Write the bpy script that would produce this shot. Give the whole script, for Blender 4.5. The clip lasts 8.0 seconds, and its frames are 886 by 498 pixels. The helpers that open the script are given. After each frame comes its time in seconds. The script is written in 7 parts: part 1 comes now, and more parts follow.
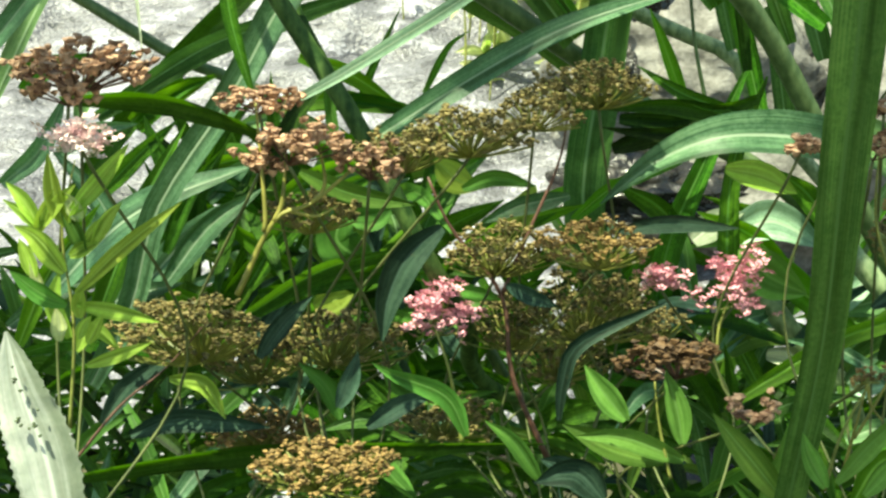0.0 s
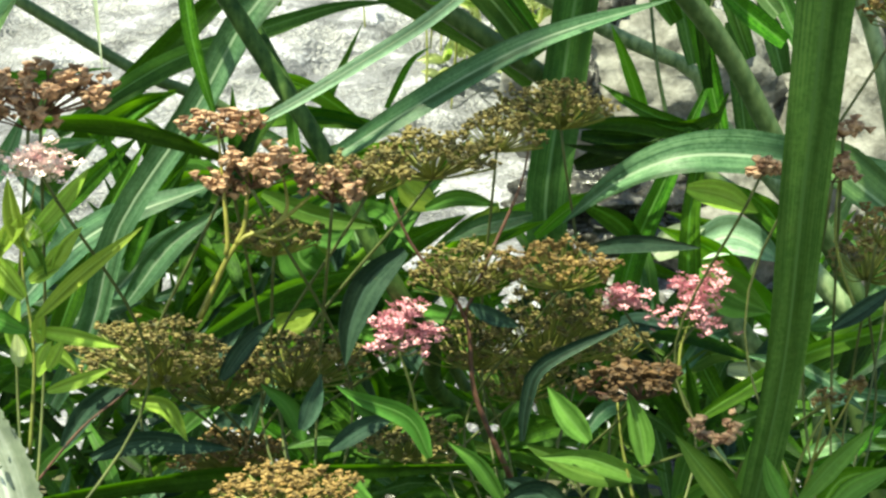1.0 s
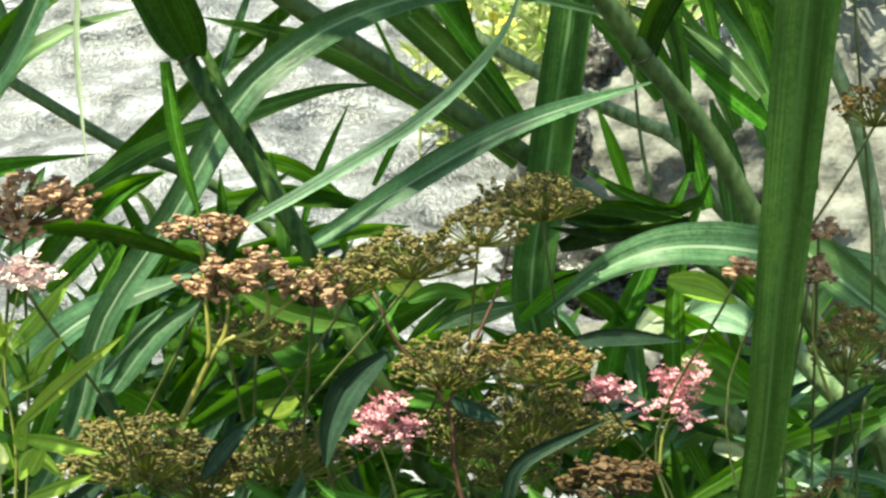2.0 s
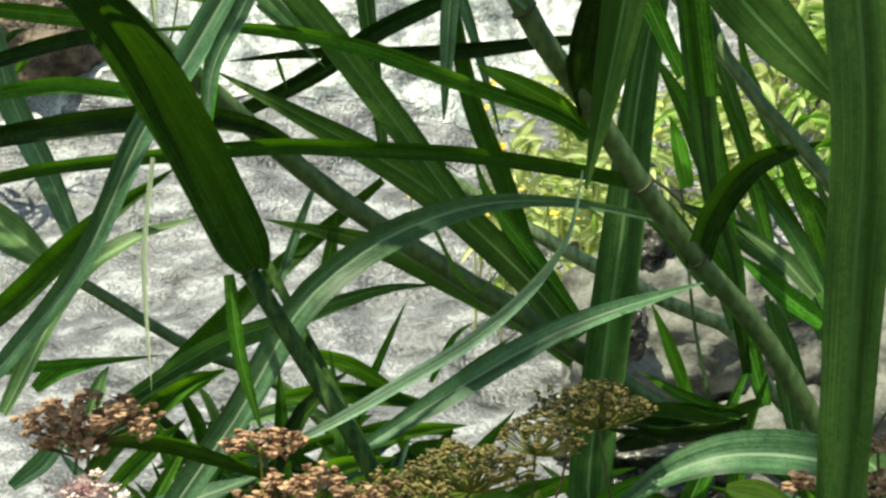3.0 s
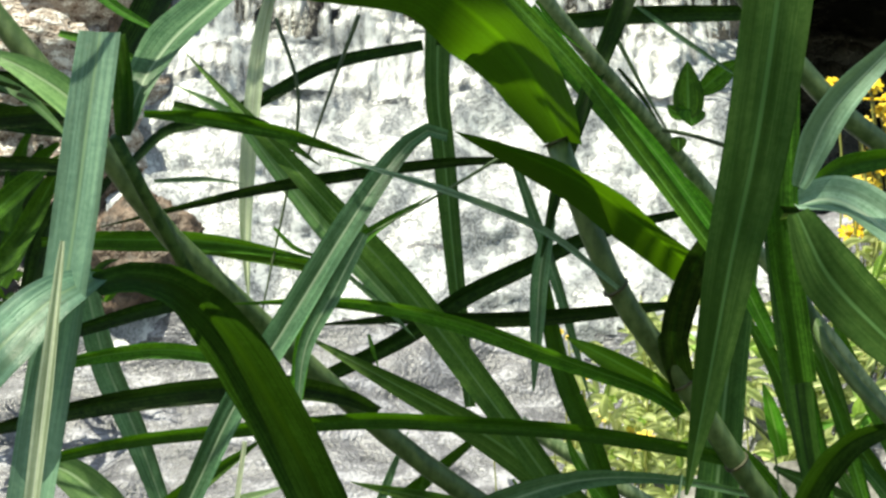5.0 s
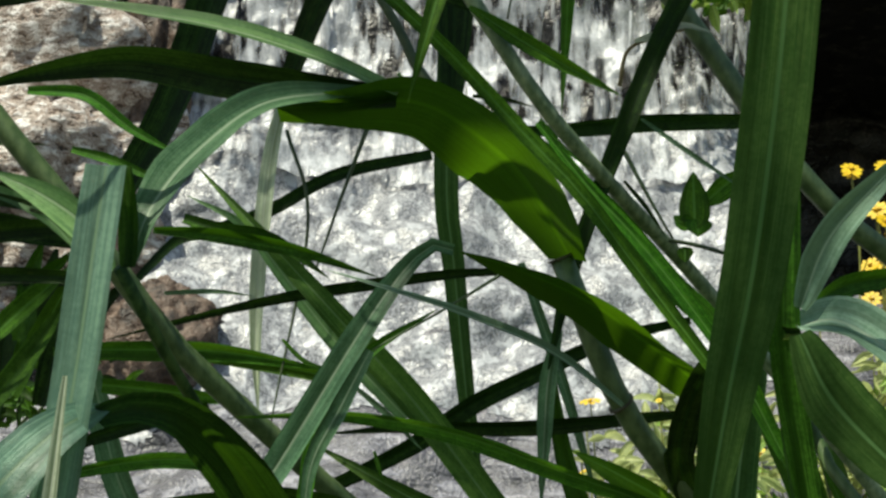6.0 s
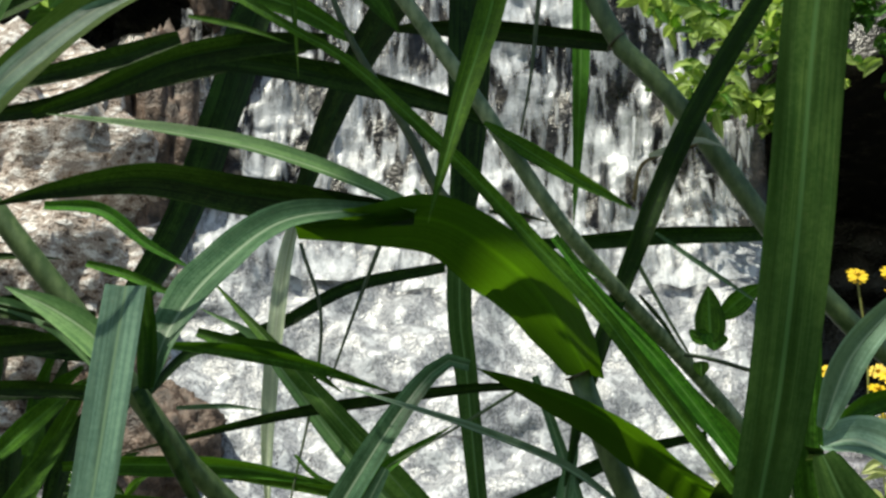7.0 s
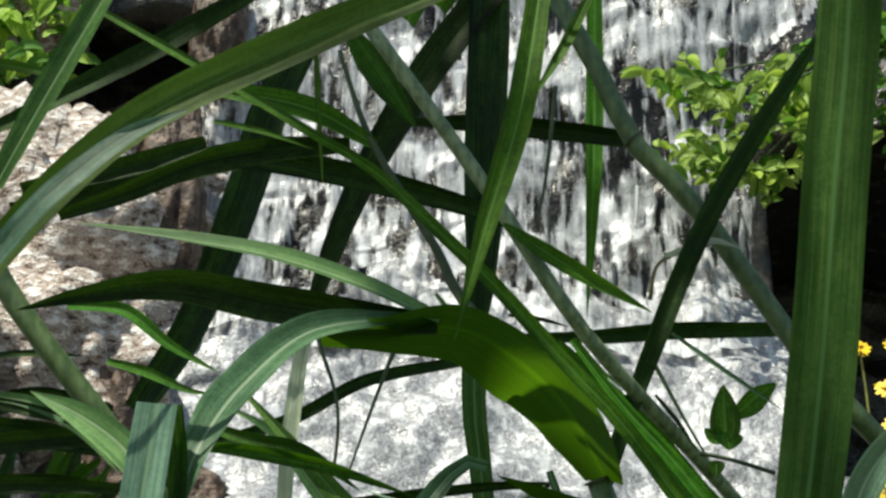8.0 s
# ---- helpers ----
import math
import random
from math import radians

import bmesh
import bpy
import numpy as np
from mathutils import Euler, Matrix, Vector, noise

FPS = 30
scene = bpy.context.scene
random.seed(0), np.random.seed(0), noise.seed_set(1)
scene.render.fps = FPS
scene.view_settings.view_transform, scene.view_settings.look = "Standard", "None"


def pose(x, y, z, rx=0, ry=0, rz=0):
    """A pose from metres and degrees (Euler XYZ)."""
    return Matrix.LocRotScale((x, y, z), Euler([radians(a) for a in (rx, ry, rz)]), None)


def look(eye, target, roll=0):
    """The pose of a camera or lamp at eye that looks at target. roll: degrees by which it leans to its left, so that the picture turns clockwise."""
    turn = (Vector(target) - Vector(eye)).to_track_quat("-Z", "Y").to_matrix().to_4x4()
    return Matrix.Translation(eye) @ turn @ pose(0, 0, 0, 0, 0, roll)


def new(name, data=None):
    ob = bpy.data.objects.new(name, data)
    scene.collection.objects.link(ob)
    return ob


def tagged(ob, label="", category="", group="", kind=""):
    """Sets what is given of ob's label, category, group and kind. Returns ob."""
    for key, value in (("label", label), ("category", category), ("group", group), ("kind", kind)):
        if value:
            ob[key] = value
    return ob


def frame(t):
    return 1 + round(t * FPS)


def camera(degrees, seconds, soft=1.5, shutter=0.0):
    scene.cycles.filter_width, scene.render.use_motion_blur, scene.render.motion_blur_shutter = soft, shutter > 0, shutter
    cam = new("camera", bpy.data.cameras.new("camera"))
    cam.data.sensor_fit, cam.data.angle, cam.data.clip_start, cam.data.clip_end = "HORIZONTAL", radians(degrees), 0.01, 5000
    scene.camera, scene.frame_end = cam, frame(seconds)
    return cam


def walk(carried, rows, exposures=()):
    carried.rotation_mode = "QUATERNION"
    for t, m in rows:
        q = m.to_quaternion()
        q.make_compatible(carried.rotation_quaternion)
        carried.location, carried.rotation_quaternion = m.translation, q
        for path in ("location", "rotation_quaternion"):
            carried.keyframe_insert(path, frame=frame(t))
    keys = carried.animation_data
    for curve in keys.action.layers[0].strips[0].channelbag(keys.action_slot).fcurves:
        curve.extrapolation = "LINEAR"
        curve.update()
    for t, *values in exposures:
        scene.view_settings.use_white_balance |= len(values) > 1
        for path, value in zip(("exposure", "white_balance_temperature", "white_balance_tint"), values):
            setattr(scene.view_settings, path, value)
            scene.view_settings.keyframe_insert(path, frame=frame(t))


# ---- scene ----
cam = camera(35, 8.0, soft=2.6)
PATH = [
    (0.0, pose(-0.0028, 0.0277, 1.1691, 0, 0, -2.078) @ pose(0, 0, 0, 79.826) @ pose(0, 0, 0, 0, 0, -0.147)),
    (0.5, pose(-0.0005, 0.0291, 1.1706, 0, 0, -3.251) @ pose(0, 0, 0, 80.051) @ pose(0, 0, 0, 0, 0, -0.094)),
    (1.0, pose(-0.0034, 0.0296, 1.1774, 0, 0, -3.673) @ pose(0, 0, 0, 79.985) @ pose(0, 0, 0, 0, 0, 0.022)),
    (1.2, pose(-0.0040, 0.0299, 1.1856, 0, 0, -3.792) @ pose(0, 0, 0, 80.149) @ pose(0, 0, 0, 0, 0, -0.203)),
    (1.6, pose(-0.0000, 0.0286, 1.1976, 0, 0, -3.891) @ pose(0, 0, 0, 80.529) @ pose(0, 0, 0, 0, 0, -0.140)),
    (2.0, pose(0.0051, 0.0273, 1.2079, 0, 0, -3.734) @ pose(0, 0, 0, 81.509) @ pose(0, 0, 0, 0, 0, -0.092)),
    (2.3, pose(0.0077, 0.0261, 1.2158, 0, 0, -3.335) @ pose(0, 0, 0, 83.104) @ pose(0, 0, 0, 0, 0, -0.054)),
    (2.5, pose(0.0074, 0.0231, 1.2224, 0, 0, -2.839) @ pose(0, 0, 0, 84.945) @ pose(0, 0, 0, 0, 0, -0.234)),
    (3.0, pose(0.0037, 0.0196, 1.2298, 0, 0, -1.512) @ pose(0, 0, 0, 88.403) @ pose(0, 0, 0, 0, 0, -0.344)),
    (3.5, pose(-0.0026, 0.0162, 1.2448, 0, 0, -0.303) @ pose(0, 0, 0, 90.435) @ pose(0, 0, 0, 0, 0, -0.282)),
    (4.0, pose(0.0016, 0.0152, 1.2522, 0, 0, 0.969) @ pose(0, 0, 0, 93.669) @ pose(0, 0, 0, 0, 0, -0.143)),
    (4.5, pose(0.0024, 0.0170, 1.2556, 0, 0, 1.596) @ pose(0, 0, 0, 95.864) @ pose(0, 0, 0, 0, 0, -0.053)),
    (4.7, pose(-0.0032, 0.0225, 1.2589, 0, 0, 1.494) @ pose(0, 0, 0, 96.417) @ pose(0, 0, 0, 0, 0, 0.070)),
    (5.0, pose(-0.0036, 0.0217, 1.2664, 0, 0, 1.631) @ pose(0, 0, 0, 97.049) @ pose(0, 0, 0, 0, 0, 0.100)),
    (5.4, pose(0.0000, 0.0182, 1.2779, 0, 0, 2.035) @ pose(0, 0, 0, 97.913) @ pose(0, 0, 0, 0, 0, 0.141)),
    (5.8, pose(0.0044, 0.0147, 1.2868, 0, 0, 2.436) @ pose(0, 0, 0, 99.172) @ pose(0, 0, 0, 0, 0, 0.199)),
    (6.0, pose(0.0057, 0.0133, 1.2875, 0, 0, 2.525) @ pose(0, 0, 0, 100.186) @ pose(0, 0, 0, 0, 0, 0.141)),
    (6.5, pose(0.0023, 0.0127, 1.2910, 0, 0, 2.521) @ pose(0, 0, 0, 102.545) @ pose(0, 0, 0, 0, 0, 0.165)),
    (7.0, pose(-0.0025, 0.0148, 1.2964, 0, 0, 2.625) @ pose(0, 0, 0, 104.306) @ pose(0, 0, 0, 0, 0, 0.225)),
    (7.5, pose(-0.0070, 0.0079, 1.3098, 0, 0, 2.752) @ pose(0, 0, 0, 105.215) @ pose(0, 0, 0, 0, 0, 0.325)),
    (8.0, pose(-0.0150, -0.0011, 1.3201, 0, 0, 2.563) @ pose(0, 0, 0, 106.639) @ pose(0, 0, 0, 0, 0, 0.649)),
]
EXPOSURES = [(0.0, 2.1, 7750, -15), (2.5, 2.04, 7600, -15), (3.0, 1.45, 7600, -12), (3.5, 1.96, 7600, -11), (4.0, 1.7, 7500, -8), (4.5, 1.86, 7450, -6), (6.0, 0.82, 7000, -1), (8.0, 1.05, 6900, 1)]
walk(cam, PATH, EXPOSURES)

# ---- light: one high sun and a clear sky ----
SUN_ELEVATION, SUN_AZIMUTH = 61, -140      # degrees; azimuth from +y towards +x
world = bpy.data.worlds.new("sky")
scene.world = world
world.use_nodes = True
wn = world.node_tree.nodes
sky = wn.new("ShaderNodeTexSky")
sky.sky_type, sky.sun_disc = "NISHITA", False
sky.sun_elevation, sky.sun_rotation = radians(SUN_ELEVATION), radians(SUN_AZIMUTH)
world.node_tree.links.new(sky.outputs[0], wn["Background"].inputs[0])
wn["Background"].inputs[1].default_value = 0.072
sun = new("sun", bpy.data.lights.new("sun", "SUN"))
sun.data.energy, sun.data.angle, sun.data.color = 3.2, radians(0.53), (1.0, 0.95, 0.87)
el, az = radians(SUN_ELEVATION), radians(SUN_AZIMUTH)
sun.matrix_world = look((9 * math.sin(az) * math.cos(el), 9 * math.cos(az) * math.cos(el), 9 * math.sin(el)), (0, 0, 0))

# ---- materials ----


def material(name):
    mat = bpy.data.materials.new(name)
    mat.use_nodes = True
    nt = mat.node_tree
    return mat, nt, nt.nodes["Principled BSDF"], nt.nodes["Material Output"]


def node(nt, kind, **values):
    n = nt.nodes.new(kind)
    for key, value in values.items():
        n.inputs[key.replace("_", " ")].default_value = value
    return n


def ramp(nt, source, stops):
    r = nt.nodes.new("ShaderNodeValToRGB")
    while len(r.color_ramp.elements) < len(stops):
        r.color_ramp.elements.new(0.5)
    for e, (at, colour) in zip(r.color_ramp.elements, stops):
        e.position, e.color = at, (*colour, 1)
    nt.links.new(source, r.inputs[0])
    return r.outputs[0]


def mix(nt, factor, a, b, mode="MIX"):
    m = nt.nodes.new("ShaderNodeMix")
    m.data_type, m.blend_type = "RGBA", mode
    for value, socket in ((factor, m.inputs[0]), (a, m.inputs[6]), (b, m.inputs[7])):
        if isinstance(value, bpy.types.NodeSocket):
            nt.links.new(value, socket)
        else:
            socket.default_value = value if isinstance(value, float) else (*value, 1)
    return m.outputs[2]


def maths(nt, op, a, b=0.0):
    m = nt.nodes.new("ShaderNodeMath")
    m.operation = op
    for value, socket in ((a, m.inputs[0]), (b, m.inputs[1])):
        if isinstance(value, bpy.types.NodeSocket):
            nt.links.new(value, socket)
        else:
            socket.default_value = value
    return m.outputs[0]


def bump(nt, bsdf, height, strength, distance):
    b = nt.nodes.new("ShaderNodeBump")
    b.inputs["Strength"].default_value, b.inputs["Distance"].default_value = strength, distance
    nt.links.new(height, b.inputs["Height"])
    nt.links.new(b.outputs[0], bsdf.inputs["Normal"])


def leaf_material(name, low, high, rib, glow, rough=0.5, translucent=0.36, veins=17.0, gloss=0.15, crease=(0.03, 0.10)):
    """A grass or shrub leaf: fine veins along it, a pale midrib, dull blotches and light that shines through."""
    mat, nt, bsdf, out = material(name)
    uv = nt.nodes.new("ShaderNodeUVMap")
    sep = nt.nodes.new("ShaderNodeSeparateXYZ")
    nt.links.new(uv.outputs[0], sep.inputs[0])
    across = maths(nt, "ABSOLUTE", sep.outputs[0])
    stretch = nt.nodes.new("ShaderNodeMapping")
    stretch.inputs["Scale"].default_value = (veins, 3, 1)
    nt.links.new(uv.outputs[0], stretch.inputs[0])
    vein = node(nt, "ShaderNodeTexNoise", Scale=0.9, Detail=4.0)
    nt.links.new(stretch.outputs[0], vein.inputs["Vector"])
    geo = nt.nodes.new("ShaderNodeNewGeometry")
    blotch = node_noise(nt, geo, 110.0, 5.0)
    grain = node_noise(nt, geo, 520.0, 2.0)
    info = nt.nodes.new("ShaderNodeObjectInfo")
    shade = maths(nt, "ADD", maths(nt, "MULTIPLY", vein.outputs[0], 0.58), maths(nt, "ADD", maths(nt, "MULTIPLY", blotch, 0.20), maths(nt, "MULTIPLY", grain, 0.22)))
    colour = ramp(nt, shade, [(0.435, low), (0.58, high)])
    hue = nt.nodes.new("ShaderNodeHueSaturation")
    drift = nt.nodes.new("ShaderNodeVectorMath")
    drift.operation = "MULTIPLY_ADD"
    drift.inputs[1].default_value = (1.5, 1.6, 1.0)
    nt.links.new(uv.outputs[0], drift.inputs[0])
    nt.links.new(maths(nt, "MULTIPLY", info.outputs["Random"], 60.0), drift.inputs[2])
    band = node(nt, "ShaderNodeTexNoise", Scale=1.0, Detail=3.0)
    nt.links.new(drift.outputs[0], band.inputs["Vector"])
    tone = ramp(nt, band.outputs[0], [(0.36, (0.40, 0.44, 0.36)), (0.50, (0.92, 0.92, 0.90)), (0.66, (1.6, 1.52, 1.42))])
    nt.links.new(mix(nt, 1.0, colour, tone, "MULTIPLY"), hue.inputs["Color"])
    nt.links.new(maths(nt, "ADD", maths(nt, "MULTIPLY", info.outputs["Random"], 0.5), 0.75), hue.inputs["Value"])
    nt.links.new(maths(nt, "ADD", maths(nt, "MULTIPLY", info.outputs["Random"], 0.03), 0.485), hue.inputs["Hue"])
    midrib = ramp(nt, across, [(crease[0], (1, 1, 1)), (crease[1], (0, 0, 0))])
    colour = mix(nt, midrib, hue.outputs[0], rib)
    spots = ramp(nt, node_noise(nt, geo, 260.0), [(0.66, (0, 0, 0)), (0.74, (1, 1, 1))])
    colour = mix(nt, maths(nt, "MULTIPLY", spots, 0.22), colour, (0.09, 0.07, 0.03))
    nt.links.new(colour, bsdf.inputs["Base Color"])
    bsdf.inputs["Roughness"].default_value = rough
    bsdf.inputs["Specular IOR Level"].default_value = gloss
    bump(nt, bsdf, shade, 0.6, 0.0012)
    tr = nt.nodes.new("ShaderNodeBsdfTranslucent")
    nt.links.new(mix(nt, midrib, mix(nt, 0.65, colour, glow), glow), tr.inputs[0])
    both = nt.nodes.new("ShaderNodeMixShader")
    both.inputs[0].default_value = translucent
    nt.links.new(bsdf.outputs[0], both.inputs[1])
    nt.links.new(tr.outputs[0], both.inputs[2])
    nt.links.new(both.outputs[0], out.inputs[0])
    return mat


def node_noise(nt, geo, scale, detail=3.0, stretch=None):
    n = node(nt, "ShaderNodeTexNoise", Scale=scale, Detail=detail)
    source = geo.outputs["Position"]
    if stretch:
        m = nt.nodes.new("ShaderNodeMapping")
        m.inputs["Scale"].default_value = stretch
        nt.links.new(source, m.inputs[0])
        source = m.outputs[0]
    nt.links.new(source, n.inputs["Vector"])
    return n.outputs[0]


def surface(name, stops, scale, rough, fine=220.0, strength=0.5, distance=0.004, stretch=None, metal=0.0, spec=0.5):
    """Stone, stem, seed or water: two scales of noise drive colour and relief."""
    mat, nt, bsdf, out = material(name)
    geo = nt.nodes.new("ShaderNodeNewGeometry")
    coarse = node_noise(nt, geo, scale, 6.0, stretch)
    grain = node_noise(nt, geo, fine, 3.0)
    both = maths(nt, "ADD", maths(nt, "MULTIPLY", coarse, 0.72), maths(nt, "MULTIPLY", grain, 0.28))
    nt.links.new(ramp(nt, both, stops), bsdf.inputs["Base Color"])
    bsdf.inputs["Roughness"].default_value = rough
    bsdf.inputs["Specular IOR Level"].default_value = spec
    bump(nt, bsdf, both, strength, distance)
    return mat


leaf_mid = leaf_material("reed_leaf_green", (0.012, 0.052, 0.005), (0.082, 0.225, 0.018), (0.12, 0.27, 0.06), (0.17, 0.42, 0.02), translucent=0.30)
leaf_top = leaf_material("reed_leaf_smooth", (0.038, 0.084, 0.018), (0.112, 0.192, 0.046), (0.100, 0.175, 0.058), (0.16, 0.34, 0.03), veins=30.0)
leaf_dull = leaf_material("reed_leaf_dull", (0.028, 0.076, 0.018), (0.080, 0.160, 0.042), (0.088, 0.178, 0.062), (0.14, 0.34, 0.04), veins=30.0, rough=0.6, gloss=0.05)
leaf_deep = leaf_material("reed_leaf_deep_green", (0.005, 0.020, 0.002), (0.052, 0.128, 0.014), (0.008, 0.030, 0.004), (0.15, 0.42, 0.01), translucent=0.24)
# Near-black copy of the reed leaf: shade put into the colour.
leaf_shaded = leaf_material("reed_leaf_shaded", (0.003, 0.009, 0.002), (0.030, 0.068, 0.009), (0.010, 0.035, 0.006), (0.05, 0.14, 0.01), translucent=0.14)
# Sage and grey-green leaves: pale bluish sky sheen put into the base colour.
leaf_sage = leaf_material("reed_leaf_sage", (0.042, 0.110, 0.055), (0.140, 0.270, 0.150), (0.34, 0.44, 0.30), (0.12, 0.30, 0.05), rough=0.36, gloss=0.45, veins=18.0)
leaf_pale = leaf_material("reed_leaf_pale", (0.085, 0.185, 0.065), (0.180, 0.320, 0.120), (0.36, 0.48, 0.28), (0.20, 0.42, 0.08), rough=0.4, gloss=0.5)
leaf_sheen = leaf_material("reed_leaf_grey_sheen", (0.090, 0.190, 0.135), (0.180, 0.320, 0.225), (0.17, 0.28, 0.16), (0.15, 0.32, 0.08), rough=0.42, gloss=0.55, veins=26.0)
# Base blackened for the shade on this leaf; strong glow for sun through it.
leaf_thin_shaded = leaf_material("reed_leaf_thin_shaded", (0.003, 0.014, 0.002), (0.014, 0.044, 0.004), (0.006, 0.026, 0.003), (0.20, 0.48, 0.012), translucent=0.34)
# Mint is lifted in colour to make up for missing light on its leaves.
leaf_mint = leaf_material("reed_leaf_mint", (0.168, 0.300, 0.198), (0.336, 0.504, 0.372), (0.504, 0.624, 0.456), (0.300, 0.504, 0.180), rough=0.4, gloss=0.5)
weed_pale = leaf_material("weed_pale", (0.420, 0.480, 0.200), (0.600, 0.650, 0.360), (0.60, 0.64, 0.40), (0.60, 0.70, 0.26), rough=0.5, translucent=0.5, veins=6.0)
leaf_rib = leaf_material("reed_leaf_ribbed", (0.032, 0.092, 0.018), (0.115, 0.235, 0.050), (0.200, 0.310, 0.140), (0.16, 0.38, 0.04), veins=22.0)
leaf_grey = leaf_material("reed_leaf_grey_green", (0.022, 0.062, 0.016), (0.085, 0.175, 0.045), (0.20, 0.32, 0.15), (0.12, 0.30, 0.05))
# Dark base and near-black crease: the shade inside the fold as colour.
leaf_fold_shade = leaf_material("reed_leaf_fold_shade", (0.004, 0.016, 0.002), (0.027, 0.062, 0.009), (0.002, 0.008, 0.002), (0.070, 0.187, 0.008), translucent=0.2, crease=(0.06, 0.17))
leaf_bright = leaf_material("reed_leaf_bright", (0.045, 0.150, 0.012), (0.105, 0.270, 0.024), (0.22, 0.38, 0.10), (0.26, 0.60, 0.02), translucent=0.45)
# Bleached almost white: bright light on the leaf is put into the colour.
leaf_straw_lit = leaf_material("reed_leaf_bleached_lit", (0.40, 0.47, 0.33), (0.58, 0.64, 0.49), (0.62, 0.67, 0.54), (0.5, 0.6, 0.36), rough=0.5)
shrub_leaf = leaf_material("shrub_leaf_green", (0.065, 0.160, 0.030), (0.105, 0.230, 0.045), (0.13, 0.26, 0.07), (0.22, 0.46, 0.04), rough=0.5, translucent=0.4, veins=6.0)
shrub_fresh = leaf_material("shrub_leaf_fresh", (0.115, 0.235, 0.045), (0.175, 0.325, 0.075), (0.19, 0.34, 0.10), (0.26, 0.48, 0.05), rough=0.5, translucent=0.45, veins=6.0)
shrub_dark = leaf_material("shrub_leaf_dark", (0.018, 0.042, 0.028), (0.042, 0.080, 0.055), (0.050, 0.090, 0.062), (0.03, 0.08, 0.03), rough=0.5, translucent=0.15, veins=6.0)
shrub_lime = leaf_material("shrub_leaf_lime", (0.270, 0.400, 0.060), (0.400, 0.560, 0.110), (0.42, 0.57, 0.15), (0.46, 0.66, 0.08), rough=0.5, translucent=0.5, veins=6.0)
bush_leaf = leaf_material("bush_leaf_pale", (0.154, 0.280, 0.053), (0.413, 0.577, 0.176), (0.466, 0.619, 0.259), (0.466, 0.722, 0.103), rough=0.45, translucent=0.4, veins=6.0)
silver = leaf_material("silvery_leaf", (0.468, 0.516, 0.452), (0.624, 0.647, 0.601), (0.640, 0.663, 0.609), (0.390, 0.468, 0.312), rough=0.7, translucent=0.2, veins=6.0)
stem_green = surface("cane_green", [(0.40, (0.052, 0.095, 0.028)), (0.62, (0.120, 0.180, 0.066))], 170, 0.45, stretch=(1, 1, 0.35), distance=0.0006)
stem_pale = surface("cane_pale_green", [(0.42, (0.110, 0.170, 0.070)), (0.58, (0.280, 0.350, 0.180))], 170, 0.45, stretch=(1, 1, 0.35), distance=0.0006)
stem_deep = surface("cane_deep_green", [(0.42, (0.022, 0.052, 0.014)), (0.58, (0.075, 0.130, 0.036))], 170, 0.55, stretch=(1, 1, 0.35), distance=0.0006, spec=0.12)
stem_dark = surface("stalk_dark", [(0.35, (0.030, 0.055, 0.020)), (0.65, (0.090, 0.120, 0.050))], 80, 0.6, distance=0.0005)
stem_yellow = surface("stalk_yellow", [(0.35, (0.130, 0.130, 0.022)), (0.65, (0.300, 0.270, 0.060))], 80, 0.55, distance=0.0005)
stem_olive = surface("stalk_olive", [(0.35, (0.110, 0.130, 0.025)), (0.65, (0.250, 0.260, 0.060))], 80, 0.55, distance=0.0005)
stem_dull = surface("stalk_dull_green", [(0.35, (0.050, 0.068, 0.020)), (0.65, (0.120, 0.140, 0.042))], 80, 0.6, distance=0.0005)
stem_red = surface("stalk_red_brown", [(0.35, (0.050, 0.022, 0.016)), (0.65, (0.130, 0.060, 0.040))], 80, 0.5, distance=0.0005)
knot_brown = surface("cane_knot", [(0.35, (0.030, 0.030, 0.014)), (0.65, (0.095, 0.090, 0.045))], 160, 0.6, distance=0.0006)
dry_tan = surface("dry_tan", [(0.35, (0.120, 0.090, 0.030)), (0.65, (0.300, 0.230, 0.090))], 120, 0.7, distance=0.0005)
seed_olive = surface("seed_olive", [(0.38, (0.034, 0.037, 0.009)), (0.60, (0.264, 0.204, 0.072))], 190, 0.7, distance=0.0006)
seed_ochre = surface("seed_ochre", [(0.38, (0.061, 0.043, 0.011)), (0.60, (0.337, 0.214, 0.076))], 190, 0.7, distance=0.0006)
seed_rust = surface("seed_rust", [(0.38, (0.113, 0.049, 0.026)), (0.60, (0.553, 0.346, 0.225))], 190, 0.7, distance=0.0006)
seed_brown = surface("seed_brown", [(0.36, (0.026, 0.014, 0.006)), (0.62, (0.130, 0.070, 0.028))], 190, 0.7, distance=0.0006)
petal_pink = surface("petal_pink", [(0.36, (0.480, 0.160, 0.225)), (0.62, (0.760, 0.400, 0.460))], 190, 0.6, distance=0.0006)
petal_pale = surface("petal_pale_pink", [(0.36, (0.700, 0.420, 0.440)), (0.62, (0.920, 0.780, 0.760))], 190, 0.6, distance=0.0006)
petal_yellow = surface("petal_yellow", [(0.36, (0.552, 0.340, 0.009)), (0.62, (0.722, 0.527, 0.017))], 90, 0.55, distance=0.0008)
petal_deep = surface("flower_centre", [(0.36, (0.480, 0.250, 0.006)), (0.62, (0.720, 0.430, 0.012))], 90, 0.6, distance=0.0008)
rock_beige = surface("rock_beige", [(0.36, (0.052, 0.050, 0.043)), (0.48, (0.124, 0.118, 0.107)), (0.62, (0.211, 0.205, 0.192))], 20, 0.75, 120, 0.7, 0.012)
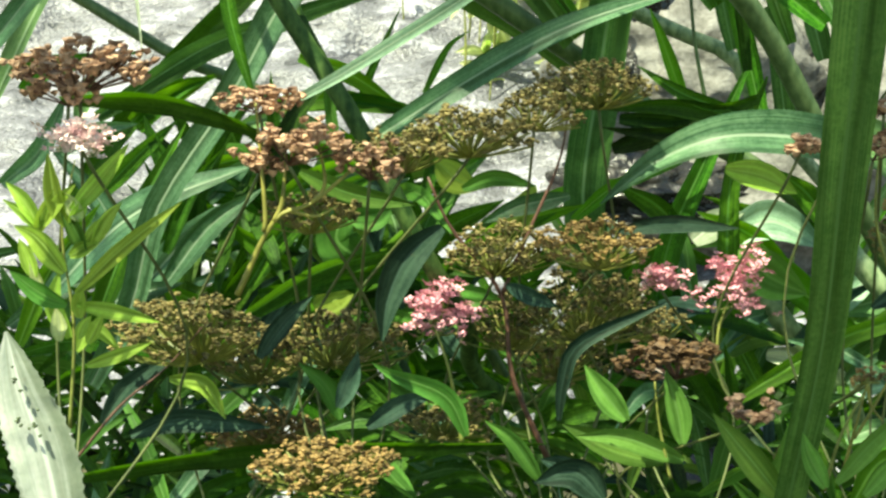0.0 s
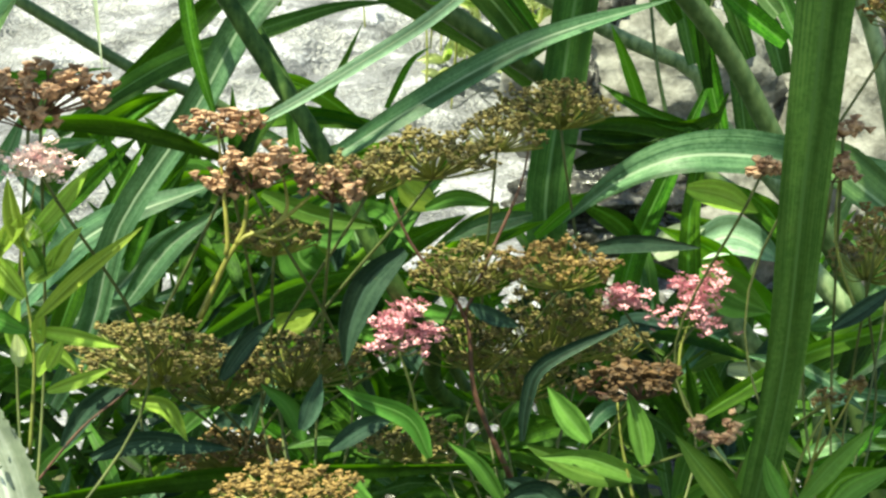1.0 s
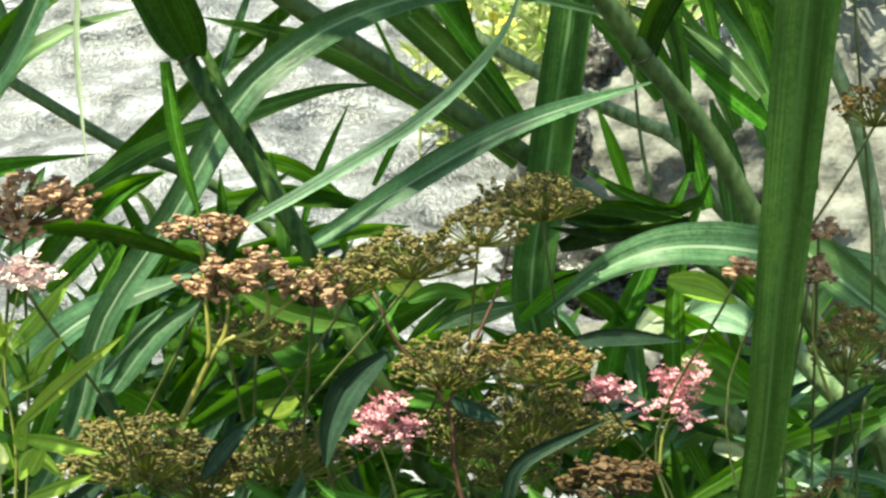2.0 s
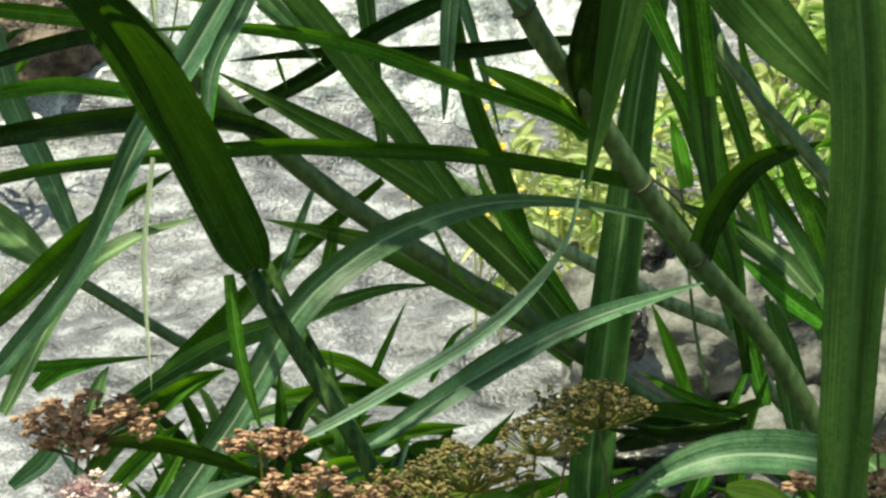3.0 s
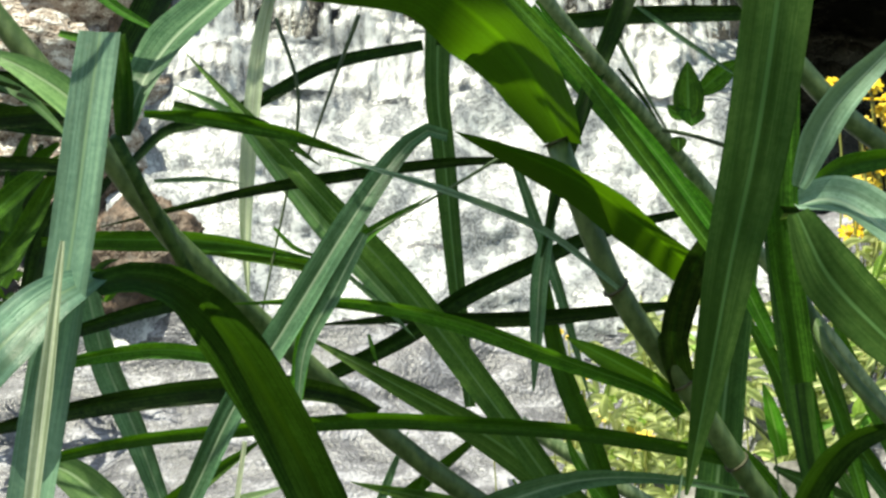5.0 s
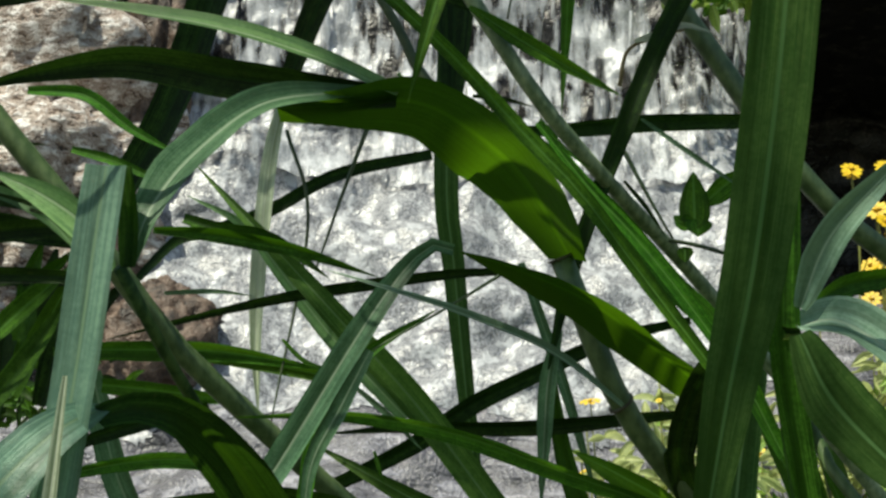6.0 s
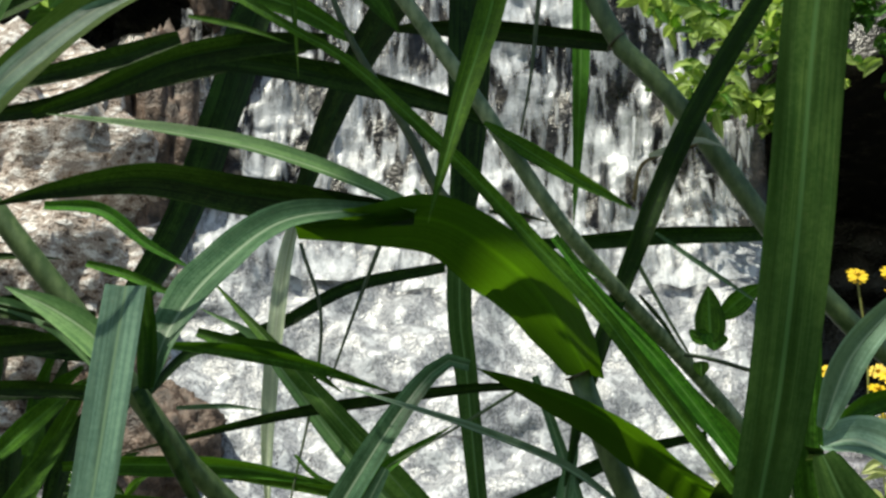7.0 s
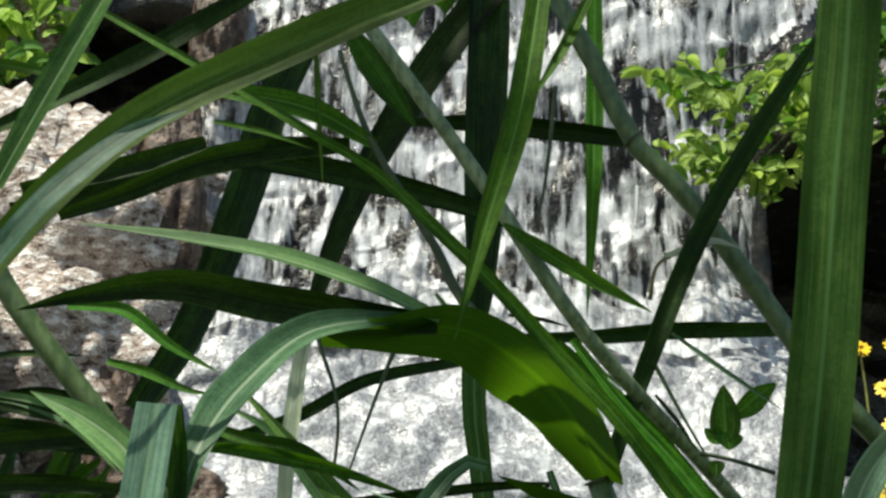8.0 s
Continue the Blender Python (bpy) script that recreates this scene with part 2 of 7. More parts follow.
rock_rust = surface("rock_rusty", [(0.36, (0.039, 0.030, 0.024)), (0.42, (0.263, 0.176, 0.127)), (0.455, (0.604, 0.527, 0.477)), (0.50, (0.314, 0.239, 0.196)), (0.54, (0.703, 0.652, 0.616)), (0.62, (0.981, 0.942, 0.917))], 30, 0.55, 170, 1.0, 0.04, stretch=(0.880, 0.880, 1.870))
rock_brown = surface("rock_brown", [(0.36, (0.016, 0.011, 0.008)), (0.48, (0.072, 0.046, 0.032)), (0.62, (0.184, 0.128, 0.096))], 26, 0.5, 140, 1.0, 0.02)
rock_wet = surface("rock_wet_dark", [(0.34, (0.005, 0.005, 0.005)), (0.54, (0.027, 0.025, 0.022)), (0.68, (0.088, 0.078, 0.068))], 12, 0.25, 90, 0.9, 0.02)
soil = surface("soil", [(0.34, (0.020, 0.022, 0.012)), (0.55, (0.060, 0.055, 0.030)), (0.70, (0.090, 0.110, 0.040))], 14, 0.9, 120, 0.8, 0.01)
foam = surface("foaming_water", [(0.35, (0.151, 0.155, 0.172)), (0.42, (0.348, 0.357, 0.385)), (0.452, (0.093, 0.096, 0.107)), (0.485, (0.348, 0.357, 0.383)), (0.515, (0.220, 0.226, 0.244)), (0.545, (0.406, 0.418, 0.443)), (0.58, (0.487, 0.501, 0.529))], 34, 0.3, 90, 1.0, 0.012, stretch=(0.842, 0.842, 0.506))
riffle = surface("riffle_water", [(0.39, (0.039, 0.040, 0.047)), (0.450, (0.151, 0.149, 0.172)), (0.475, (0.052, 0.052, 0.061)), (0.505, (0.194, 0.192, 0.222)), (0.535, (0.108, 0.107, 0.124)), (0.57, (0.259, 0.257, 0.296)), (0.64, (0.313, 0.312, 0.357))], 22, 0.3, 120, 1.0, 0.02, stretch=(0.427, 0.713, 1.211))


def veil_material(name, share):
    """A broken veil of falling water: white streaks with clear gaps between them."""
    mat = surface(name, [(0.36, (0.270, 0.284, 0.304)), (0.55, (0.550, 0.566, 0.595))], 30, 0.2, 140, 0.8, 0.01, stretch=(1.6, 1, 0.25))
    nt = mat.node_tree
    geo = nt.nodes.new("ShaderNodeNewGeometry")
    streak = node_noise(nt, geo, 34.0, 6.0, (1.0, 0.2, 0.24))
    patch = node_noise(nt, geo, 9.0, 5.0, (1.0, 1.0, 0.5))
    both = maths(nt, "ADD", maths(nt, "MULTIPLY", streak, 0.5), maths(nt, "MULTIPLY", patch, 0.5))
    nt.links.new(ramp(nt, both, [(share - 0.01, (0, 0, 0)), (share + 0.04, (0.5, 0.5, 0.5)), (share + 0.11, (1, 1, 1))]), nt.nodes["Principled BSDF"].inputs["Alpha"])
    return mat


veil = veil_material("veil_of_water", 0.465)
strand = veil_material("strand_of_water", 0.45)

# ---- builders ----
rng = random.Random(7)


def thing(name, at, label, category, group="", kind=""):
    return tagged(place(new(name), at), label, category, group, kind)


def place(ob, at):
    ob.location = at
    return ob


def mesh_of(name, verts, faces, mat, uvs=None, smooth=True):
    me = bpy.data.meshes.new(name)
    me.from_pydata([tuple(v) for v in verts], [], faces)
    me.materials.append(mat)
    if uvs:
        layer = me.uv_layers.new(name="UVMap")
        for loop in me.loops:
            layer.data[loop.index].uv = uvs[loop.vertex_index]
    if smooth:
        me.shade_smooth()
    return me


def part(name, me, parent, label=""):
    """Links a mesh, given in world metres, as one part under a thing or under a part of it."""
    shift = (parent.parent or parent).location
    me.transform(Matrix.Translation(-shift))
    ob = new(name, me)
    ob.parent = parent
    return tagged(ob, label) if label else ob


def spline(points, n):
    """A smooth line of n + 1 points through the given ones, evenly spaced, and its directions."""
    p = [Vector(q) for q in points]
    p = [2 * p[0] - p[1], *p, 2 * p[-1] - p[-2]]
    dense = []
    for a, b, c, d in zip(p, p[1:], p[2:], p[3:]):
        for k in range(16):
            s = k / 16
            dense.append(0.5 * (2 * b + (c - a) * s + (2 * a - 5 * b + 4 * c - d) * s * s + (3 * b - 3 * c + d - a) * s ** 3))
    dense.append(p[-2])
    xyz = np.array(dense)
    run = np.r_[0, np.cumsum(np.linalg.norm(np.diff(xyz, axis=0), axis=1))]
    at = np.linspace(0, run[-1], n + 1)
    line = np.stack([np.interp(at, run, xyz[:, i]) for i in range(3)], 1)
    ahead = np.gradient(line, axis=0)
    ahead /= np.linalg.norm(ahead, axis=1)[:, None]
    return line, ahead, run[-1]


def tube_data(points, radius, sides=10, n=24, taper=0.85, knots=()):
    line, ahead, length = spline(points, n)
    side = np.cross(ahead, (0.0, -1.0, 0.02))
    side /= np.linalg.norm(side, axis=1)[:, None]
    other = np.cross(side, ahead)
    verts, faces = [], []
    for i in range(n + 1):
        r = radius * (1 - (1 - taper) * (1 - i / n))
        for k in range(sides):
            a = 2 * math.pi * k / sides
            verts.append(line[i] + r * (math.cos(a) * side[i] + math.sin(a) * other[i]))
    for i in range(n):
        for k in range(sides):
            j = (k + 1) % sides
            faces.append((i * sides + k, i * sides + j, (i + 1) * sides + j, (i + 1) * sides + k))
    faces.append(tuple(range(sides))[::-1])
    faces.append(tuple(n * sides + k for k in range(sides)))
    return verts, faces


def blade_data(points, width, twist=(0, 0), a=0.5, b=0.02, fold=0.42, oval=False, n=None, prof=None):
    """A leaf from its base to its tip: folded along the midrib, twisted by degrees at base and tip, with slightly wavy edges."""
    n = n or (14 if oval else 30)
    line, ahead, length = spline(points, n)
    wave = rng.uniform(0, 50)
    verts, uvs, faces = [], [], []
    cols = (-1.0, -0.55, -0.07, 0.07, 0.55, 1.0)
    for i in range(n + 1):
        s = i / n
        if prof:
            r = max(0.03, float(np.interp(s, np.linspace(0, 1, len(prof)), prof)))
        elif oval:
            r = max(0.03, math.sin(math.pi * min(1, 0.06 + 0.94 * s)) ** 0.8 * (1.08 - 0.35 * s))
        else:
            r = (a + (1 - a) * min(1, s / 0.3) ** 0.7) * (1 if s < 0.4 else 1 - (1 - b) * ((s - 0.4) / 0.6) ** 1.7)
        t = Vector(ahead[i])
        side = t.cross(Vector((0, -1, 0)))
        if side.length < 0.15:
            side = Vector((0, 0, 1)).cross(t)
        side.normalize()
        angle = -math.copysign(1, t.x) * radians(twist[0] + (twist[1] - twist[0]) * s)
        side = Matrix.Rotation(angle + 0.10 * noise.noise((s * 5, wave, 0)), 3, t) @ side
        up = side.cross(t)
        open_ = width * 0.5 * r / max(0.45, math.cos(angle))
        for u in cols:
            ripple = 0.09 * noise.noise((s * 9, wave + u, 3)) * abs(u)
            v = Vector(line[i]) + side * u * open_ * (1 - 0.12 * fold) + up * open_ * (fold * abs(u) ** 1.2 + ripple)
            verts.append(v)
            uvs.append((u, s * length * 4))
    m = len(cols)
    for i in range(n):
        for k in range(m - 1):
            faces.append((i * m + k, i * m + k + 1, (i + 1) * m + k + 1, (i + 1) * m + k))
    return verts, faces, uvs


def cane(radius, points, label, knots=(), mat=stem_green):
    """A reed cane on the ground: its stem from the top down, with rings at some knots."""
    c = thing("reed_cane", points[-1], label, "reed", "reed canes on the bank")
    part("stem", mesh_of("stem", *tube_data(points, radius, 12, 60), mat), c)
    for k in knots:
        p = Vector(points[k])
        step = (Vector(points[k + 1]) - p).normalized() * radius
        part("knot", mesh_of("knot", *tube_data([p - step * 0.08, p, p + step * 0.08], radius * 1.03, 12, 4, 1.0), knot_brown), c, "brown ringed knot")
    return c


def blade(owner, width, points, mat, **shape):
    v, f, uv = blade_data(points, width, **shape)
    return part("leaf", mesh_of("leaf", v, f, mat, uv), owner)


def stalk(owner, radius, points, mat):
    return part("stalk", mesh_of("stalk", *tube_data(points[::-1], radius, 7, 20, 0.4), mat), owner)


def vine_stem(points):
    v = thing("climbing_vine", points[0], "thin climbing vine with heart-shaped leaves on a cane", "vine")
    part("stem", mesh_of("stem", *tube_data(points, 0.0016, 6, 16), stem_dark), v)
    return v


def heart_leaf(owner, at, width, height, turn):
    """A small heart-shaped leaf hanging by its notch, tip down."""
    verts, faces, uvs = [], [], []
    n = 16
    for i in range(n + 1):
        s = i / n
        half = 0.5 * width * (math.sin(math.pi * s ** 0.62) ** 0.75 if 0 < s < 1 else 0.02)
        for u in (-1, -0.5, 0, 0.5, 1):
            p = Vector((u * half, -0.18 * half * abs(u), height * (0.5 - s) + 0.10 * height * abs(u) * (1 - s)))
            verts.append(Matrix.Rotation(radians(turn), 3, "Z") @ p + Vector(at))
            uvs.append((u, s * 0.2))
    for i in range(n):
        for k in range(4):
            faces.append((i * 5 + k, i * 5 + k + 1, i * 5 + k + 6, i * 5 + k + 5))
    return part("leaf", mesh_of("leaf", verts, faces, leaf_mid, uvs), owner)


def shrub(foot, fork):
    s = thing("flowering_shrub", foot, "low flowering shrub with flat brown seed heads and pink flowers", "shrub", "flowering shrubs on the bank")
    s["fork"] = fork
    mid = (Vector(foot) + Vector(fork)) / 2 + Vector((0.01, 0.02, 0))
    part("stem", mesh_of("stem", *tube_data([fork, mid, foot], 0.0035, 8, 16), stem_red), s)
    return s


def add_nub(verts, faces, at, r):
    """One seed capsule: a small uneven bead, drawn out below."""
    k, at = len(verts), Vector(at)
    spin = rng.uniform(0, 3)
    for z, w in ((-0.5, 0.75), (0.45, 0.95)):
        for a in range(5):
            d = spin + a * 1.2566 + z * 0.6
            q = r * w * rng.uniform(0.6, 1.6)
            verts.append(at + Vector((math.cos(d) * q, math.sin(d) * q, r * (0.6 * z + rng.uniform(-0.25, 0.3)))))
    verts.append(at + Vector((rng.uniform(-0.4, 0.4) * r, rng.uniform(-0.4, 0.4) * r, r * rng.uniform(0.35, 0.7))))
    verts.append(at + Vector((0, 0, -r * 1.1)))
    for a in range(5):
        b = (a + 1) % 5
        faces.append((k + a, k + b, k + 5 + b, k + 5 + a))
        faces.append((k + 5 + a, k + 5 + b, k + 10))
        faces.append((k + b, k + a, k + 11))


def add_petals(verts, faces, at, r):
    """One tiny five-petalled flower."""
    tilt = Matrix.Rotation(rng.uniform(-0.9, 0.5), 3, "X") @ Matrix.Rotation(rng.uniform(-0.6, 0.6), 3, "Y")
    for a in range(5):
        d, k = a * 1.2566, len(verts)
        for rad, off, lift in ((0.2, 0, 0), (0.8, -0.5, 0.25), (1.15, 0, 0.35), (0.8, 0.5, 0.25)):
            verts.append(Vector(at) + tilt @ Vector((math.cos(d + off) * rad * r, math.sin(d + off) * rad * r, lift * r)))
        faces.append((k, k + 1, k + 2, k + 3))


def seed_head(owner, at, wide, high, mat):
    """A flat-topped branching head: stalk, rays from one fork, clusters of beads or flowers on every ray."""
    at = Vector(at)
    fork = at - Vector((rng.uniform(-0.2, 0.2) * wide, -0.004, high * 0.7 + wide * 0.28))
    start = Vector(owner["fork"])
    ray_mat = stem_olive if mat in (seed_olive, seed_ochre, petal_pink, petal_pale) else stem_red
    sag = (start + fork) / 2 + Vector((rng.uniform(-0.05, 0.05), 0.05, -0.01))
    part("stalk", mesh_of("stalk", *tube_data([start, sag, fork], 0.0008, 6, 14), stem_dull), owner)
    rays, verts, faces = ([], []), [], []
    pink = mat in (petal_pink, petal_pale)
    loose = mat in (seed_rust, seed_brown)
    size = 0.0027 if pink else 0.0020 if loose else 0.0011
    gap = 0.0085 if pink else 0.0085 if loose else 0.0056
    clusters = max(7, int(wide * wide * math.pi / (gap ** 2 * 0.9)))
    spread = (0.0042, 0.0030) if pink else (0.0021, 0.0021) if loose else (0.0013, 0.0010)
    for i in range(clusters):
        r, a = math.sqrt((i + 0.5) / clusters), i * 2.39996
        if rng.random() < (0.22 if loose else 0.14):
            continue
        centre = at + Vector((wide * r * math.cos(a), wide * 0.8 * r * math.sin(a), high * (0.6 - 0.9 * r * r) + rng.uniform(-0.7, 0.5) * high))
        centre += Vector((rng.gauss(0, 0.2 * gap), rng.gauss(0, 0.2 * gap), 0))
        v, f = tube_data([fork, (fork + centre) / 2 + Vector((0, 0, -0.25 * high)), centre - Vector((0, 0, 0.003))], 0.0005, 3, 5)
        k = len(rays[0])
        rays[0].extend(v)
        rays[1].extend(tuple(q + k for q in g) for g in f)
        for _ in range(22 if pink else 9 if loose else 8):
            d = Vector((rng.gauss(0, spread[0]), rng.gauss(0, spread[0]), rng.gauss(0, spread[1])))
            (add_petals if pink else add_nub)(verts, faces, centre + d, size * rng.uniform(0.7, 1.25))
    head = part("flower_head" if pink else "seed_head", mesh_of("head", verts, faces, mat, smooth=False), owner, "pink flower cluster" if pink else "dry brown seed head")
    part("ray", mesh_of("ray", *rays, ray_mat, smooth=False), head)


def silver_leaf(points, width):
    s = thing("silvery_leaf", points[0], "pale silvery toothed leaf with small black spots", "leaf")
    v, f, uv = blade_data(points, width, n=60, fold=0.15, prof=(0.5, 0.75, 0.92, 1.0, 1.0, 0.95, 0.85, 0.68, 0.4, 0.05))
    for i in range(0, len(v)):
        if i % 6 in (0, 5) and (i // 6) % 3 == 0:
            v[i] = v[i] + (v[i] - v[i - i % 6 + 2]) * 0.07
    part("leaf", mesh_of("leaf", v, f, silver, uv), s)
    line, _, _ = spline(points, 20)
    spots, sf = [], []
    for _ in range(14):
        p = Vector(line[rng.randint(11, 17)]) + Vector((rng.gauss(0, 0.004), -0.004, rng.gauss(0, 0.003)))
        add_nub(spots, sf, p, rng.uniform(0.0004, 0.0009))
    part("spot", mesh_of("spot", spots, sf, stem_dark), s, "small black spots")
    part("stem", mesh_of("stem", *tube_data([points[0], Vector(points[0]) + Vector((0.02, 0.03, -0.4)), (points[0][0] + 0.02, points[0][1] + 0.05, 0)], 0.0025, 8, 16), stem_olive), s)


def scatter_leaves(spots, length, width, mats, name, owner, up=0.5):
    """Many small leaves joined into one part for each material."""
    for mat in mats:
        verts, faces, uvs = [], [], []
        for p in spots:
            if mats[rng.randrange(len(mats))] is not mat:
                continue
            p = Vector(p)
            d = Vector((rng.gauss(0, 1), rng.gauss(0, 0.7), rng.gauss(up, 0.6))).normalized()
            k, ln = len(verts), length * rng.uniform(0.6, 1.3)
            v, f, uv = blade_data([p, p + d * ln * 0.5 + Vector((0, 0, 0.06 * ln)), p + d * ln - Vector((0, 0, 0.12 * ln))], width * rng.uniform(0.7, 1.2), twist=(rng.uniform(-50, 50), rng.uniform(-50, 50)), oval=True, n=5)
            verts.extend(v)
            uvs.extend(uv)
            faces.extend(tuple(q + k for q in g) for g in f)
        if verts:
            tagged(part(name, mesh_of(name, verts, faces, mat, uvs), owner), kind="stuff")


def boulder(at, size, mat, label, rough=0.25, seed=0.0):
    bm = bmesh.new()
    bmesh.ops.create_icosphere(bm, subdivisions=5, radius=1)
    for v in bm.verts:
        n = v.co.normalized()
        step = math.sin(14 * (n.z + 0.3 * noise.noise(n * 2.2 + Vector((seed, 3, 1)))))
        d = 1 + 0.09 * rough * step + rough * noise.fractal(n * 1.6 + Vector((seed, seed * 2, 0)), 1.0, 2.0, 4) - 0.16 * abs(noise.noise(n * 4 + Vector((seed, 0, 5)))) - rough * 0.35 * abs(noise.noise(n * 11 + Vector((0, seed, 2))))
        v.co = Vector((n.x * size[0], n.y * size[1], n.z * size[2])) * d
    me = bpy.data.meshes.new("boulder")
    bm.to_mesh(me)
    bm.free()
    me.materials.append(mat)
    me.shade_smooth()
    return tagged(place(new("boulder", me), at), label, "rock", "boulders in the stream")

# ---- the setting: bank, stream bed and the rock wall of the waterfall ----
PROFILE = [(-60, -0.1), (-2, 0.0), (0.6, 0.0), (1.1, 0.02), (1.6, 0.35), (2.1, 0.62), (2.5, 0.82), (2.9, 1.02), (3.25, 1.32), (3.55, 1.74), (3.85, 2.22),
           (3.98, 2.48), (4.05, 2.9), (4.12, 3.4), (4.2, 4.0), (4.4, 4.6), (5.5, 4.9), (12, 5.2), (80, 6.0)]


def profile(s):
    """The point (y, z) at the share s of the ground's line from behind the bank to beyond the fall."""
    k = min(len(PROFILE) - 2, int(s))
    f = s - k
    return PROFILE[k][0] + f * (PROFILE[k + 1][0] - PROFILE[k][0]), PROFILE[k][1] + f * (PROFILE[k + 1][1] - PROFILE[k][1])


def smooth(a, b, x):
    t = min(1.0, max(0.0, (x - a) / (b - a)))
    return t * t * (3 - 2 * t)


def hollow(x, z):
    """How deep the wall recedes: a dark hollow beside the fall, and an undercut above the rusty rock."""
    right = smooth(0.76, 0.88, x) * (1 - smooth(2.6, 3.0, x)) * smooth(1.75, 1.95, z) * (1 - smooth(2.72, 2.82, z))
    left = smooth(-1.45, -1.35, x) * (1 - smooth(-0.95, -0.88, x)) * smooth(3.02, 3.08, z) * (1 - smooth(3.30, 3.34, z))
    return 1.5 * right + 0.5 * left


def ground_point(x, s, lift=0.0):
    y, z = profile(s)
    steep = smooth(5, 9, s) * (1 - smooth(15, 17, s))
    q = Vector((x * 1.4, y * 1.4, z * 1.4))
    rough = 0.10 * noise.fractal(q, 1.0, 2.0, 5) + 0.05 * noise.noise(q * 5)
    ledge = 0.04 * math.floor(6 * (z + 0.15 * noise.noise((x * 2, 0, z)))) / 6
    y = y + steep * (hollow(x, z) - 0.5 * rough - ledge) - lift * steep
    z = z + rough * (0.25 + 0.55 * steep) * (1 if s > 2 else 0.3) + lift * (1 - 0.5 * steep)
    return (x, y, z)


def sheet(name, xs, ss, mat, lift=0.0, edge=None, wave=None):
    verts, faces, m = [], [], len(xs)
    for s in ss:
        for x in xs:
            p = Vector(ground_point(x, s, lift if isinstance(lift, float) else lift(s)))
            if wave:
                p += wave(p)
            verts.append(p)
    for i in range(len(ss) - 1):
        for k in range(m - 1):
            if edge is None or edge(xs[k], ss[i]):
                faces.append((i * m + k, i * m + k + 1, (i + 1) * m + k + 1, (i + 1) * m + k))
    return mesh_of(name, verts, faces, mat)


wide = np.r_[-60, -30, np.linspace(-16, -5, 12), np.linspace(-4.6, -2.5, 24), np.linspace(-2.4, 2.4, 170), np.linspace(2.5, 4.6, 24), np.linspace(5, 16, 12), 30, 60].tolist()
steps = np.r_[np.linspace(0, 0.95, 12), np.linspace(1, 3, 16), np.linspace(3.1, 15.5, 230), np.linspace(15.6, 17.99, 24)].tolist()
tagged(new("ground", sheet("ground", wide, steps, rock_wet)), "dark wet rock and soil of bank and waterfall wall", "ground", kind="structure")


def bank_edge(x, s):
    if x < -2.9 + 0.8 * noise.noise((s * 1.7, x, 6)) + 0.25 * noise.noise((s * 6, x * 4, 1)):
        return s < 9.5
    return s < 4.6 + 1.2 * noise.noise((x * 3, s, 0)) or x > 0.95 + 0.25 * noise.noise((x * 3, s * 2, 4)) and s < 9.6 + noise.noise((x * 2, s, 3))


tagged(new("bank", sheet("bank", wide, np.r_[np.linspace(0, 0.95, 12), np.linspace(1, 10.5, 150)].tolist(), soil, 0.02, bank_edge)), "dark soil bank under the plants", "ground", kind="structure")


def froth(p):
    return Vector((0, -0.016 * noise.fractal(p * 11, 1.0, 2.0, 4), 0.012 * noise.fractal(p * 13 + Vector((3, 0, 0)), 1.0, 2.0, 4)))


def in_stream(x, s):
    w = 0.14 * noise.noise((x * 2, s * 1.3, 9))
    far = 0.5 * noise.noise((s * 1.9, 3, 1)) + 0.2 * noise.noise((s * 8, x * 5, 2))
    return -2.7 + far < x < 0.98 + w and s > 4.45 + 0.5 * noise.noise((x * 3.5, s, 12)) and s < 8.75 + 0.5 * noise.noise((x * 3, 2, 5))


def in_slide(x, s):
    w = 0.16 * noise.noise((x * 3, s * 1.5, 2))
    return -1.02 + w < x < 0.74 - 0.14 * smooth(9.6, 10.6, s) + w and 8.3 + 0.35 * noise.noise((x * 4, 1, 8)) < s < 10.3 + 0.4 * noise.noise((x * 5, 3, 1))


tagged(new("stream_water", sheet("stream_water", np.linspace(-3.3, 1.35, 250).tolist(), np.linspace(4.2, 9.9, 165).tolist(), riffle, 0.045, in_stream, froth)), "white riffled stream water over stones", "water", kind="structure")
tagged(new("cascade_water", sheet("cascade_water", np.linspace(-1.3, 1.0, 150).tolist(), np.linspace(7.9, 10.6, 120).tolist(), foam, lambda s: 0.047 + 0.03 * smooth(8.7, 9.8, s), in_slide, froth)), "white foaming water sliding over rock", "water", kind="structure")


# falling strands of water before the wet wall
def strands(count, x0, x1, z0, z1, seed):
    r = random.Random(seed)
    verts, faces = [], []
    for _ in range(count):
        x, top, fall, w = r.uniform(x0, x1), r.uniform(z0 + 0.3, z1), r.uniform(0.35, 1.5), r.choice((0.004, 0.008, 0.014, 0.022))
        low = max(z0, top - fall)
        n, k, y0, ph = 14, len(verts), 3.80 + 0.22 * (top - 2.5) / 1.5 + r.uniform(-0.06, 0.05), r.uniform(0, 40)
        for i in range(n + 1):
            z = low + (top - low) * i / n
            half = w * (0.35 + 0.9 * abs(noise.noise((ph, z * 9, 0)))) * (0.25 + math.sin(math.pi * (0.08 + 0.84 * i / n)))
            cx = x + 0.012 * noise.noise((ph, z * 4, 7))
            bulge = 0.012 * noise.noise((ph, z * 14, 3))
            for u, d in ((-1, 0), (-0.4, -0.6), (0.4, -0.6), (1, 0)):
                verts.append((cx + u * half, y0 + d * half + bulge, z))
        for i in range(n):
            for j in range(3):
                faces.append((k + i * 4 + j, k + i * 4 + j + 1, k + i * 4 + j + 5, k + i * 4 + j + 4))
    return verts, faces


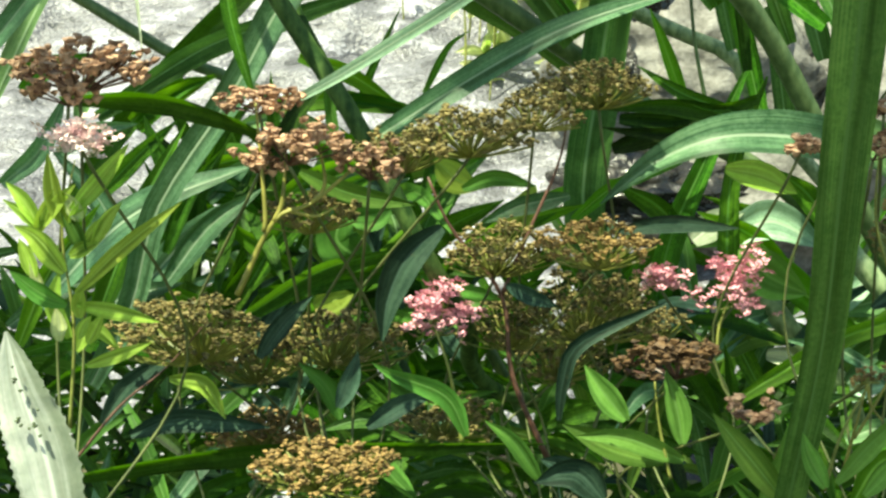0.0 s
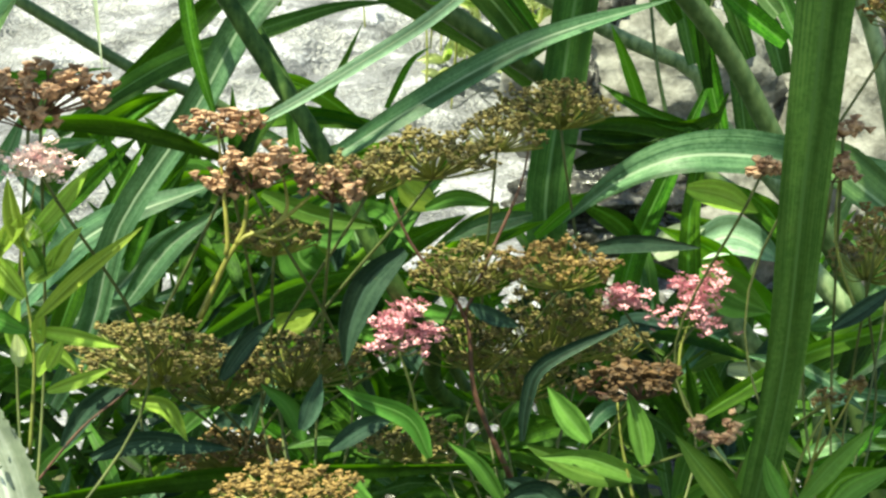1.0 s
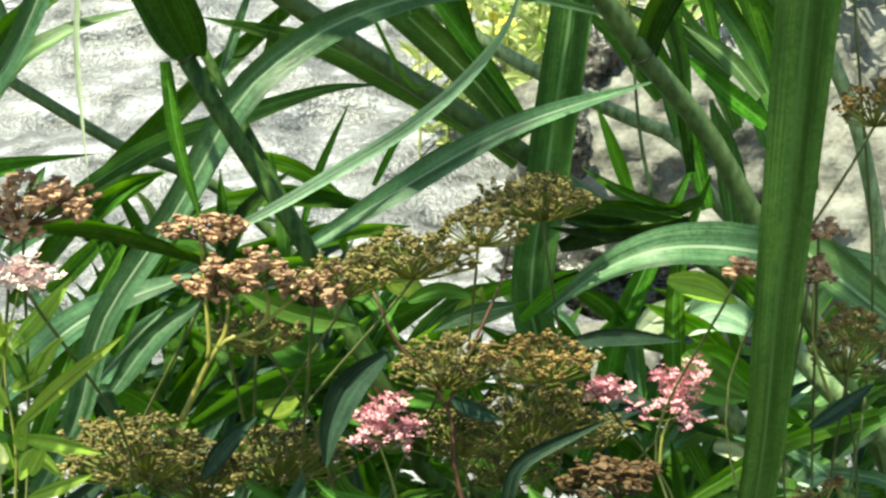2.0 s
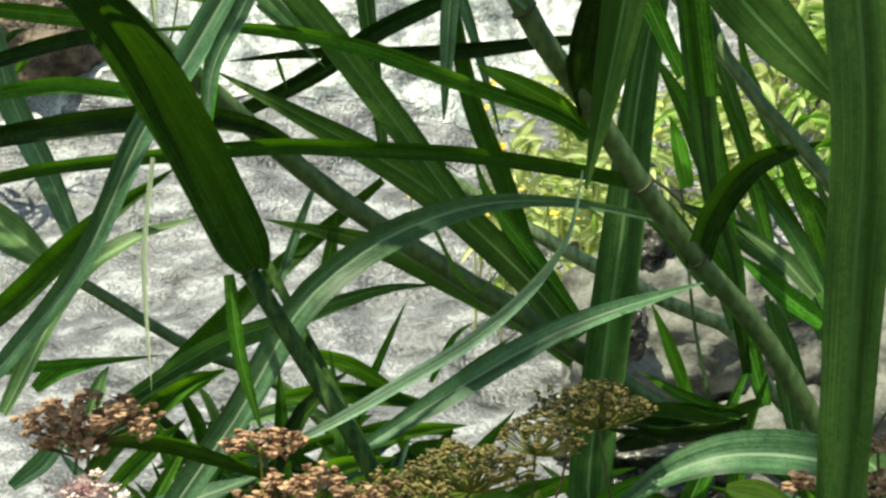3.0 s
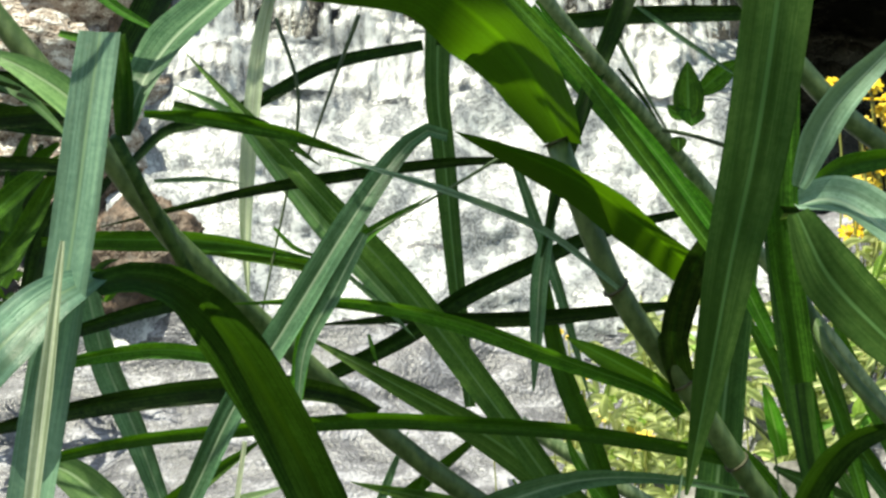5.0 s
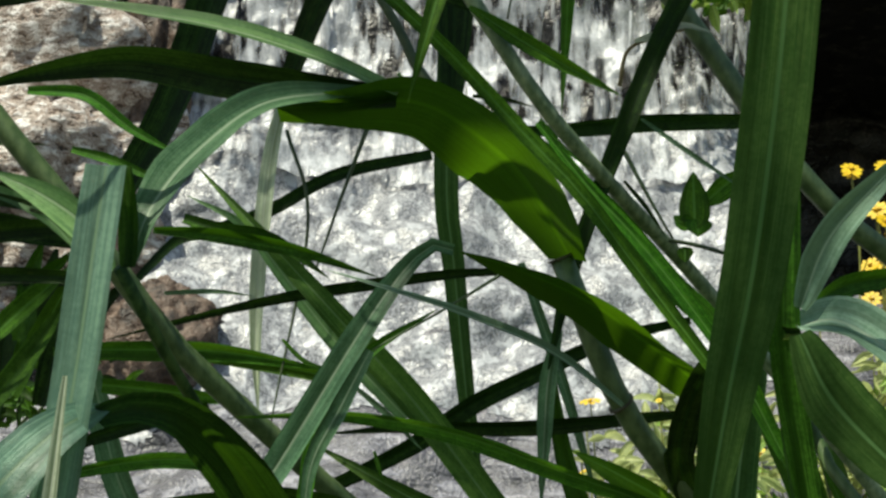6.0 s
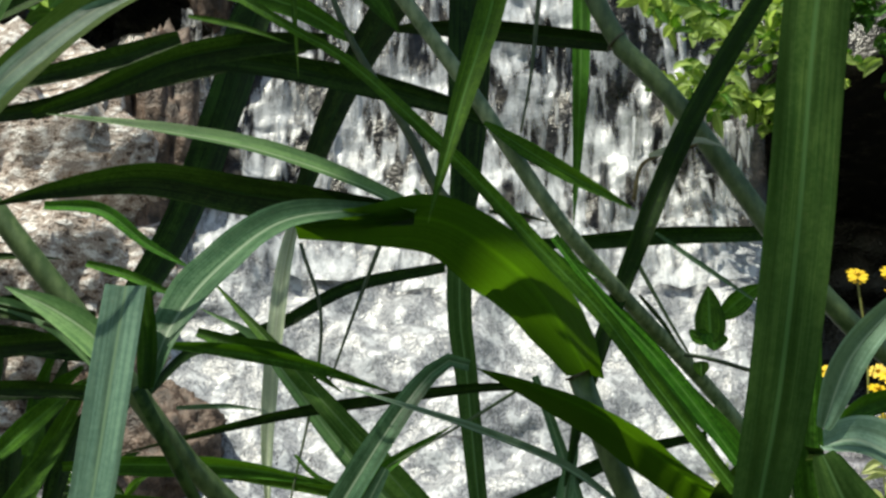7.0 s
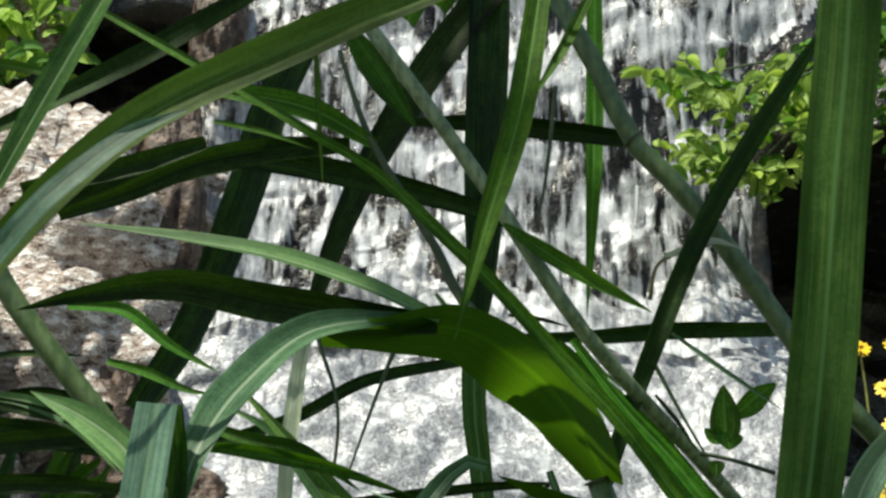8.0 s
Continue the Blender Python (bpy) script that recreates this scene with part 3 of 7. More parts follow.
tagged(new("waterfall", mesh_of("waterfall", *strands(140, -0.95, 0.74, 2.22, 4.3, 3), strand)), "thin white strands of water falling over dark rock", "waterfall", kind="stuff")

tagged(new("waterfall_veil", sheet("waterfall_veil", np.linspace(-1.0, 1.15, 180).tolist(), np.linspace(9.7, 15.0, 165).tolist(), veil, 0.10, lambda x, s: -0.92 + 0.12 * noise.noise((s * 3, x * 3, 0)) < x < 0.62 + 0.26 * smooth(11.9, 12.6, s) + 0.1 * noise.noise((s * 3, x * 3, 7)) and s < 14.8 + noise.noise((x * 6, 0, 3)), froth)), "broken veil of falling water over dark rock", "waterfall", kind="structure")

# rusty rock face beside the fall
for at, size, seed in [((-1.42, 3.72, 2.34), (0.52, 0.34, 0.54), 1.0), ((-1.15, 3.62, 2.05), (0.34, 0.26, 0.36), 2.2), ((-1.75, 3.45, 1.95), (0.5, 0.32, 0.5), 3.1), ((-1.10, 3.80, 2.64), (0.26, 0.24, 0.26), 4.6), ((-1.62, 3.95, 3.45), (0.30, 0.3, 0.35), 5.5)]:
    boulder(at, size, rock_rust, "rusty grey rock face beside the waterfall", 0.42, seed)
for at, size, seed in [((-0.93, 3.62, 2.45), (0.11, 0.12, 0.42), 13.0), ((-0.86, 3.80, 3.15), (0.08, 0.12, 0.22), 14.2), ((-1.0, 3.5, 1.85), (0.12, 0.12, 0.3), 15.7), ((-0.81, 3.30, 1.64), (0.15, 0.12, 0.16), 16.9)]:
    boulder(at, size, rock_brown, "dark brown rock pillar beside the waterfall", 0.24, seed)
for at, size, seed in [((0.50, 2.42, 1.02), (0.24, 0.2, 0.17), 6.0), ((0.78, 2.50, 0.98), (0.2, 0.2, 0.2), 7.3), ((0.86, 2.3, 0.9), (0.2, 0.18, 0.2), 8.8), ((0.40, 2.2, 0.66), (0.14, 0.12, 0.09), 9.4), ((0.56, 2.15, 0.60), (0.12, 0.1, 0.08), 10.9), ((0.62, 2.3, 0.83), (0.2, 0.16, 0.12), 12.0)]:
    boulder(at, size, rock_beige, "pale beige boulder on the stream bank", 0.22, seed)


boulder((0.90, 2.62, 1.12), (0.17, 0.14, 0.19), rock_beige, "pale beige boulder on the stream bank", 0.22, 17.3)
# The last stone is added to make the black beneath the dark leaves.
for at, size, seed in [((0.417, 2.34, 1.165), (0.045, 0.05, 0.06), 18.1), ((0.352, 2.22, 1.045), (0.030, 0.04, 0.06), 19.4), ((0.31, 1.72, 0.93), (0.12, 0.08, 0.055), 20.2)]:
    boulder(at, size, rock_wet, "dark wet stone between the boulders", 0.35, seed)


# green bushes hanging beside the fall, weeds and yellow flowers on the bank
def bush(at, spread, count, length, width, mats, label, reach):
    b = thing("bush", at, label, "bush", "bushes beside the fall")
    spots = []
    for k in range(max(5, count // 26)):
        tip = Vector(at) + Vector((rng.uniform(-1, 1) * spread[0], rng.uniform(-0.6, 0.6) * spread[1], rng.uniform(-0.9, 1) * spread[2]))
        root = Vector(at) + Vector(reach)
        mid = (root + tip) / 2 + Vector((0, 0, 0.06))
        part("twig", mesh_of("twig", *tube_data([root, mid, tip], 0.004, 6, 10, 0.6), stem_dark), b)
        for _ in range(26):
            spots.append(tip + Vector((rng.gauss(0, 0.05), rng.gauss(0, 0.05), rng.gauss(0, 0.020))))
    scatter_leaves(spots, length, width, mats, "foliage", b, up=-0.1)
    return b


bush((0.62, 3.52, 2.72), (0.22, 0.15, 0.17), 360, 0.056, 0.030, (bush_leaf, shrub_leaf, shrub_lime, bush_leaf, leaf_mid), "bright green leafy bush hanging over a dark hollow", (0.5, 0.3, 0.25))
bush((1.10, 3.60, 2.85), (0.32, 0.2, 0.25), 420, 0.055, 0.03, (shrub_leaf, leaf_deep), "green leafy bush over a dark hollow", (0.3, 0.3, 0.3))
bush((-1.46, 3.72, 3.10), (0.14, 0.12, 0.17), 200, 0.07, 0.045, (shrub_lime, shrub_leaf), "lime green leaves above the rock face", (-0.3, 0.3, 0.3))


bush((0.74, 2.45, 1.42), (0.2, 0.18, 0.16), 130, 0.06, 0.022, (leaf_mid, bush_leaf, bush_leaf, weed_pale), "green leafy bush on the bank beside the boulders", (0.05, 0.1, -0.5))
bush((0.62, 2.75, 1.42), (0.2, 0.18, 0.2), 120, 0.06, 0.02, (bush_leaf, weed_pale), "lime green bush on the bank behind the boulders", (0.05, 0.1, -0.4))


bush((-1.02, 2.90, 1.60), (0.16, 0.12, 0.16), 130, 0.06, 0.020, (leaf_shaded, leaf_deep, leaf_mid), "dark green leafy bush at the foot of the rock face", (-0.1, 0.1, -0.4))


def weed(at, height, spread, count, mats):
    w = thing("weed", at, "bright green weeds at the water's edge", "weed", "weeds at the water's edge")
    spots = []
    for _ in range(max(2, count // 40)):
        top = Vector(at) + Vector((rng.uniform(-spread, spread), rng.uniform(-0.08, 0.08), height * rng.uniform(0.5, 1)))
        part("stalk", mesh_of("stalk", *tube_data([top, (top + Vector(at)) / 2 + Vector((0.01, 0, 0)), at], 0.002, 5, 8), stem_olive), w)
        for _ in range(22):
            f = rng.uniform(0.2, 1)
            spots.append(Vector(at).lerp(top, f) + Vector((rng.gauss(0, 0.02), rng.gauss(0, 0.02), rng.gauss(0, 0.015))))
    scatter_leaves(spots, 0.055, 0.018, mats, "foliage", w)


for x, y, z, h, spread, count in [(0.30, 2.6, 0.88, 0.5, 0.16, 70), (0.19, 2.75, 0.95, 0.46, 0.12, 45), (0.42, 2.85, 1.0, 0.5, 0.16, 70), (0.62, 2.95, 1.1, 0.6, 0.14, 150),
                                  (0.72, 3.0, 1.2, 0.6, 0.2, 170), (0.9, 3.0, 1.25, 0.6, 0.2, 150), (0.45, 2.65, 0.95, 0.35, 0.15, 120), (0.22, 3.0, 1.05, 0.5, 0.14, 90), (0.30, 2.95, 1.05, 0.55, 0.12, 90), (0.40, 3.0, 1.1, 0.6, 0.1, 90)]:
    weed((x, y, z), h, spread, count, (weed_pale, weed_pale, weed_pale, bush_leaf))


def flower(at, size):
    f = thing("yellow_flower", (at[0], at[1], at[2] - 0.35), "small bright yellow daisy on a thin stalk", "flower", "yellow flowers on the bank")
    part("stalk", mesh_of("stalk", *tube_data([at, (at[0] + 0.01, at[1], at[2] - 0.18), (at[0], at[1], at[2] - 0.35)], 0.0018, 6, 10), stem_olive), f)
    verts, faces = [], []
    tilt = Matrix.Rotation(rng.uniform(0.3, 1.2), 3, "X") @ Matrix.Rotation(rng.uniform(-0.5, 0.5), 3, "Y")
    for a in range(9):
        d, k = a * 2 * math.pi / 9, len(verts)
        for rad, off, lift in ((0.15, 0, 0), (0.75, -0.34, 0.1), (1.05, -0.12, 0.05), (1.05, 0.12, 0.05), (0.75, 0.34, 0.1)):
            verts.append(Vector(at) + tilt @ Vector((math.cos(d + off) * rad * size, math.sin(d + off) * rad * size, lift * size)))
        faces.append((k, k + 1, k + 2, k + 3, k + 4))
    part("petals", mesh_of("petals", verts, faces, petal_yellow), f)
    cv, cf = [], []
    add_nub(cv, cf, Vector(at) + tilt @ Vector((0, 0, 0.1 * size)), size * 0.3)
    part("centre", mesh_of("centre", cv, cf, petal_deep), f, "deep yellow centre")


for x, y, z in [(0.323, 2.91, 1.232), (0.184, 2.96, 1.492), (0.698, 3.156, 1.808), (0.785, 3.12, 2.022)]:
    flower((x, y, z), 0.024)
for _ in range(85):
    flower((rng.uniform(0.79, 1.02), rng.uniform(2.95, 3.15), 1.66 + 0.38 * rng.random() ** 0.8), rng.uniform(0.019, 0.027))
for _ in range(12):
    flower((rng.uniform(0.0, 0.4), rng.uniform(2.65, 2.95), rng.uniform(1.2, 1.5)), rng.uniform(0.006, 0.011))
for _ in range(5):
    flower((rng.uniform(0.05, 0.75), rng.uniform(2.8, 3.1), rng.uniform(1.1, 1.5)), rng.uniform(0.012, 0.018))

# ---- undergrowth on the bank ----
under = thing("undergrowth", (0.1, 1.2, 0.1), "dense mixed green undergrowth on the bank", "undergrowth", kind="stuff")
spots = []
for _ in range(2600):
    y = rng.uniform(0.92, 1.7)
    x = rng.uniform(-0.42, 0.55) * y
    spots.append((x, y, rng.uniform(0.45, 1.16 - 0.17 * y - 0.07 * rng.random())))
for _ in range(140):
    spots.append((rng.uniform(-0.16, 0.03), rng.uniform(0.96, 1.18), rng.uniform(0.90, 1.035)))
scatter_leaves(spots, 0.10, 0.013, (leaf_deep, leaf_mid, shrub_dark, shrub_leaf, leaf_deep, leaf_grey, leaf_shaded, shrub_fresh, leaf_sage), "foliage", under, up=0.5)


# ---- the tree behind the camera, whose crown shades the plants; sun falls through its gaps ----
WIDE_FLECKS = [(0.044, 0.797, 1.422)]
FLECKS = [(-0.124, 0.500, 1.050), (-0.122, 0.500, 0.995), (-0.134, 0.620, 1.140), (-0.141, 0.620, 1.079), (-0.096, 0.620, 1.083), (0.019, 0.900, 1.043), (-0.031, 0.920, 1.030), (-0.042, 0.900, 0.979), (-0.000, 0.680, 0.974),
          (0.092, 0.660, 0.981), (0.161, 0.640, 0.959), (0.218, 0.820, 1.013), (0.173, 0.740, 1.017), (0.099, 0.735, 1.046), (-0.104, 0.850, 1.049),
          (-0.120, 0.500, 1.023), (-0.185, 0.850, 0.934), (-0.165, 0.950, 0.927), (-0.104, 0.900, 0.925), (-0.082, 0.950, 0.949), (-0.117, 0.750, 0.937),
          (0.332, 1.000, 0.914), (-0.074, 1.050, 1.092), (-0.060, 0.850, 1.269), (0.266, 1.000, 1.188), (0.041, 0.845, 1.551), (-0.260, 1.000, 1.207),
          (-0.011, 0.655, 1.097), (0.031, 0.690, 1.109), (-0.033, 0.640, 0.966), (-0.117, 0.660, 1.472), (-0.162, 0.580, 1.403),
          (0.162, 0.700, 1.436), (-0.168, 0.990, 1.441), (0.262, 0.700, 1.178)]
SUNWARD = Vector((math.sin(az) * math.cos(el), math.cos(az) * math.cos(el), math.sin(el)))


def in_gap(p, wide, open_wide):
    for f in WIDE_FLECKS + FLECKS:
        d = p - Vector(f)
        if (d - SUNWARD * d.dot(SUNWARD)).length < (open_wide if f in WIDE_FLECKS else wide):
            return True
    return False


def shade_tree(foot):
    t = thing("tree", foot, "leafy tree on the bank shading the reeds", "tree")
    top = Vector((-1.1, -1.0, 2.9))
    part("trunk", mesh_of("trunk", *tube_data([top, (-1.15, -1.3, 1.5), foot], 0.09, 14, 24, 0.6), rock_wet), t)
    spots = []
    for _ in range(300):
        c = Vector((rng.uniform(-2.0, 0.55), rng.uniform(-1.3, 0.32), rng.uniform(3.1, 3.9)))
        bow = (c + top) / 2 + Vector((0, 0, -0.1))
        if not any(in_gap(q, 0.035, 0.030) for a, b in ((c, bow), (bow, top)) for q in (a, a.lerp(b, 0.25), a.lerp(b, 0.5), a.lerp(b, 0.75))):
            part("limb", mesh_of("limb", *tube_data([c, (c + top) / 2 + Vector((0, 0, -0.1)), top], 0.012, 6, 8, 0.4), rock_wet), t)
        for _ in range(44):
            leaf = c + Vector((rng.gauss(0, 0.11), rng.gauss(0, 0.11), rng.gauss(0, 0.06)))
            if not in_gap(leaf, 0.078, 0.050):
                spots.append(leaf)
    scatter_leaves(spots, 0.08, 0.052, (shrub_dark,), "crown", t, up=-0.2)


shade_tree((-1.2, -1.6, 0.0))

# ---- reeds and flowering shrubs before the water ----

# cane with the big folded leaf, rising among the shrub
cane_a = cane(0.0056, [(-0.078, 0.755, 1.198), (-0.049, 0.755, 1.150), (-0.020, 0.750, 1.104), (0.016, 0.750, 1.033), (0.038, 0.790, 0.989), (0.062, 0.950, 0.908), (0.200, 1.050, 0.800), (0.240, 1.100, 0.400), (0.260, 1.100, 0.000)], "green reed cane ending in a large folded leaf", (0,), stem_deep)
blade(cane_a, 0.0306, [(-0.074, 0.755, 1.199), (-0.096, 0.720, 1.254), (-0.117, 0.670, 1.301), (-0.131, 0.620, 1.321), (-0.147, 0.595, 1.325), (-0.160, 0.580, 1.320)], leaf_fold_shade, fold=0.55, prof=(0.42, 0.86, 0.97, 1, 1, 1, 1, 1, 1, 1, 1, 0.97, 0.95, 0.9, 0.85, 0.77, 0.7, 0.6, 0.5, 0.42, 0.35))
blade(cane_a, 0.0240, [(-0.157, 0.585, 1.325), (-0.165, 0.568, 1.319), (-0.175, 0.560, 1.310), (-0.187, 0.550, 1.294), (-0.197, 0.550, 1.281)], leaf_sheen, prof=(0.15, 0.6, 0.9, 1, 0.9), fold=0.2)
blade(cane_a, 0.0084, [(-0.088, 0.750, 1.197), (-0.083, 0.750, 1.156), (-0.071, 0.750, 1.112)], leaf_mid, a=0.7)
blade(cane_a, 0.0109, [(-0.157, 0.690, 1.123), (-0.114, 0.680, 1.124), (-0.080, 0.670, 1.116), (-0.040, 0.670, 1.098)], leaf_deep, twist=(-50, -50), a=0.3)
blade(cane_a, 0.0030, [(-0.123, 0.730, 1.257), (-0.128, 0.730, 1.205), (-0.125, 0.730, 1.139)], leaf_straw_lit, a=0.8)
blade(cane_a, 0.0146, [(-0.159, 0.700, 0.936), (-0.098, 0.700, 0.946), (-0.042, 0.700, 0.949), (0.019, 0.700, 0.949), (0.076, 0.700, 0.949)], leaf_deep, twist=(-40, -40))

# cane leaning to the right, with knots and a bright arched leaf at its top
cane_b = cane(0.0079, [(0.038, 0.797, 1.423), (0.071, 0.810, 1.342), (0.112, 0.840, 1.290), (0.145, 0.860, 1.244), (0.184, 0.885, 1.198), (0.265, 0.930, 1.100), (0.460, 1.020, 0.750), (0.500, 1.050, 0.350), (0.500, 1.060, 0.000)], "grey-green reed cane with brown knots and long leaves", (0, 1, 2, 3, 4))
blade(cane_b, 0.0297, [(0.043, 0.797, 1.423), (0.019, 0.765, 1.459), (-0.010, 0.735, 1.480), (-0.039, 0.715, 1.491), (-0.076, 0.705, 1.487), (-0.111, 0.710, 1.487)], leaf_thin_shaded, prof=(0.5, 0.85, 1, 1, 0.9, 0.75, 0.6, 0.45, 0.3), fold=0.2, twist=(-60, -58))
blade(cane_b, 0.0170, [(0.117, 0.800, 1.349), (0.078, 0.775, 1.376), (0.047, 0.765, 1.396), (0.011, 0.760, 1.411), (-0.018, 0.750, 1.419)], leaf_thin_shaded, a=0.8, twist=(-56, -58))
blade(cane_b, 0.0058, [(0.070, 0.790, 1.339), (0.032, 0.790, 1.369), (-0.014, 0.790, 1.389), (-0.049, 0.790, 1.401), (-0.098, 0.800, 1.418)], leaf_mint, twist=(45, 50))
blade(cane_b, 0.0102, [(0.111, 0.840, 1.273), (0.090, 0.840, 1.286), (0.040, 0.840, 1.304), (-0.026, 0.840, 1.327), (-0.093, 0.850, 1.338), (-0.159, 0.860, 1.337)], leaf_mid, twist=(-40, -40))
blade(cane_b, 0.0144, [(0.111, 0.845, 1.271), (0.101, 0.845, 1.286), (0.074, 0.845, 1.302), (0.046, 0.870, 1.318)], leaf_bright, twist=(-30, -30))
blade(cane_b, 0.0103, [(0.145, 0.860, 1.245), (0.109, 0.860, 1.253), (0.041, 0.850, 1.263), (-0.026, 0.850, 1.267), (-0.080, 0.850, 1.268), (-0.196, 0.860, 1.258), (-0.270, 0.870, 1.244)], leaf_deep, twist=(-30, -30), a=0.8, b=0.6)
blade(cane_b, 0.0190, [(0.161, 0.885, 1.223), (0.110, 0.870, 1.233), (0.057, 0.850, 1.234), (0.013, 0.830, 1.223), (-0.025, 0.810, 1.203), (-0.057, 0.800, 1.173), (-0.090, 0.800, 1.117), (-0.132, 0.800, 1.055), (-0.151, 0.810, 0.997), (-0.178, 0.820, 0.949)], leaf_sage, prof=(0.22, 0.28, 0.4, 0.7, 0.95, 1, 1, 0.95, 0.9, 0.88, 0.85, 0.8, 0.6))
blade(cane_b, 0.0201, [(0.183, 0.885, 1.196), (0.189, 0.870, 1.226), (0.209, 0.850, 1.256), (0.249, 0.840, 1.269)], leaf_fold_shade, a=0.8, twist=(-10, -40))
blade(cane_b, 0.0181, [(0.112, 0.840, 1.287), (0.103, 0.810, 1.318), (0.113, 0.770, 1.356), (0.133, 0.740, 1.371), (0.152, 0.710, 1.370)], leaf_shaded, a=0.8, b=0.25, twist=(-10, -20))
blade(cane_b, 0.0182, [(-0.030, 0.978, 1.065), (0.023, 0.978, 1.098), (0.081, 0.978, 1.132), (0.131, 0.978, 1.155), (0.218, 1.001, 1.179)], leaf_sage, a=0.4, twist=(10, 30))

# long cane crossing from the upper edge down to the lower bank
cane_c = cane(0.0080, [(-0.342, 0.800, 1.582), (-0.305, 0.800, 1.525), (-0.243, 0.820, 1.448), (-0.199, 0.860, 1.385), (-0.162, 0.890, 1.347), (-0.099, 0.940, 1.287), (-0.030, 0.970, 1.230), (0.088, 1.000, 1.153), (0.173, 1.040, 1.095), (0.360, 1.100, 0.950), (0.500, 1.150, 0.500), (0.550, 1.150, 0.000)], "long leaning grey-green reed cane behind crossing leaves", ())
blade(cane_c, 0.0090, [(-0.201, 0.820, 1.445), (-0.173, 0.820, 1.443), (-0.147, 0.820, 1.439), (-0.114, 0.820, 1.432), (-0.067, 0.820, 1.416)], leaf_deep, a=0.4, twist=(-20, -30))
blade(cane_c, 0.0236, [(0.129, 1.049, 1.121), (0.091, 1.049, 1.150), (0.029, 1.049, 1.184), (-0.024, 1.049, 1.207), (-0.100, 1.049, 1.224)], leaf_rib, twist=(-10, -20), a=0.8)
blade(cane_c, 0.0238, [(0.121, 0.983, 1.140), (0.086, 0.983, 1.183), (0.028, 0.983, 1.237), (-0.015, 0.983, 1.266), (-0.070, 0.983, 1.296), (-0.128, 0.994, 1.327)], leaf_rib, twist=(-5, -10), a=0.8)
blade(cane_c, 0.0197, [(0.043, 0.900, 1.223), (-0.006, 0.900, 1.290), (-0.052, 0.900, 1.350), (-0.096, 0.900, 1.398), (-0.145, 0.910, 1.451), (-0.200, 0.920, 1.509)], leaf_rib, twist=(10, -10), a=0.8)
blade(cane_c, 0.0133, [(-0.061, 0.970, 1.343), (-0.108, 0.970, 1.393), (-0.148, 0.970, 1.443), (-0.176, 0.970, 1.477), (-0.217, 0.970, 1.499)], leaf_pale, a=0.8)
blade(cane_c, 0.0165, [(-0.070, 0.920, 1.274), (-0.090, 0.900, 1.283), (-0.127, 0.890, 1.289), (-0.163, 0.880, 1.287), (-0.208, 0.880, 1.282), (-0.262, 0.880, 1.272), (-0.310, 0.880, 1.260)], leaf_shaded, twist=(-15, -20), a=0.35, b=0.4)
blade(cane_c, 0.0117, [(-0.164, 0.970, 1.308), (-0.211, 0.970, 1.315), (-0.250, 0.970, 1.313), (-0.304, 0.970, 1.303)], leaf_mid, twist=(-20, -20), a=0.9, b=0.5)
blade(cane_c, 0.0109, [(-0.196, 0.970, 1.350), (-0.231, 0.970, 1.343), (-0.258, 0.970, 1.335), (-0.305, 0.970, 1.320)], leaf_shaded, twist=(-20, -20), a=0.9, b=0.5)
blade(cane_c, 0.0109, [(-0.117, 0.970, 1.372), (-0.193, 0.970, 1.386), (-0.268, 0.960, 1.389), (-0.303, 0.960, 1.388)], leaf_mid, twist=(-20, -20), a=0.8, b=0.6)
blade(cane_c, 0.0074, [(0.015, 0.920, 1.436), (-0.024, 0.920, 1.435), (-0.083, 0.920, 1.428), (-0.146, 0.920, 1.418), (-0.202, 0.920, 1.405), (-0.257, 0.920, 1.391)], leaf_shaded, twist=(-40, -40))
blade(cane_c, 0.0209, [(-0.287, 1.000, 1.377), (-0.268, 1.000, 1.309), (-0.244, 1.000, 1.258), (-0.217, 1.000, 1.191)], leaf_sage, a=0.7, b=0.5)
blade(cane_c, 0.0162, [(-0.274, 0.870, 1.142), (-0.226, 0.870, 1.184), (-0.185, 0.870, 1.222), (-0.138, 0.900, 1.258)], leaf_deep, twist=(-20, -20))
blade(cane_c, 0.0153, [(-0.248, 0.900, 1.104), (-0.205, 0.900, 1.182), (-0.170, 0.900, 1.210), (-0.127, 0.920, 1.227)], leaf_pale, twist=(20, 45))
blade(cane_c, 0.0180, [(-0.196, 0.720, 1.404), (-0.212, 0.720, 1.428), (-0.236, 0.720, 1.445), (-0.264, 0.720, 1.458)], leaf_pale, a=0.3)

# stiff cane at the upper right
cane_d = cane(0.0084, [(0.024, 0.930, 1.788), (0.054, 0.930, 1.730), (0.076, 0.930, 1.678), (0.116, 0.930, 1.632), (0.177, 0.930, 1.538), (0.200, 0.930, 1.503), (0.230, 0.940, 1.474), (0.340, 0.970, 1.350), (0.460, 1.020, 0.900), (0.500, 1.050, 0.400), (0.500, 1.060, 0.000)], "stiff grey-green reed cane with dark side leaves", (2,))
blade(cane_d, 0.0149, [(0.080, 1.022, 1.715), (0.032, 1.022, 1.722), (-0.034, 1.022, 1.729), (-0.111, 1.044, 1.739)], leaf_shaded, twist=(-30, -30), a=0.8)
blade(cane_d, 0.0125, [(0.193, 1.033, 1.567), (0.115, 1.033, 1.566), (0.051, 1.033, 1.561), (-0.025, 1.044, 1.564)], leaf_shaded, twist=(-30, -30), a=0.8)
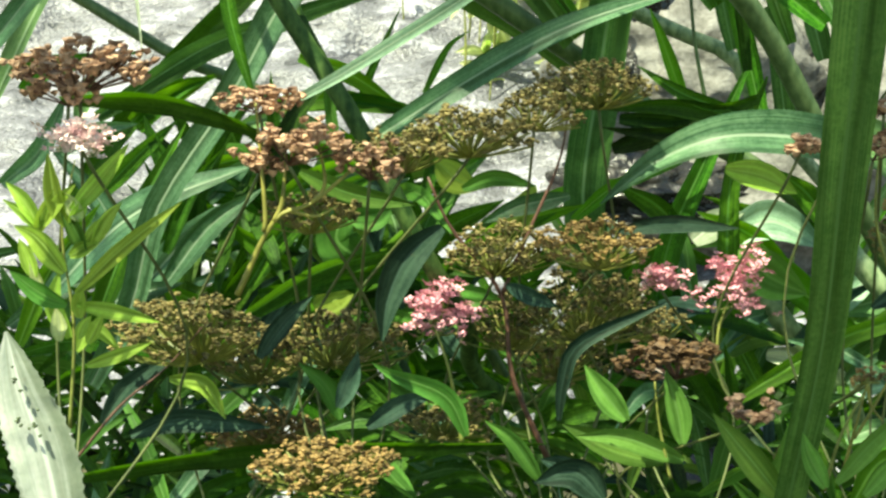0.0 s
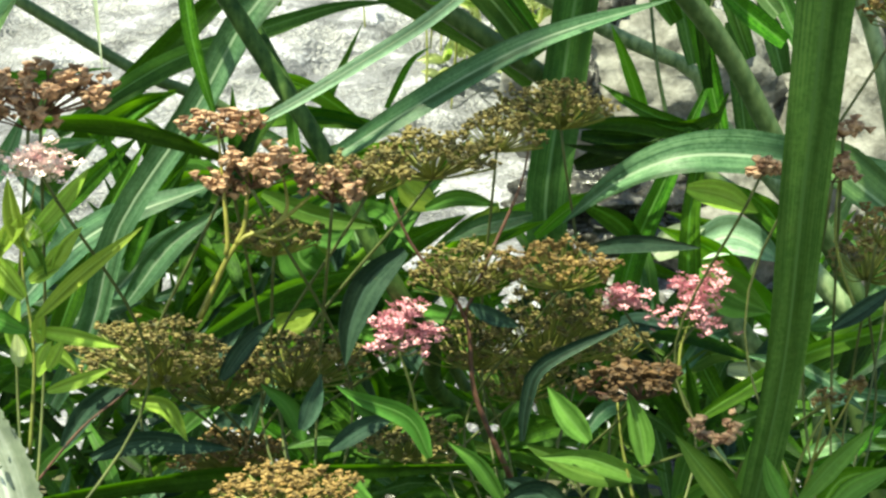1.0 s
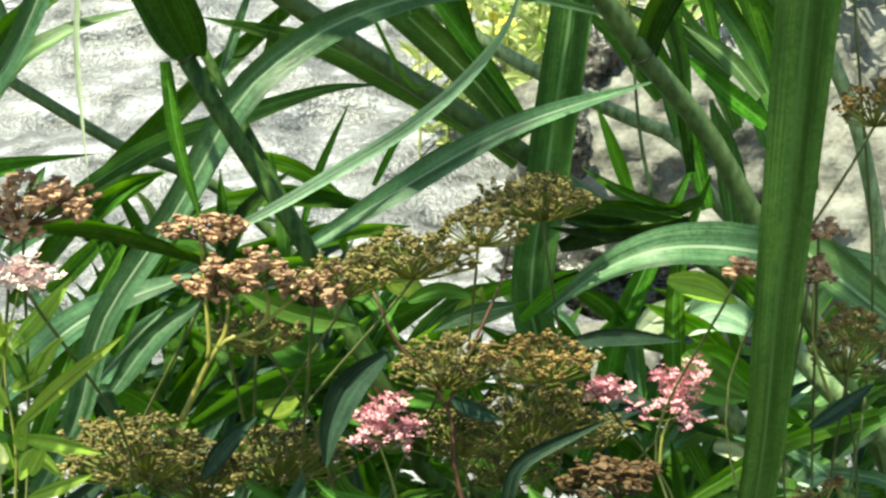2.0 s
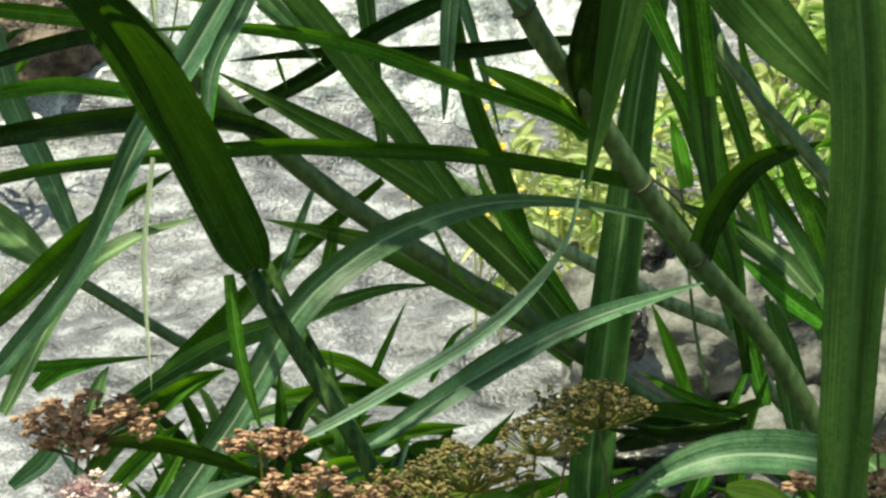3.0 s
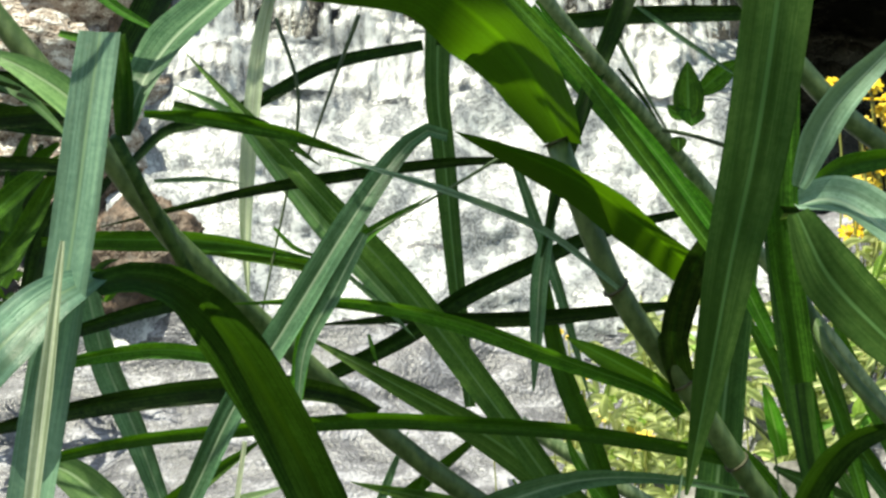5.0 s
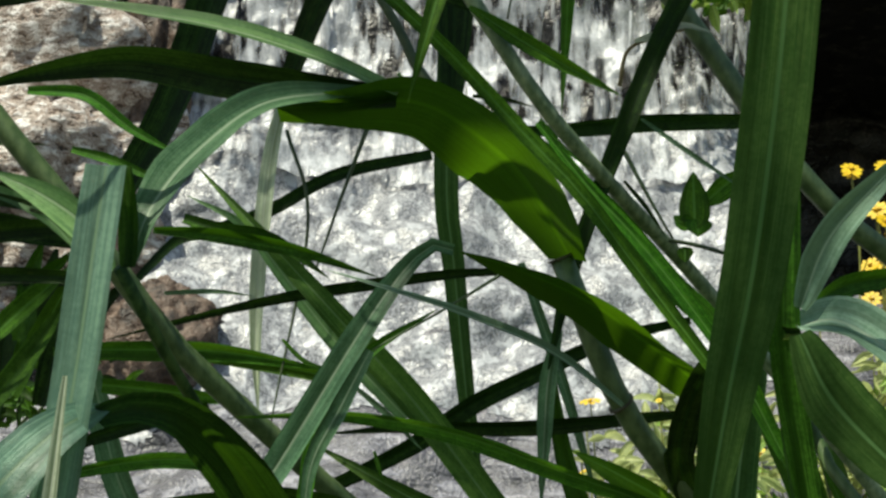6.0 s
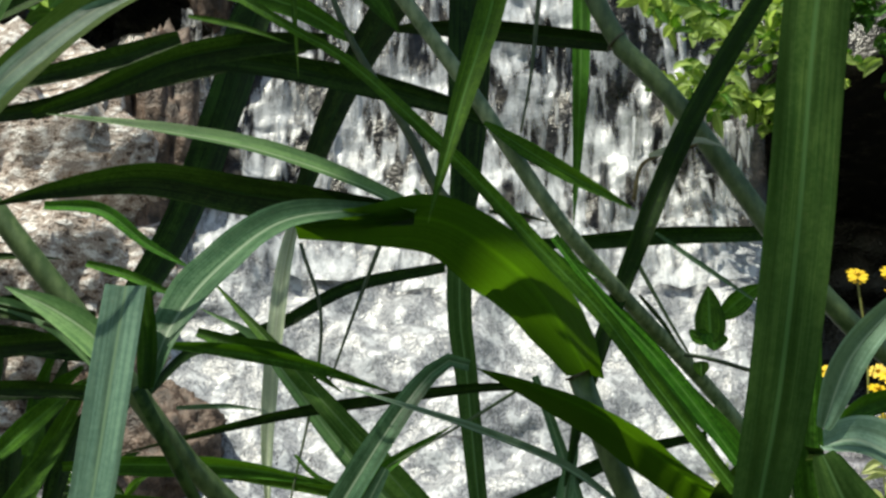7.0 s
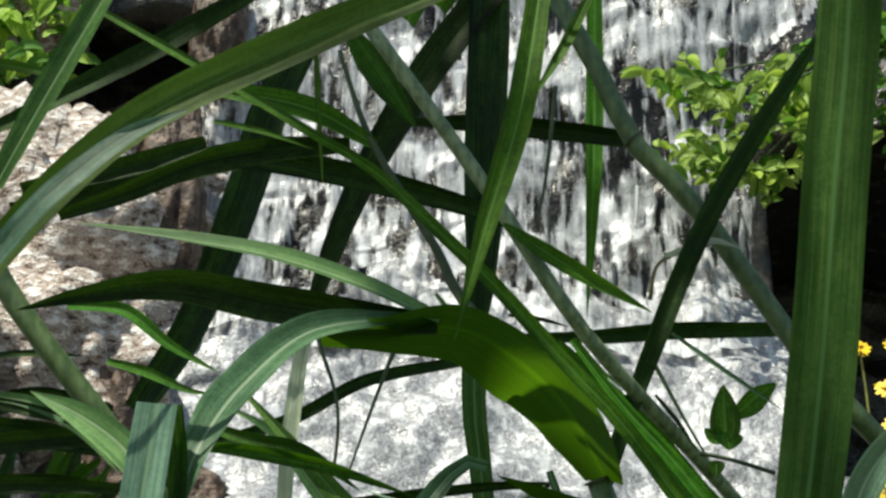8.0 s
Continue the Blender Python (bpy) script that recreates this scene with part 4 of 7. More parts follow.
blade(cane_d, 0.0150, [(0.209, 0.918, 1.753), (0.154, 0.907, 1.667), (0.114, 0.895, 1.595), (0.078, 0.895, 1.511), (0.049, 0.895, 1.433), (0.033, 0.895, 1.369)], leaf_fold_shade, prof=(0.35, 0.8, 1, 1, 1, 1, 0.95, 0.8, 0.75, 0.6, 0.1), fold=0.5)
blade(cane_d, 0.0115, [(0.040, 0.905, 1.395), (0.033, 0.905, 1.363), (0.030, 0.905, 1.323), (0.028, 0.905, 1.286)], leaf_sage, a=0.5, b=0.1)
blade(cane_d, 0.0115, [(-0.015, 0.840, 1.588), (0.023, 0.840, 1.562), (0.078, 0.850, 1.533)], leaf_mid, a=0.2, twist=(-10, -10))
blade(cane_d, 0.0189, [(0.021, 0.940, 1.534), (0.077, 0.940, 1.476), (0.114, 0.940, 1.431), (0.147, 0.940, 1.395), (0.188, 0.950, 1.317)], leaf_mid, a=0.4, b=0.5)
stalk(cane_d, 0.0016, [(0.082, 0.905, 1.556), (0.088, 0.905, 1.580), (0.107, 0.905, 1.589), (0.125, 0.905, 1.594)], dry_tan)
blade(cane_d, 0.0094, [(0.092, 0.900, 1.584), (0.107, 0.900, 1.587), (0.124, 0.900, 1.593), (0.144, 0.900, 1.589)], leaf_straw_lit, a=0.3, twist=(30, 60))
stalk(cane_d, 0.0020, [(0.024, 0.970, 1.737), (0.017, 0.970, 1.671), (0.009, 0.970, 1.626)], stem_dark)
stalk(cane_d, 0.0017, [(0.088, 0.950, 1.523), (0.106, 0.950, 1.487), (0.125, 0.950, 1.452)], stem_green)

# pale cane with loose sheaths
cane_e = cane(0.0058, [(-0.109, 0.850, 1.737), (-0.026, 0.850, 1.616), (0.023, 0.850, 1.538), (0.059, 0.880, 1.500), (0.129, 0.960, 1.445), (0.174, 0.980, 1.395), (0.260, 1.000, 1.293), (0.360, 0.980, 1.130), (0.420, 1.000, 0.700), (0.450, 1.020, 0.000)], "pale green reed cane with loose sheaths", (), stem_pale)
blade(cane_e, 0.0100, [(0.141, 0.830, 1.361), (0.106, 0.830, 1.411), (0.081, 0.830, 1.443), (0.057, 0.830, 1.470), (0.026, 0.830, 1.511)], leaf_mid, a=0.8, b=0.4, fold=0.5)
blade(cane_e, 0.0210, [(-0.026, 1.040, 1.829), (-0.032, 1.040, 1.721), (-0.034, 1.040, 1.627), (-0.037, 1.040, 1.517), (-0.032, 1.050, 1.464), (-0.024, 1.050, 1.379), (-0.013, 1.060, 1.278)], leaf_grey, a=0.9, b=0.4, fold=0.45)
blade(cane_e, 0.0340, [(-0.023, 1.000, 1.853), (-0.027, 1.000, 1.752), (-0.029, 1.000, 1.669), (-0.031, 1.000, 1.594), (-0.035, 1.000, 1.534)], leaf_shaded, prof=(0.9, 1, 1, 1, 0.9, 0.6, 0.1), fold=0.5)
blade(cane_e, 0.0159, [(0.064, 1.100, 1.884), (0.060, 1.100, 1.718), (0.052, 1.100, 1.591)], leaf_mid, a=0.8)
blade(cane_e, 0.0300, [(0.003, 1.000, 1.878), (-0.033, 1.000, 1.819), (-0.076, 1.000, 1.757), (-0.122, 1.000, 1.669), (-0.147, 1.000, 1.603), (-0.158, 1.000, 1.562)], leaf_shaded, prof=(0.9, 1, 1, 0.95, 0.8, 0.6, 0.3), fold=0.45)
# Hanging strip, whitened in colour to look brightly lit.
blade(cane_e, 0.0125, [(-0.152, 0.995, 1.584), (-0.162, 0.995, 1.536), (-0.168, 0.995, 1.470), (-0.170, 0.995, 1.405), (-0.167, 0.995, 1.350)], leaf_straw_lit, prof=(0.5, 0.9, 1, 1, 0.9, 0.6, 0.1), fold=0.3)
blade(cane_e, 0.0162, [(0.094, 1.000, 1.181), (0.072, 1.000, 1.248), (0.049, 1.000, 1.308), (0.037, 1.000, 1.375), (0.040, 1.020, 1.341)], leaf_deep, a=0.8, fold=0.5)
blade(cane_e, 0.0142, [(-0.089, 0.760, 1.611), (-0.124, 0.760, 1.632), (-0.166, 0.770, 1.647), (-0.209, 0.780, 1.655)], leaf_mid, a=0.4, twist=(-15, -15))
blade(cane_e, 0.0104, [(-0.046, 1.000, 1.534), (-0.113, 1.000, 1.520), (-0.162, 1.000, 1.494), (-0.207, 1.000, 1.478), (-0.231, 1.000, 1.471), (-0.251, 0.970, 1.437)], leaf_shaded, a=0.8, b=0.6)
blade(cane_e, 0.0139, [(-0.118, 1.020, 1.298), (-0.060, 1.020, 1.327), (-0.019, 1.020, 1.355), (0.030, 1.020, 1.379), (0.083, 1.020, 1.403), (0.139, 1.020, 1.416)], leaf_shaded, twist=(-20, -20), a=0.7, b=0.4)
blade(cane_e, 0.0111, [(0.124, 0.985, 1.347), (0.021, 0.985, 1.338), (-0.057, 0.985, 1.338), (-0.123, 1.006, 1.334)], leaf_shaded, twist=(-30, -30))
blade(cane_e, 0.0111, [(-0.116, 0.860, 1.275), (-0.105, 0.860, 1.343), (-0.088, 0.860, 1.363), (-0.070, 0.860, 1.381), (-0.034, 0.860, 1.403)], leaf_mid, a=0.8)
stalk(cane_e, 0.0017, [(-0.086, 0.930, 1.536), (-0.103, 0.930, 1.488), (-0.119, 0.930, 1.440)], stem_dark)
stalk(cane_e, 0.0015, [(-0.144, 0.950, 1.540), (-0.128, 0.950, 1.473), (-0.150, 0.950, 1.340)], stem_dark)
stalk(cane_e, 0.0012, [(0.010, 0.850, 1.426), (-0.029, 0.850, 1.402), (-0.073, 0.850, 1.377)], stem_green)

# near cane with a broken leaf and a pale arched one
cane_f = cane(0.0033, [(-0.156, 0.590, 1.384), (-0.143, 0.620, 1.352), (-0.132, 0.660, 1.324), (-0.115, 0.800, 1.273), (-0.083, 0.810, 1.217), (0.019, 0.810, 1.021), (0.045, 0.860, 0.973), (0.068, 0.980, 0.899), (0.210, 1.070, 0.800), (0.250, 1.120, 0.400), (0.250, 1.120, 0.000)], "thin dark reed cane with a broken pale leaf", (), stem_deep)
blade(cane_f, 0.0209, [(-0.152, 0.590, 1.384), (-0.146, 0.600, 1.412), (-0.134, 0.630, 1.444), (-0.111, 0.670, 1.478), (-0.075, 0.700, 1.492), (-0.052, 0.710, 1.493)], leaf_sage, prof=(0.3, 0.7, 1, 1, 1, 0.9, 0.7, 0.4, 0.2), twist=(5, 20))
blade(cane_f, 0.0189, [(-0.162, 0.585, 1.427), (-0.164, 0.580, 1.394), (-0.167, 0.572, 1.338), (-0.173, 0.565, 1.273), (-0.179, 0.560, 1.212), (-0.186, 0.558, 1.150), (-0.193, 0.556, 1.100)], leaf_sheen, prof=(0.95, 1, 1, 1, 0.95, 0.9, 0.9), fold=0.12)
blade(cane_f, 0.0095, [(-0.152, 0.590, 1.384), (-0.153, 0.592, 1.406), (-0.156, 0.590, 1.427)], leaf_deep, a=0.7, b=0.9, fold=0.6)
# Pale strip laid over the broken leaf as its painted highlight.
blade(cane_f, 0.0066, [(-0.164, 0.550, 1.335), (-0.168, 0.550, 1.285), (-0.174, 0.550, 1.216), (-0.182, 0.549, 1.140)], leaf_straw_lit, a=0.3)
blade(cane_f, 0.0180, [(-0.025, 0.849, 1.437), (-0.037, 0.843, 1.439), (-0.053, 0.838, 1.424), (-0.077, 0.827, 1.387), (-0.120, 0.827, 1.316), (-0.147, 0.827, 1.273), (-0.188, 0.838, 1.194), (-0.254, 0.849, 1.117)], leaf_sage, prof=(0.4, 0.75, 0.95, 1, 1, 0.9, 0.8, 0.75, 0.7, 0.5))
blade(cane_f, 0.0196, [(-0.049, 0.710, 1.492), (-0.077, 0.710, 1.495), (-0.134, 0.715, 1.505), (-0.192, 0.720, 1.517), (-0.240, 0.720, 1.511), (-0.276, 0.720, 1.502)], leaf_shaded, a=0.5, twist=(-20, -40))
blade(cane_f, 0.0111, [(-0.048, 0.705, 1.493), (-0.087, 0.700, 1.510), (-0.130, 0.690, 1.522), (-0.171, 0.680, 1.528), (-0.232, 0.670, 1.535)], leaf_pale, a=0.6, twist=(30, 50))
# Three unseen blades, added overhead to throw shadow bars on the thin leaves.
blade(cane_f, 0.0250, [(-0.134, 0.681, 1.744), (-0.083, 0.644, 1.746), (-0.031, 0.606, 1.748)], leaf_mid, a=0.9, b=0.6)
blade(cane_f, 0.0150, [(-0.049, 0.690, 1.663), (-0.021, 0.652, 1.692), (0.006, 0.615, 1.720)], leaf_mid, a=0.9, b=0.6)
blade(cane_f, 0.0150, [(-0.067, 0.697, 1.659), (-0.038, 0.656, 1.691), (-0.008, 0.615, 1.723)], leaf_mid, a=0.9, b=0.6)
stalk(cane_f, 0.0034, [(-0.017, 0.755, 1.493), (-0.040, 0.755, 1.520), (-0.053, 0.755, 1.547), (-0.092, 0.760, 1.615), (-0.113, 0.770, 1.675)], stem_dark)
blade(cane_f, 0.0086, [(0.107, 0.700, 1.351), (0.071, 0.700, 1.401), (0.044, 0.700, 1.439), (0.016, 0.700, 1.470), (-0.018, 0.700, 1.509), (-0.042, 0.700, 1.533), (-0.086, 0.720, 1.581), (-0.118, 0.720, 1.601), (-0.175, 0.730, 1.640), (-0.254, 0.740, 1.690)], leaf_mid, prof=(0.8, 1, 1, 1, 0.9, 0.8, 0.65, 0.6, 0.6, 0.5), twist=(-10, -10))
blade(cane_f, 0.0190, [(-0.038, 0.570, 1.617), (-0.088, 0.570, 1.595), (-0.137, 0.565, 1.569), (-0.172, 0.560, 1.546), (-0.204, 0.555, 1.513), (-0.232, 0.550, 1.473)], leaf_top, a=0.8, b=0.8, twist=(-10, -10))
# Pale strip along the broad leaf, a highlight made as a blade.
blade(cane_f, 0.0090, [(-0.225, 0.540, 1.476), (-0.207, 0.540, 1.500), (-0.191, 0.545, 1.519), (-0.172, 0.550, 1.537), (-0.151, 0.555, 1.549)], leaf_sheen, prof=(1, 1, 1, 0.8, 0.1), fold=0.1, twist=(-15, -15))
blade(cane_f, 0.0147, [(0.004, 0.640, 1.649), (-0.007, 0.630, 1.577), (-0.023, 0.625, 1.519), (-0.037, 0.620, 1.463)], leaf_mid, a=0.8, fold=0.5)
blade(cane_f, 0.0063, [(0.030, 0.660, 1.655), (0.017, 0.660, 1.627), (-0.001, 0.650, 1.592)], leaf_mid, a=0.8)
blade(cane_f, 0.0145, [(-0.106, 0.780, 1.619), (-0.156, 0.780, 1.616), (-0.199, 0.780, 1.607), (-0.240, 0.785, 1.591), (-0.281, 0.790, 1.578)], leaf_shaded, twist=(-30, -30), a=0.5, b=0.4)
blade(cane_f, 0.0166, [(-0.008, 0.863, 1.596), (-0.049, 0.863, 1.611), (-0.116, 0.863, 1.630), (-0.180, 0.863, 1.641), (-0.236, 0.863, 1.639), (-0.291, 0.863, 1.616)], leaf_shaded, twist=(-20, -30))
blade(cane_f, 0.0328, [(-0.164, 1.020, 1.815), (-0.197, 1.020, 1.738), (-0.212, 1.020, 1.674), (-0.245, 1.020, 1.573), (-0.285, 1.020, 1.500)], leaf_shaded, a=0.8, b=0.7)
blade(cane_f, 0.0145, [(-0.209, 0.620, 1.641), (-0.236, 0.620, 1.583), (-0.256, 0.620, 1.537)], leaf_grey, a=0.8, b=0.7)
blade(cane_f, 0.0167, [(-0.162, 0.800, 1.736), (-0.224, 0.800, 1.696), (-0.283, 0.800, 1.662), (-0.337, 0.800, 1.634)], leaf_shaded, a=0.6, b=0.5)
blade(cane_f, 0.0229, [(-0.128, 0.950, 1.772), (-0.102, 0.950, 1.731), (-0.077, 0.950, 1.695)], leaf_deep, a=0.4)

# old cane low on the bank
cane_g = cane(0.0054, [(-0.318, 1.118, 1.220), (-0.269, 1.118, 1.188), (-0.234, 1.118, 1.166), (-0.168, 1.118, 1.125), (-0.063, 1.140, 1.060), (0.112, 1.174, 0.804), (0.224, 1.230, 0.300), (0.246, 1.230, 0.000)], "pale green reed cane low on the bank", (), stem_green)
blade(cane_g, 0.0282, [(-0.240, 1.000, 1.191), (-0.268, 1.000, 1.215), (-0.295, 1.000, 1.234), (-0.331, 1.000, 1.242)], leaf_pale, a=0.3)
blade(cane_g, 0.0205, [(-0.244, 1.060, 1.016), (-0.193, 1.060, 1.083), (-0.130, 1.060, 1.149), (-0.084, 1.060, 1.192), (-0.013, 1.060, 1.252)], leaf_deep, a=0.5, b=0.3)
blade(cane_g, 0.0172, [(-0.209, 1.020, 1.087), (-0.137, 1.020, 1.132), (-0.089, 1.020, 1.150), (-0.017, 1.020, 1.173), (0.029, 1.020, 1.177)], leaf_grey, a=0.5, twist=(-20, -20))
blade(cane_g, 0.0084, [(-0.299, 0.950, 1.125), (-0.236, 0.950, 1.129), (-0.157, 0.950, 1.135)], leaf_mid, twist=(-20, -20))
blade(cane_g, 0.0201, [(-0.214, 0.860, 0.987), (-0.176, 0.860, 1.027), (-0.142, 0.860, 1.050), (-0.082, 0.860, 1.072)], leaf_sage, a=0.4, twist=(20, 35))
blade(cane_g, 0.0155, [(-0.136, 0.840, 1.004), (-0.110, 0.840, 1.037), (-0.077, 0.840, 1.061)], leaf_sage, a=0.4)
blade(cane_g, 0.0166, [(-0.198, 0.900, 0.949), (-0.175, 0.900, 1.006), (-0.155, 0.900, 1.049), (-0.129, 0.900, 1.094)], leaf_mid, a=0.5)
blade(cane_g, 0.0139, [(-0.087, 0.820, 0.989), (-0.041, 0.820, 1.016), (0.014, 0.820, 1.029)], leaf_mid, a=0.5, twist=(-20, -40))
blade(cane_g, 0.0118, [(-0.084, 0.860, 0.994), (-0.016, 0.860, 1.003), (0.018, 0.860, 1.005)], leaf_deep, twist=(-20, -20))
blade(cane_g, 0.0145, [(-0.382, 0.900, 1.455), (-0.300, 0.900, 1.462), (-0.263, 0.900, 1.464)], leaf_shaded, a=0.8, b=0.8, twist=(-20, -20))
blade(cane_g, 0.0101, [(-0.381, 0.900, 1.432), (-0.299, 0.900, 1.431), (-0.262, 0.900, 1.429)], leaf_shaded, a=0.8, b=0.8, twist=(-20, -20))
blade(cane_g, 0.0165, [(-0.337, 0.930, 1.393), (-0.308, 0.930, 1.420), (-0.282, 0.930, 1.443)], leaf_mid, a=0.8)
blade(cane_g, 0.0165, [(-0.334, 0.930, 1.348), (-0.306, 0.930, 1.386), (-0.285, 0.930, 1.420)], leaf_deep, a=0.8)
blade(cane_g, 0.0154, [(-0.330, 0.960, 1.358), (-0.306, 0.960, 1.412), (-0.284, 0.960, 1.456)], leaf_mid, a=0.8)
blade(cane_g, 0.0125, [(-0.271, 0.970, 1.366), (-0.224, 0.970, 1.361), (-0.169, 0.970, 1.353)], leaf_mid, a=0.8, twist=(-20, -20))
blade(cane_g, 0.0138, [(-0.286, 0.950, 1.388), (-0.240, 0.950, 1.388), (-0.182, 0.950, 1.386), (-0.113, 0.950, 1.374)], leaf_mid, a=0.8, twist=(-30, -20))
blade(cane_g, 0.0089, [(-0.349, 0.850, 1.479), (-0.287, 0.850, 1.466), (-0.259, 0.850, 1.454)], leaf_shaded, a=0.5)
blade(cane_g, 0.0086, [(-0.384, 0.820, 1.697), (-0.316, 0.820, 1.686), (-0.282, 0.820, 1.674)], leaf_mid, a=0.5)
blade(cane_g, 0.0135, [(-0.086, 1.095, 0.921), (-0.127, 1.095, 0.982), (-0.190, 1.095, 1.024)], leaf_sage, a=0.5, twist=(20, 3))
blade(cane_g, 0.0123, [(0.013, 1.007, 0.994), (0.034, 1.007, 1.035), (0.066, 1.007, 1.061)], leaf_grey, a=0.5, twist=(-5, -24))
blade(cane_g, 0.0181, [(-0.208, 0.917, 0.960), (-0.180, 0.917, 0.978), (-0.137, 0.917, 0.989)], leaf_sage, a=0.5, twist=(30, 10))
blade(cane_g, 0.0232, [(0.004, 1.140, 0.953), (0.037, 1.140, 0.984), (0.087, 1.140, 1.009)], leaf_mid, a=0.5, twist=(-9, -1))
blade(cane_g, 0.0111, [(-0.148, 0.919, 1.008), (-0.132, 0.919, 1.046), (-0.109, 0.919, 1.076)], leaf_deep, a=0.5, twist=(-2, -19))
blade(cane_g, 0.0153, [(-0.175, 1.068, 0.968), (-0.153, 1.068, 0.996), (-0.122, 1.068, 1.020)], leaf_sage, a=0.5, twist=(-27, -25))
blade(cane_g, 0.0134, [(-0.267, 0.979, 0.947), (-0.237, 0.979, 0.968), (-0.193, 0.979, 0.986)], leaf_sage, a=0.5, twist=(3, 15))
blade(cane_g, 0.0127, [(0.021, 0.973, 0.931), (0.045, 0.973, 0.979), (0.080, 0.973, 1.018)], leaf_deep, a=0.5, twist=(-27, -18))
blade(cane_g, 0.0136, [(-0.241, 0.905, 0.952), (-0.218, 0.905, 1.001), (-0.185, 0.905, 1.043)], leaf_bright, a=0.5, twist=(-2, -19))
blade(cane_g, 0.0179, [(-0.063, 1.096, 0.961), (-0.096, 1.096, 0.996), (-0.145, 1.096, 1.024)], leaf_mid, a=0.5, twist=(-19, -34))
blade(cane_g, 0.0144, [(0.022, 1.080, 0.988), (0.048, 1.080, 1.036), (0.086, 1.080, 1.078)], leaf_mid, a=0.5, twist=(-25, -31))
blade(cane_g, 0.0180, [(-0.195, 1.145, 0.963), (-0.159, 1.145, 1.023), (-0.109, 1.145, 1.059)], leaf_grey, a=0.5, twist=(-4, -3))
blade(cane_g, 0.0161, [(-0.006, 1.002, 0.980), (-0.046, 1.002, 1.037), (-0.105, 1.002, 1.077)], leaf_deep, a=0.5, twist=(-15, -17))
blade(cane_g, 0.0162, [(-0.169, 0.920, 0.990), (-0.188, 0.920, 1.041), (-0.219, 0.920, 1.077)], leaf_sage, a=0.5, twist=(-5, -5))
blade(cane_g, 0.0156, [(-0.124, 1.028, 0.957), (-0.094, 1.028, 1.008), (-0.051, 1.028, 1.046)], leaf_mid, a=0.5, twist=(-24, -19))
blade(cane_g, 0.0140, [(-0.155, 0.956, 0.958), (-0.178, 0.956, 1.002), (-0.215, 0.956, 1.040)], leaf_sage, a=0.5, twist=(18, 0))
blade(cane_g, 0.0174, [(-0.122, 0.968, 0.949), (-0.100, 0.968, 0.986), (-0.069, 0.968, 1.011)], leaf_deep, a=0.5, twist=(-20, -22))
blade(cane_g, 0.0202, [(-0.040, 0.975, 0.941), (-0.075, 0.975, 0.987), (-0.127, 0.975, 1.027)], leaf_bright, a=0.5, twist=(-4, -33))
blade(cane_g, 0.0176, [(0.038, 0.978, 0.992), (0.074, 0.978, 1.014), (0.129, 0.978, 1.029)], leaf_bright, a=0.5, twist=(-24, -37))
blade(cane_g, 0.0201, [(-0.109, 0.962, 0.936), (-0.136, 0.962, 0.966), (-0.176, 0.962, 0.985)], leaf_bright, a=0.5, twist=(-14, -39))
blade(cane_g, 0.0150, [(-0.073, 1.065, 0.975), (-0.039, 1.065, 1.015), (0.011, 1.065, 1.037)], leaf_sage, a=0.5, twist=(3, 20))
blade(cane_g, 0.0131, [(0.036, 1.028, 0.958), (0.062, 1.028, 1.004), (0.101, 1.028, 1.032)], leaf_grey, a=0.5, twist=(0, -22))
blade(cane_g, 0.0123, [(-0.146, 0.991, 0.985), (-0.161, 0.991, 1.019), (-0.185, 0.991, 1.044)], leaf_mid, a=0.5, twist=(-9, -34))
blade(cane_g, 0.0164, [(-0.110, 0.959, 0.936), (-0.086, 0.959, 0.970), (-0.052, 0.959, 0.995)], leaf_mid, a=0.5, twist=(-4, -10))
blade(cane_g, 0.0227, [(-0.099, 1.138, 0.928), (-0.052, 1.138, 0.965), (0.017, 1.138, 0.985)], leaf_mid, a=0.5, twist=(-10, -36))
blade(cane_g, 0.0200, [(0.017, 0.968, 0.966), (0.054, 0.968, 1.001), (0.109, 0.968, 1.025)], leaf_mid, a=0.5, twist=(-22, -24))

# cane behind the right edge, with striped leaves
cane_h = cane(0.0079, [(0.030, 1.316, 1.267), (0.128, 1.316, 1.205), (0.186, 1.316, 1.173), (0.254, 1.316, 1.139), (0.311, 1.316, 1.114), (0.331, 1.316, 1.075), (0.504, 1.376, 0.833), (0.600, 1.412, 0.233), (0.600, 1.412, 0.000)], "slender pale reed cane behind wide leaves", (), stem_pale)
blade(cane_h, 0.0325, [(0.174, 1.000, 0.933), (0.132, 1.000, 1.011), (0.143, 1.010, 1.119), (0.156, 1.010, 1.210), (0.171, 1.020, 1.317), (0.190, 1.020, 1.410), (0.203, 1.020, 1.470)], leaf_grey, prof=(0.5, 0.85, 1, 1, 1, 0.95, 0.85, 0.7, 0.4, 0.05), fold=0.4)
blade(cane_h, 0.0193, [(0.160, 0.960, 0.907), (0.171, 0.960, 0.937), (0.185, 0.960, 1.006), (0.207, 0.960, 1.060), (0.236, 0.960, 1.128)], leaf_mid, a=0.7, b=0.1)
blade(cane_h, 0.0179, [(0.265, 0.970, 0.878), (0.233, 0.970, 0.940), (0.227, 0.970, 0.988), (0.229, 0.970, 1.056), (0.250, 0.970, 1.116)], leaf_mid, a=0.4, b=0.1)
blade(cane_h, 0.0139, [(0.300, 1.020, 1.183), (0.268, 1.020, 1.235), (0.236, 1.020, 1.288)], leaf_mid, a=0.7)
blade(cane_h, 0.0137, [(0.292, 1.000, 1.168), (0.266, 1.000, 1.196), (0.235, 1.000, 1.218)], leaf_pale, a=0.7)
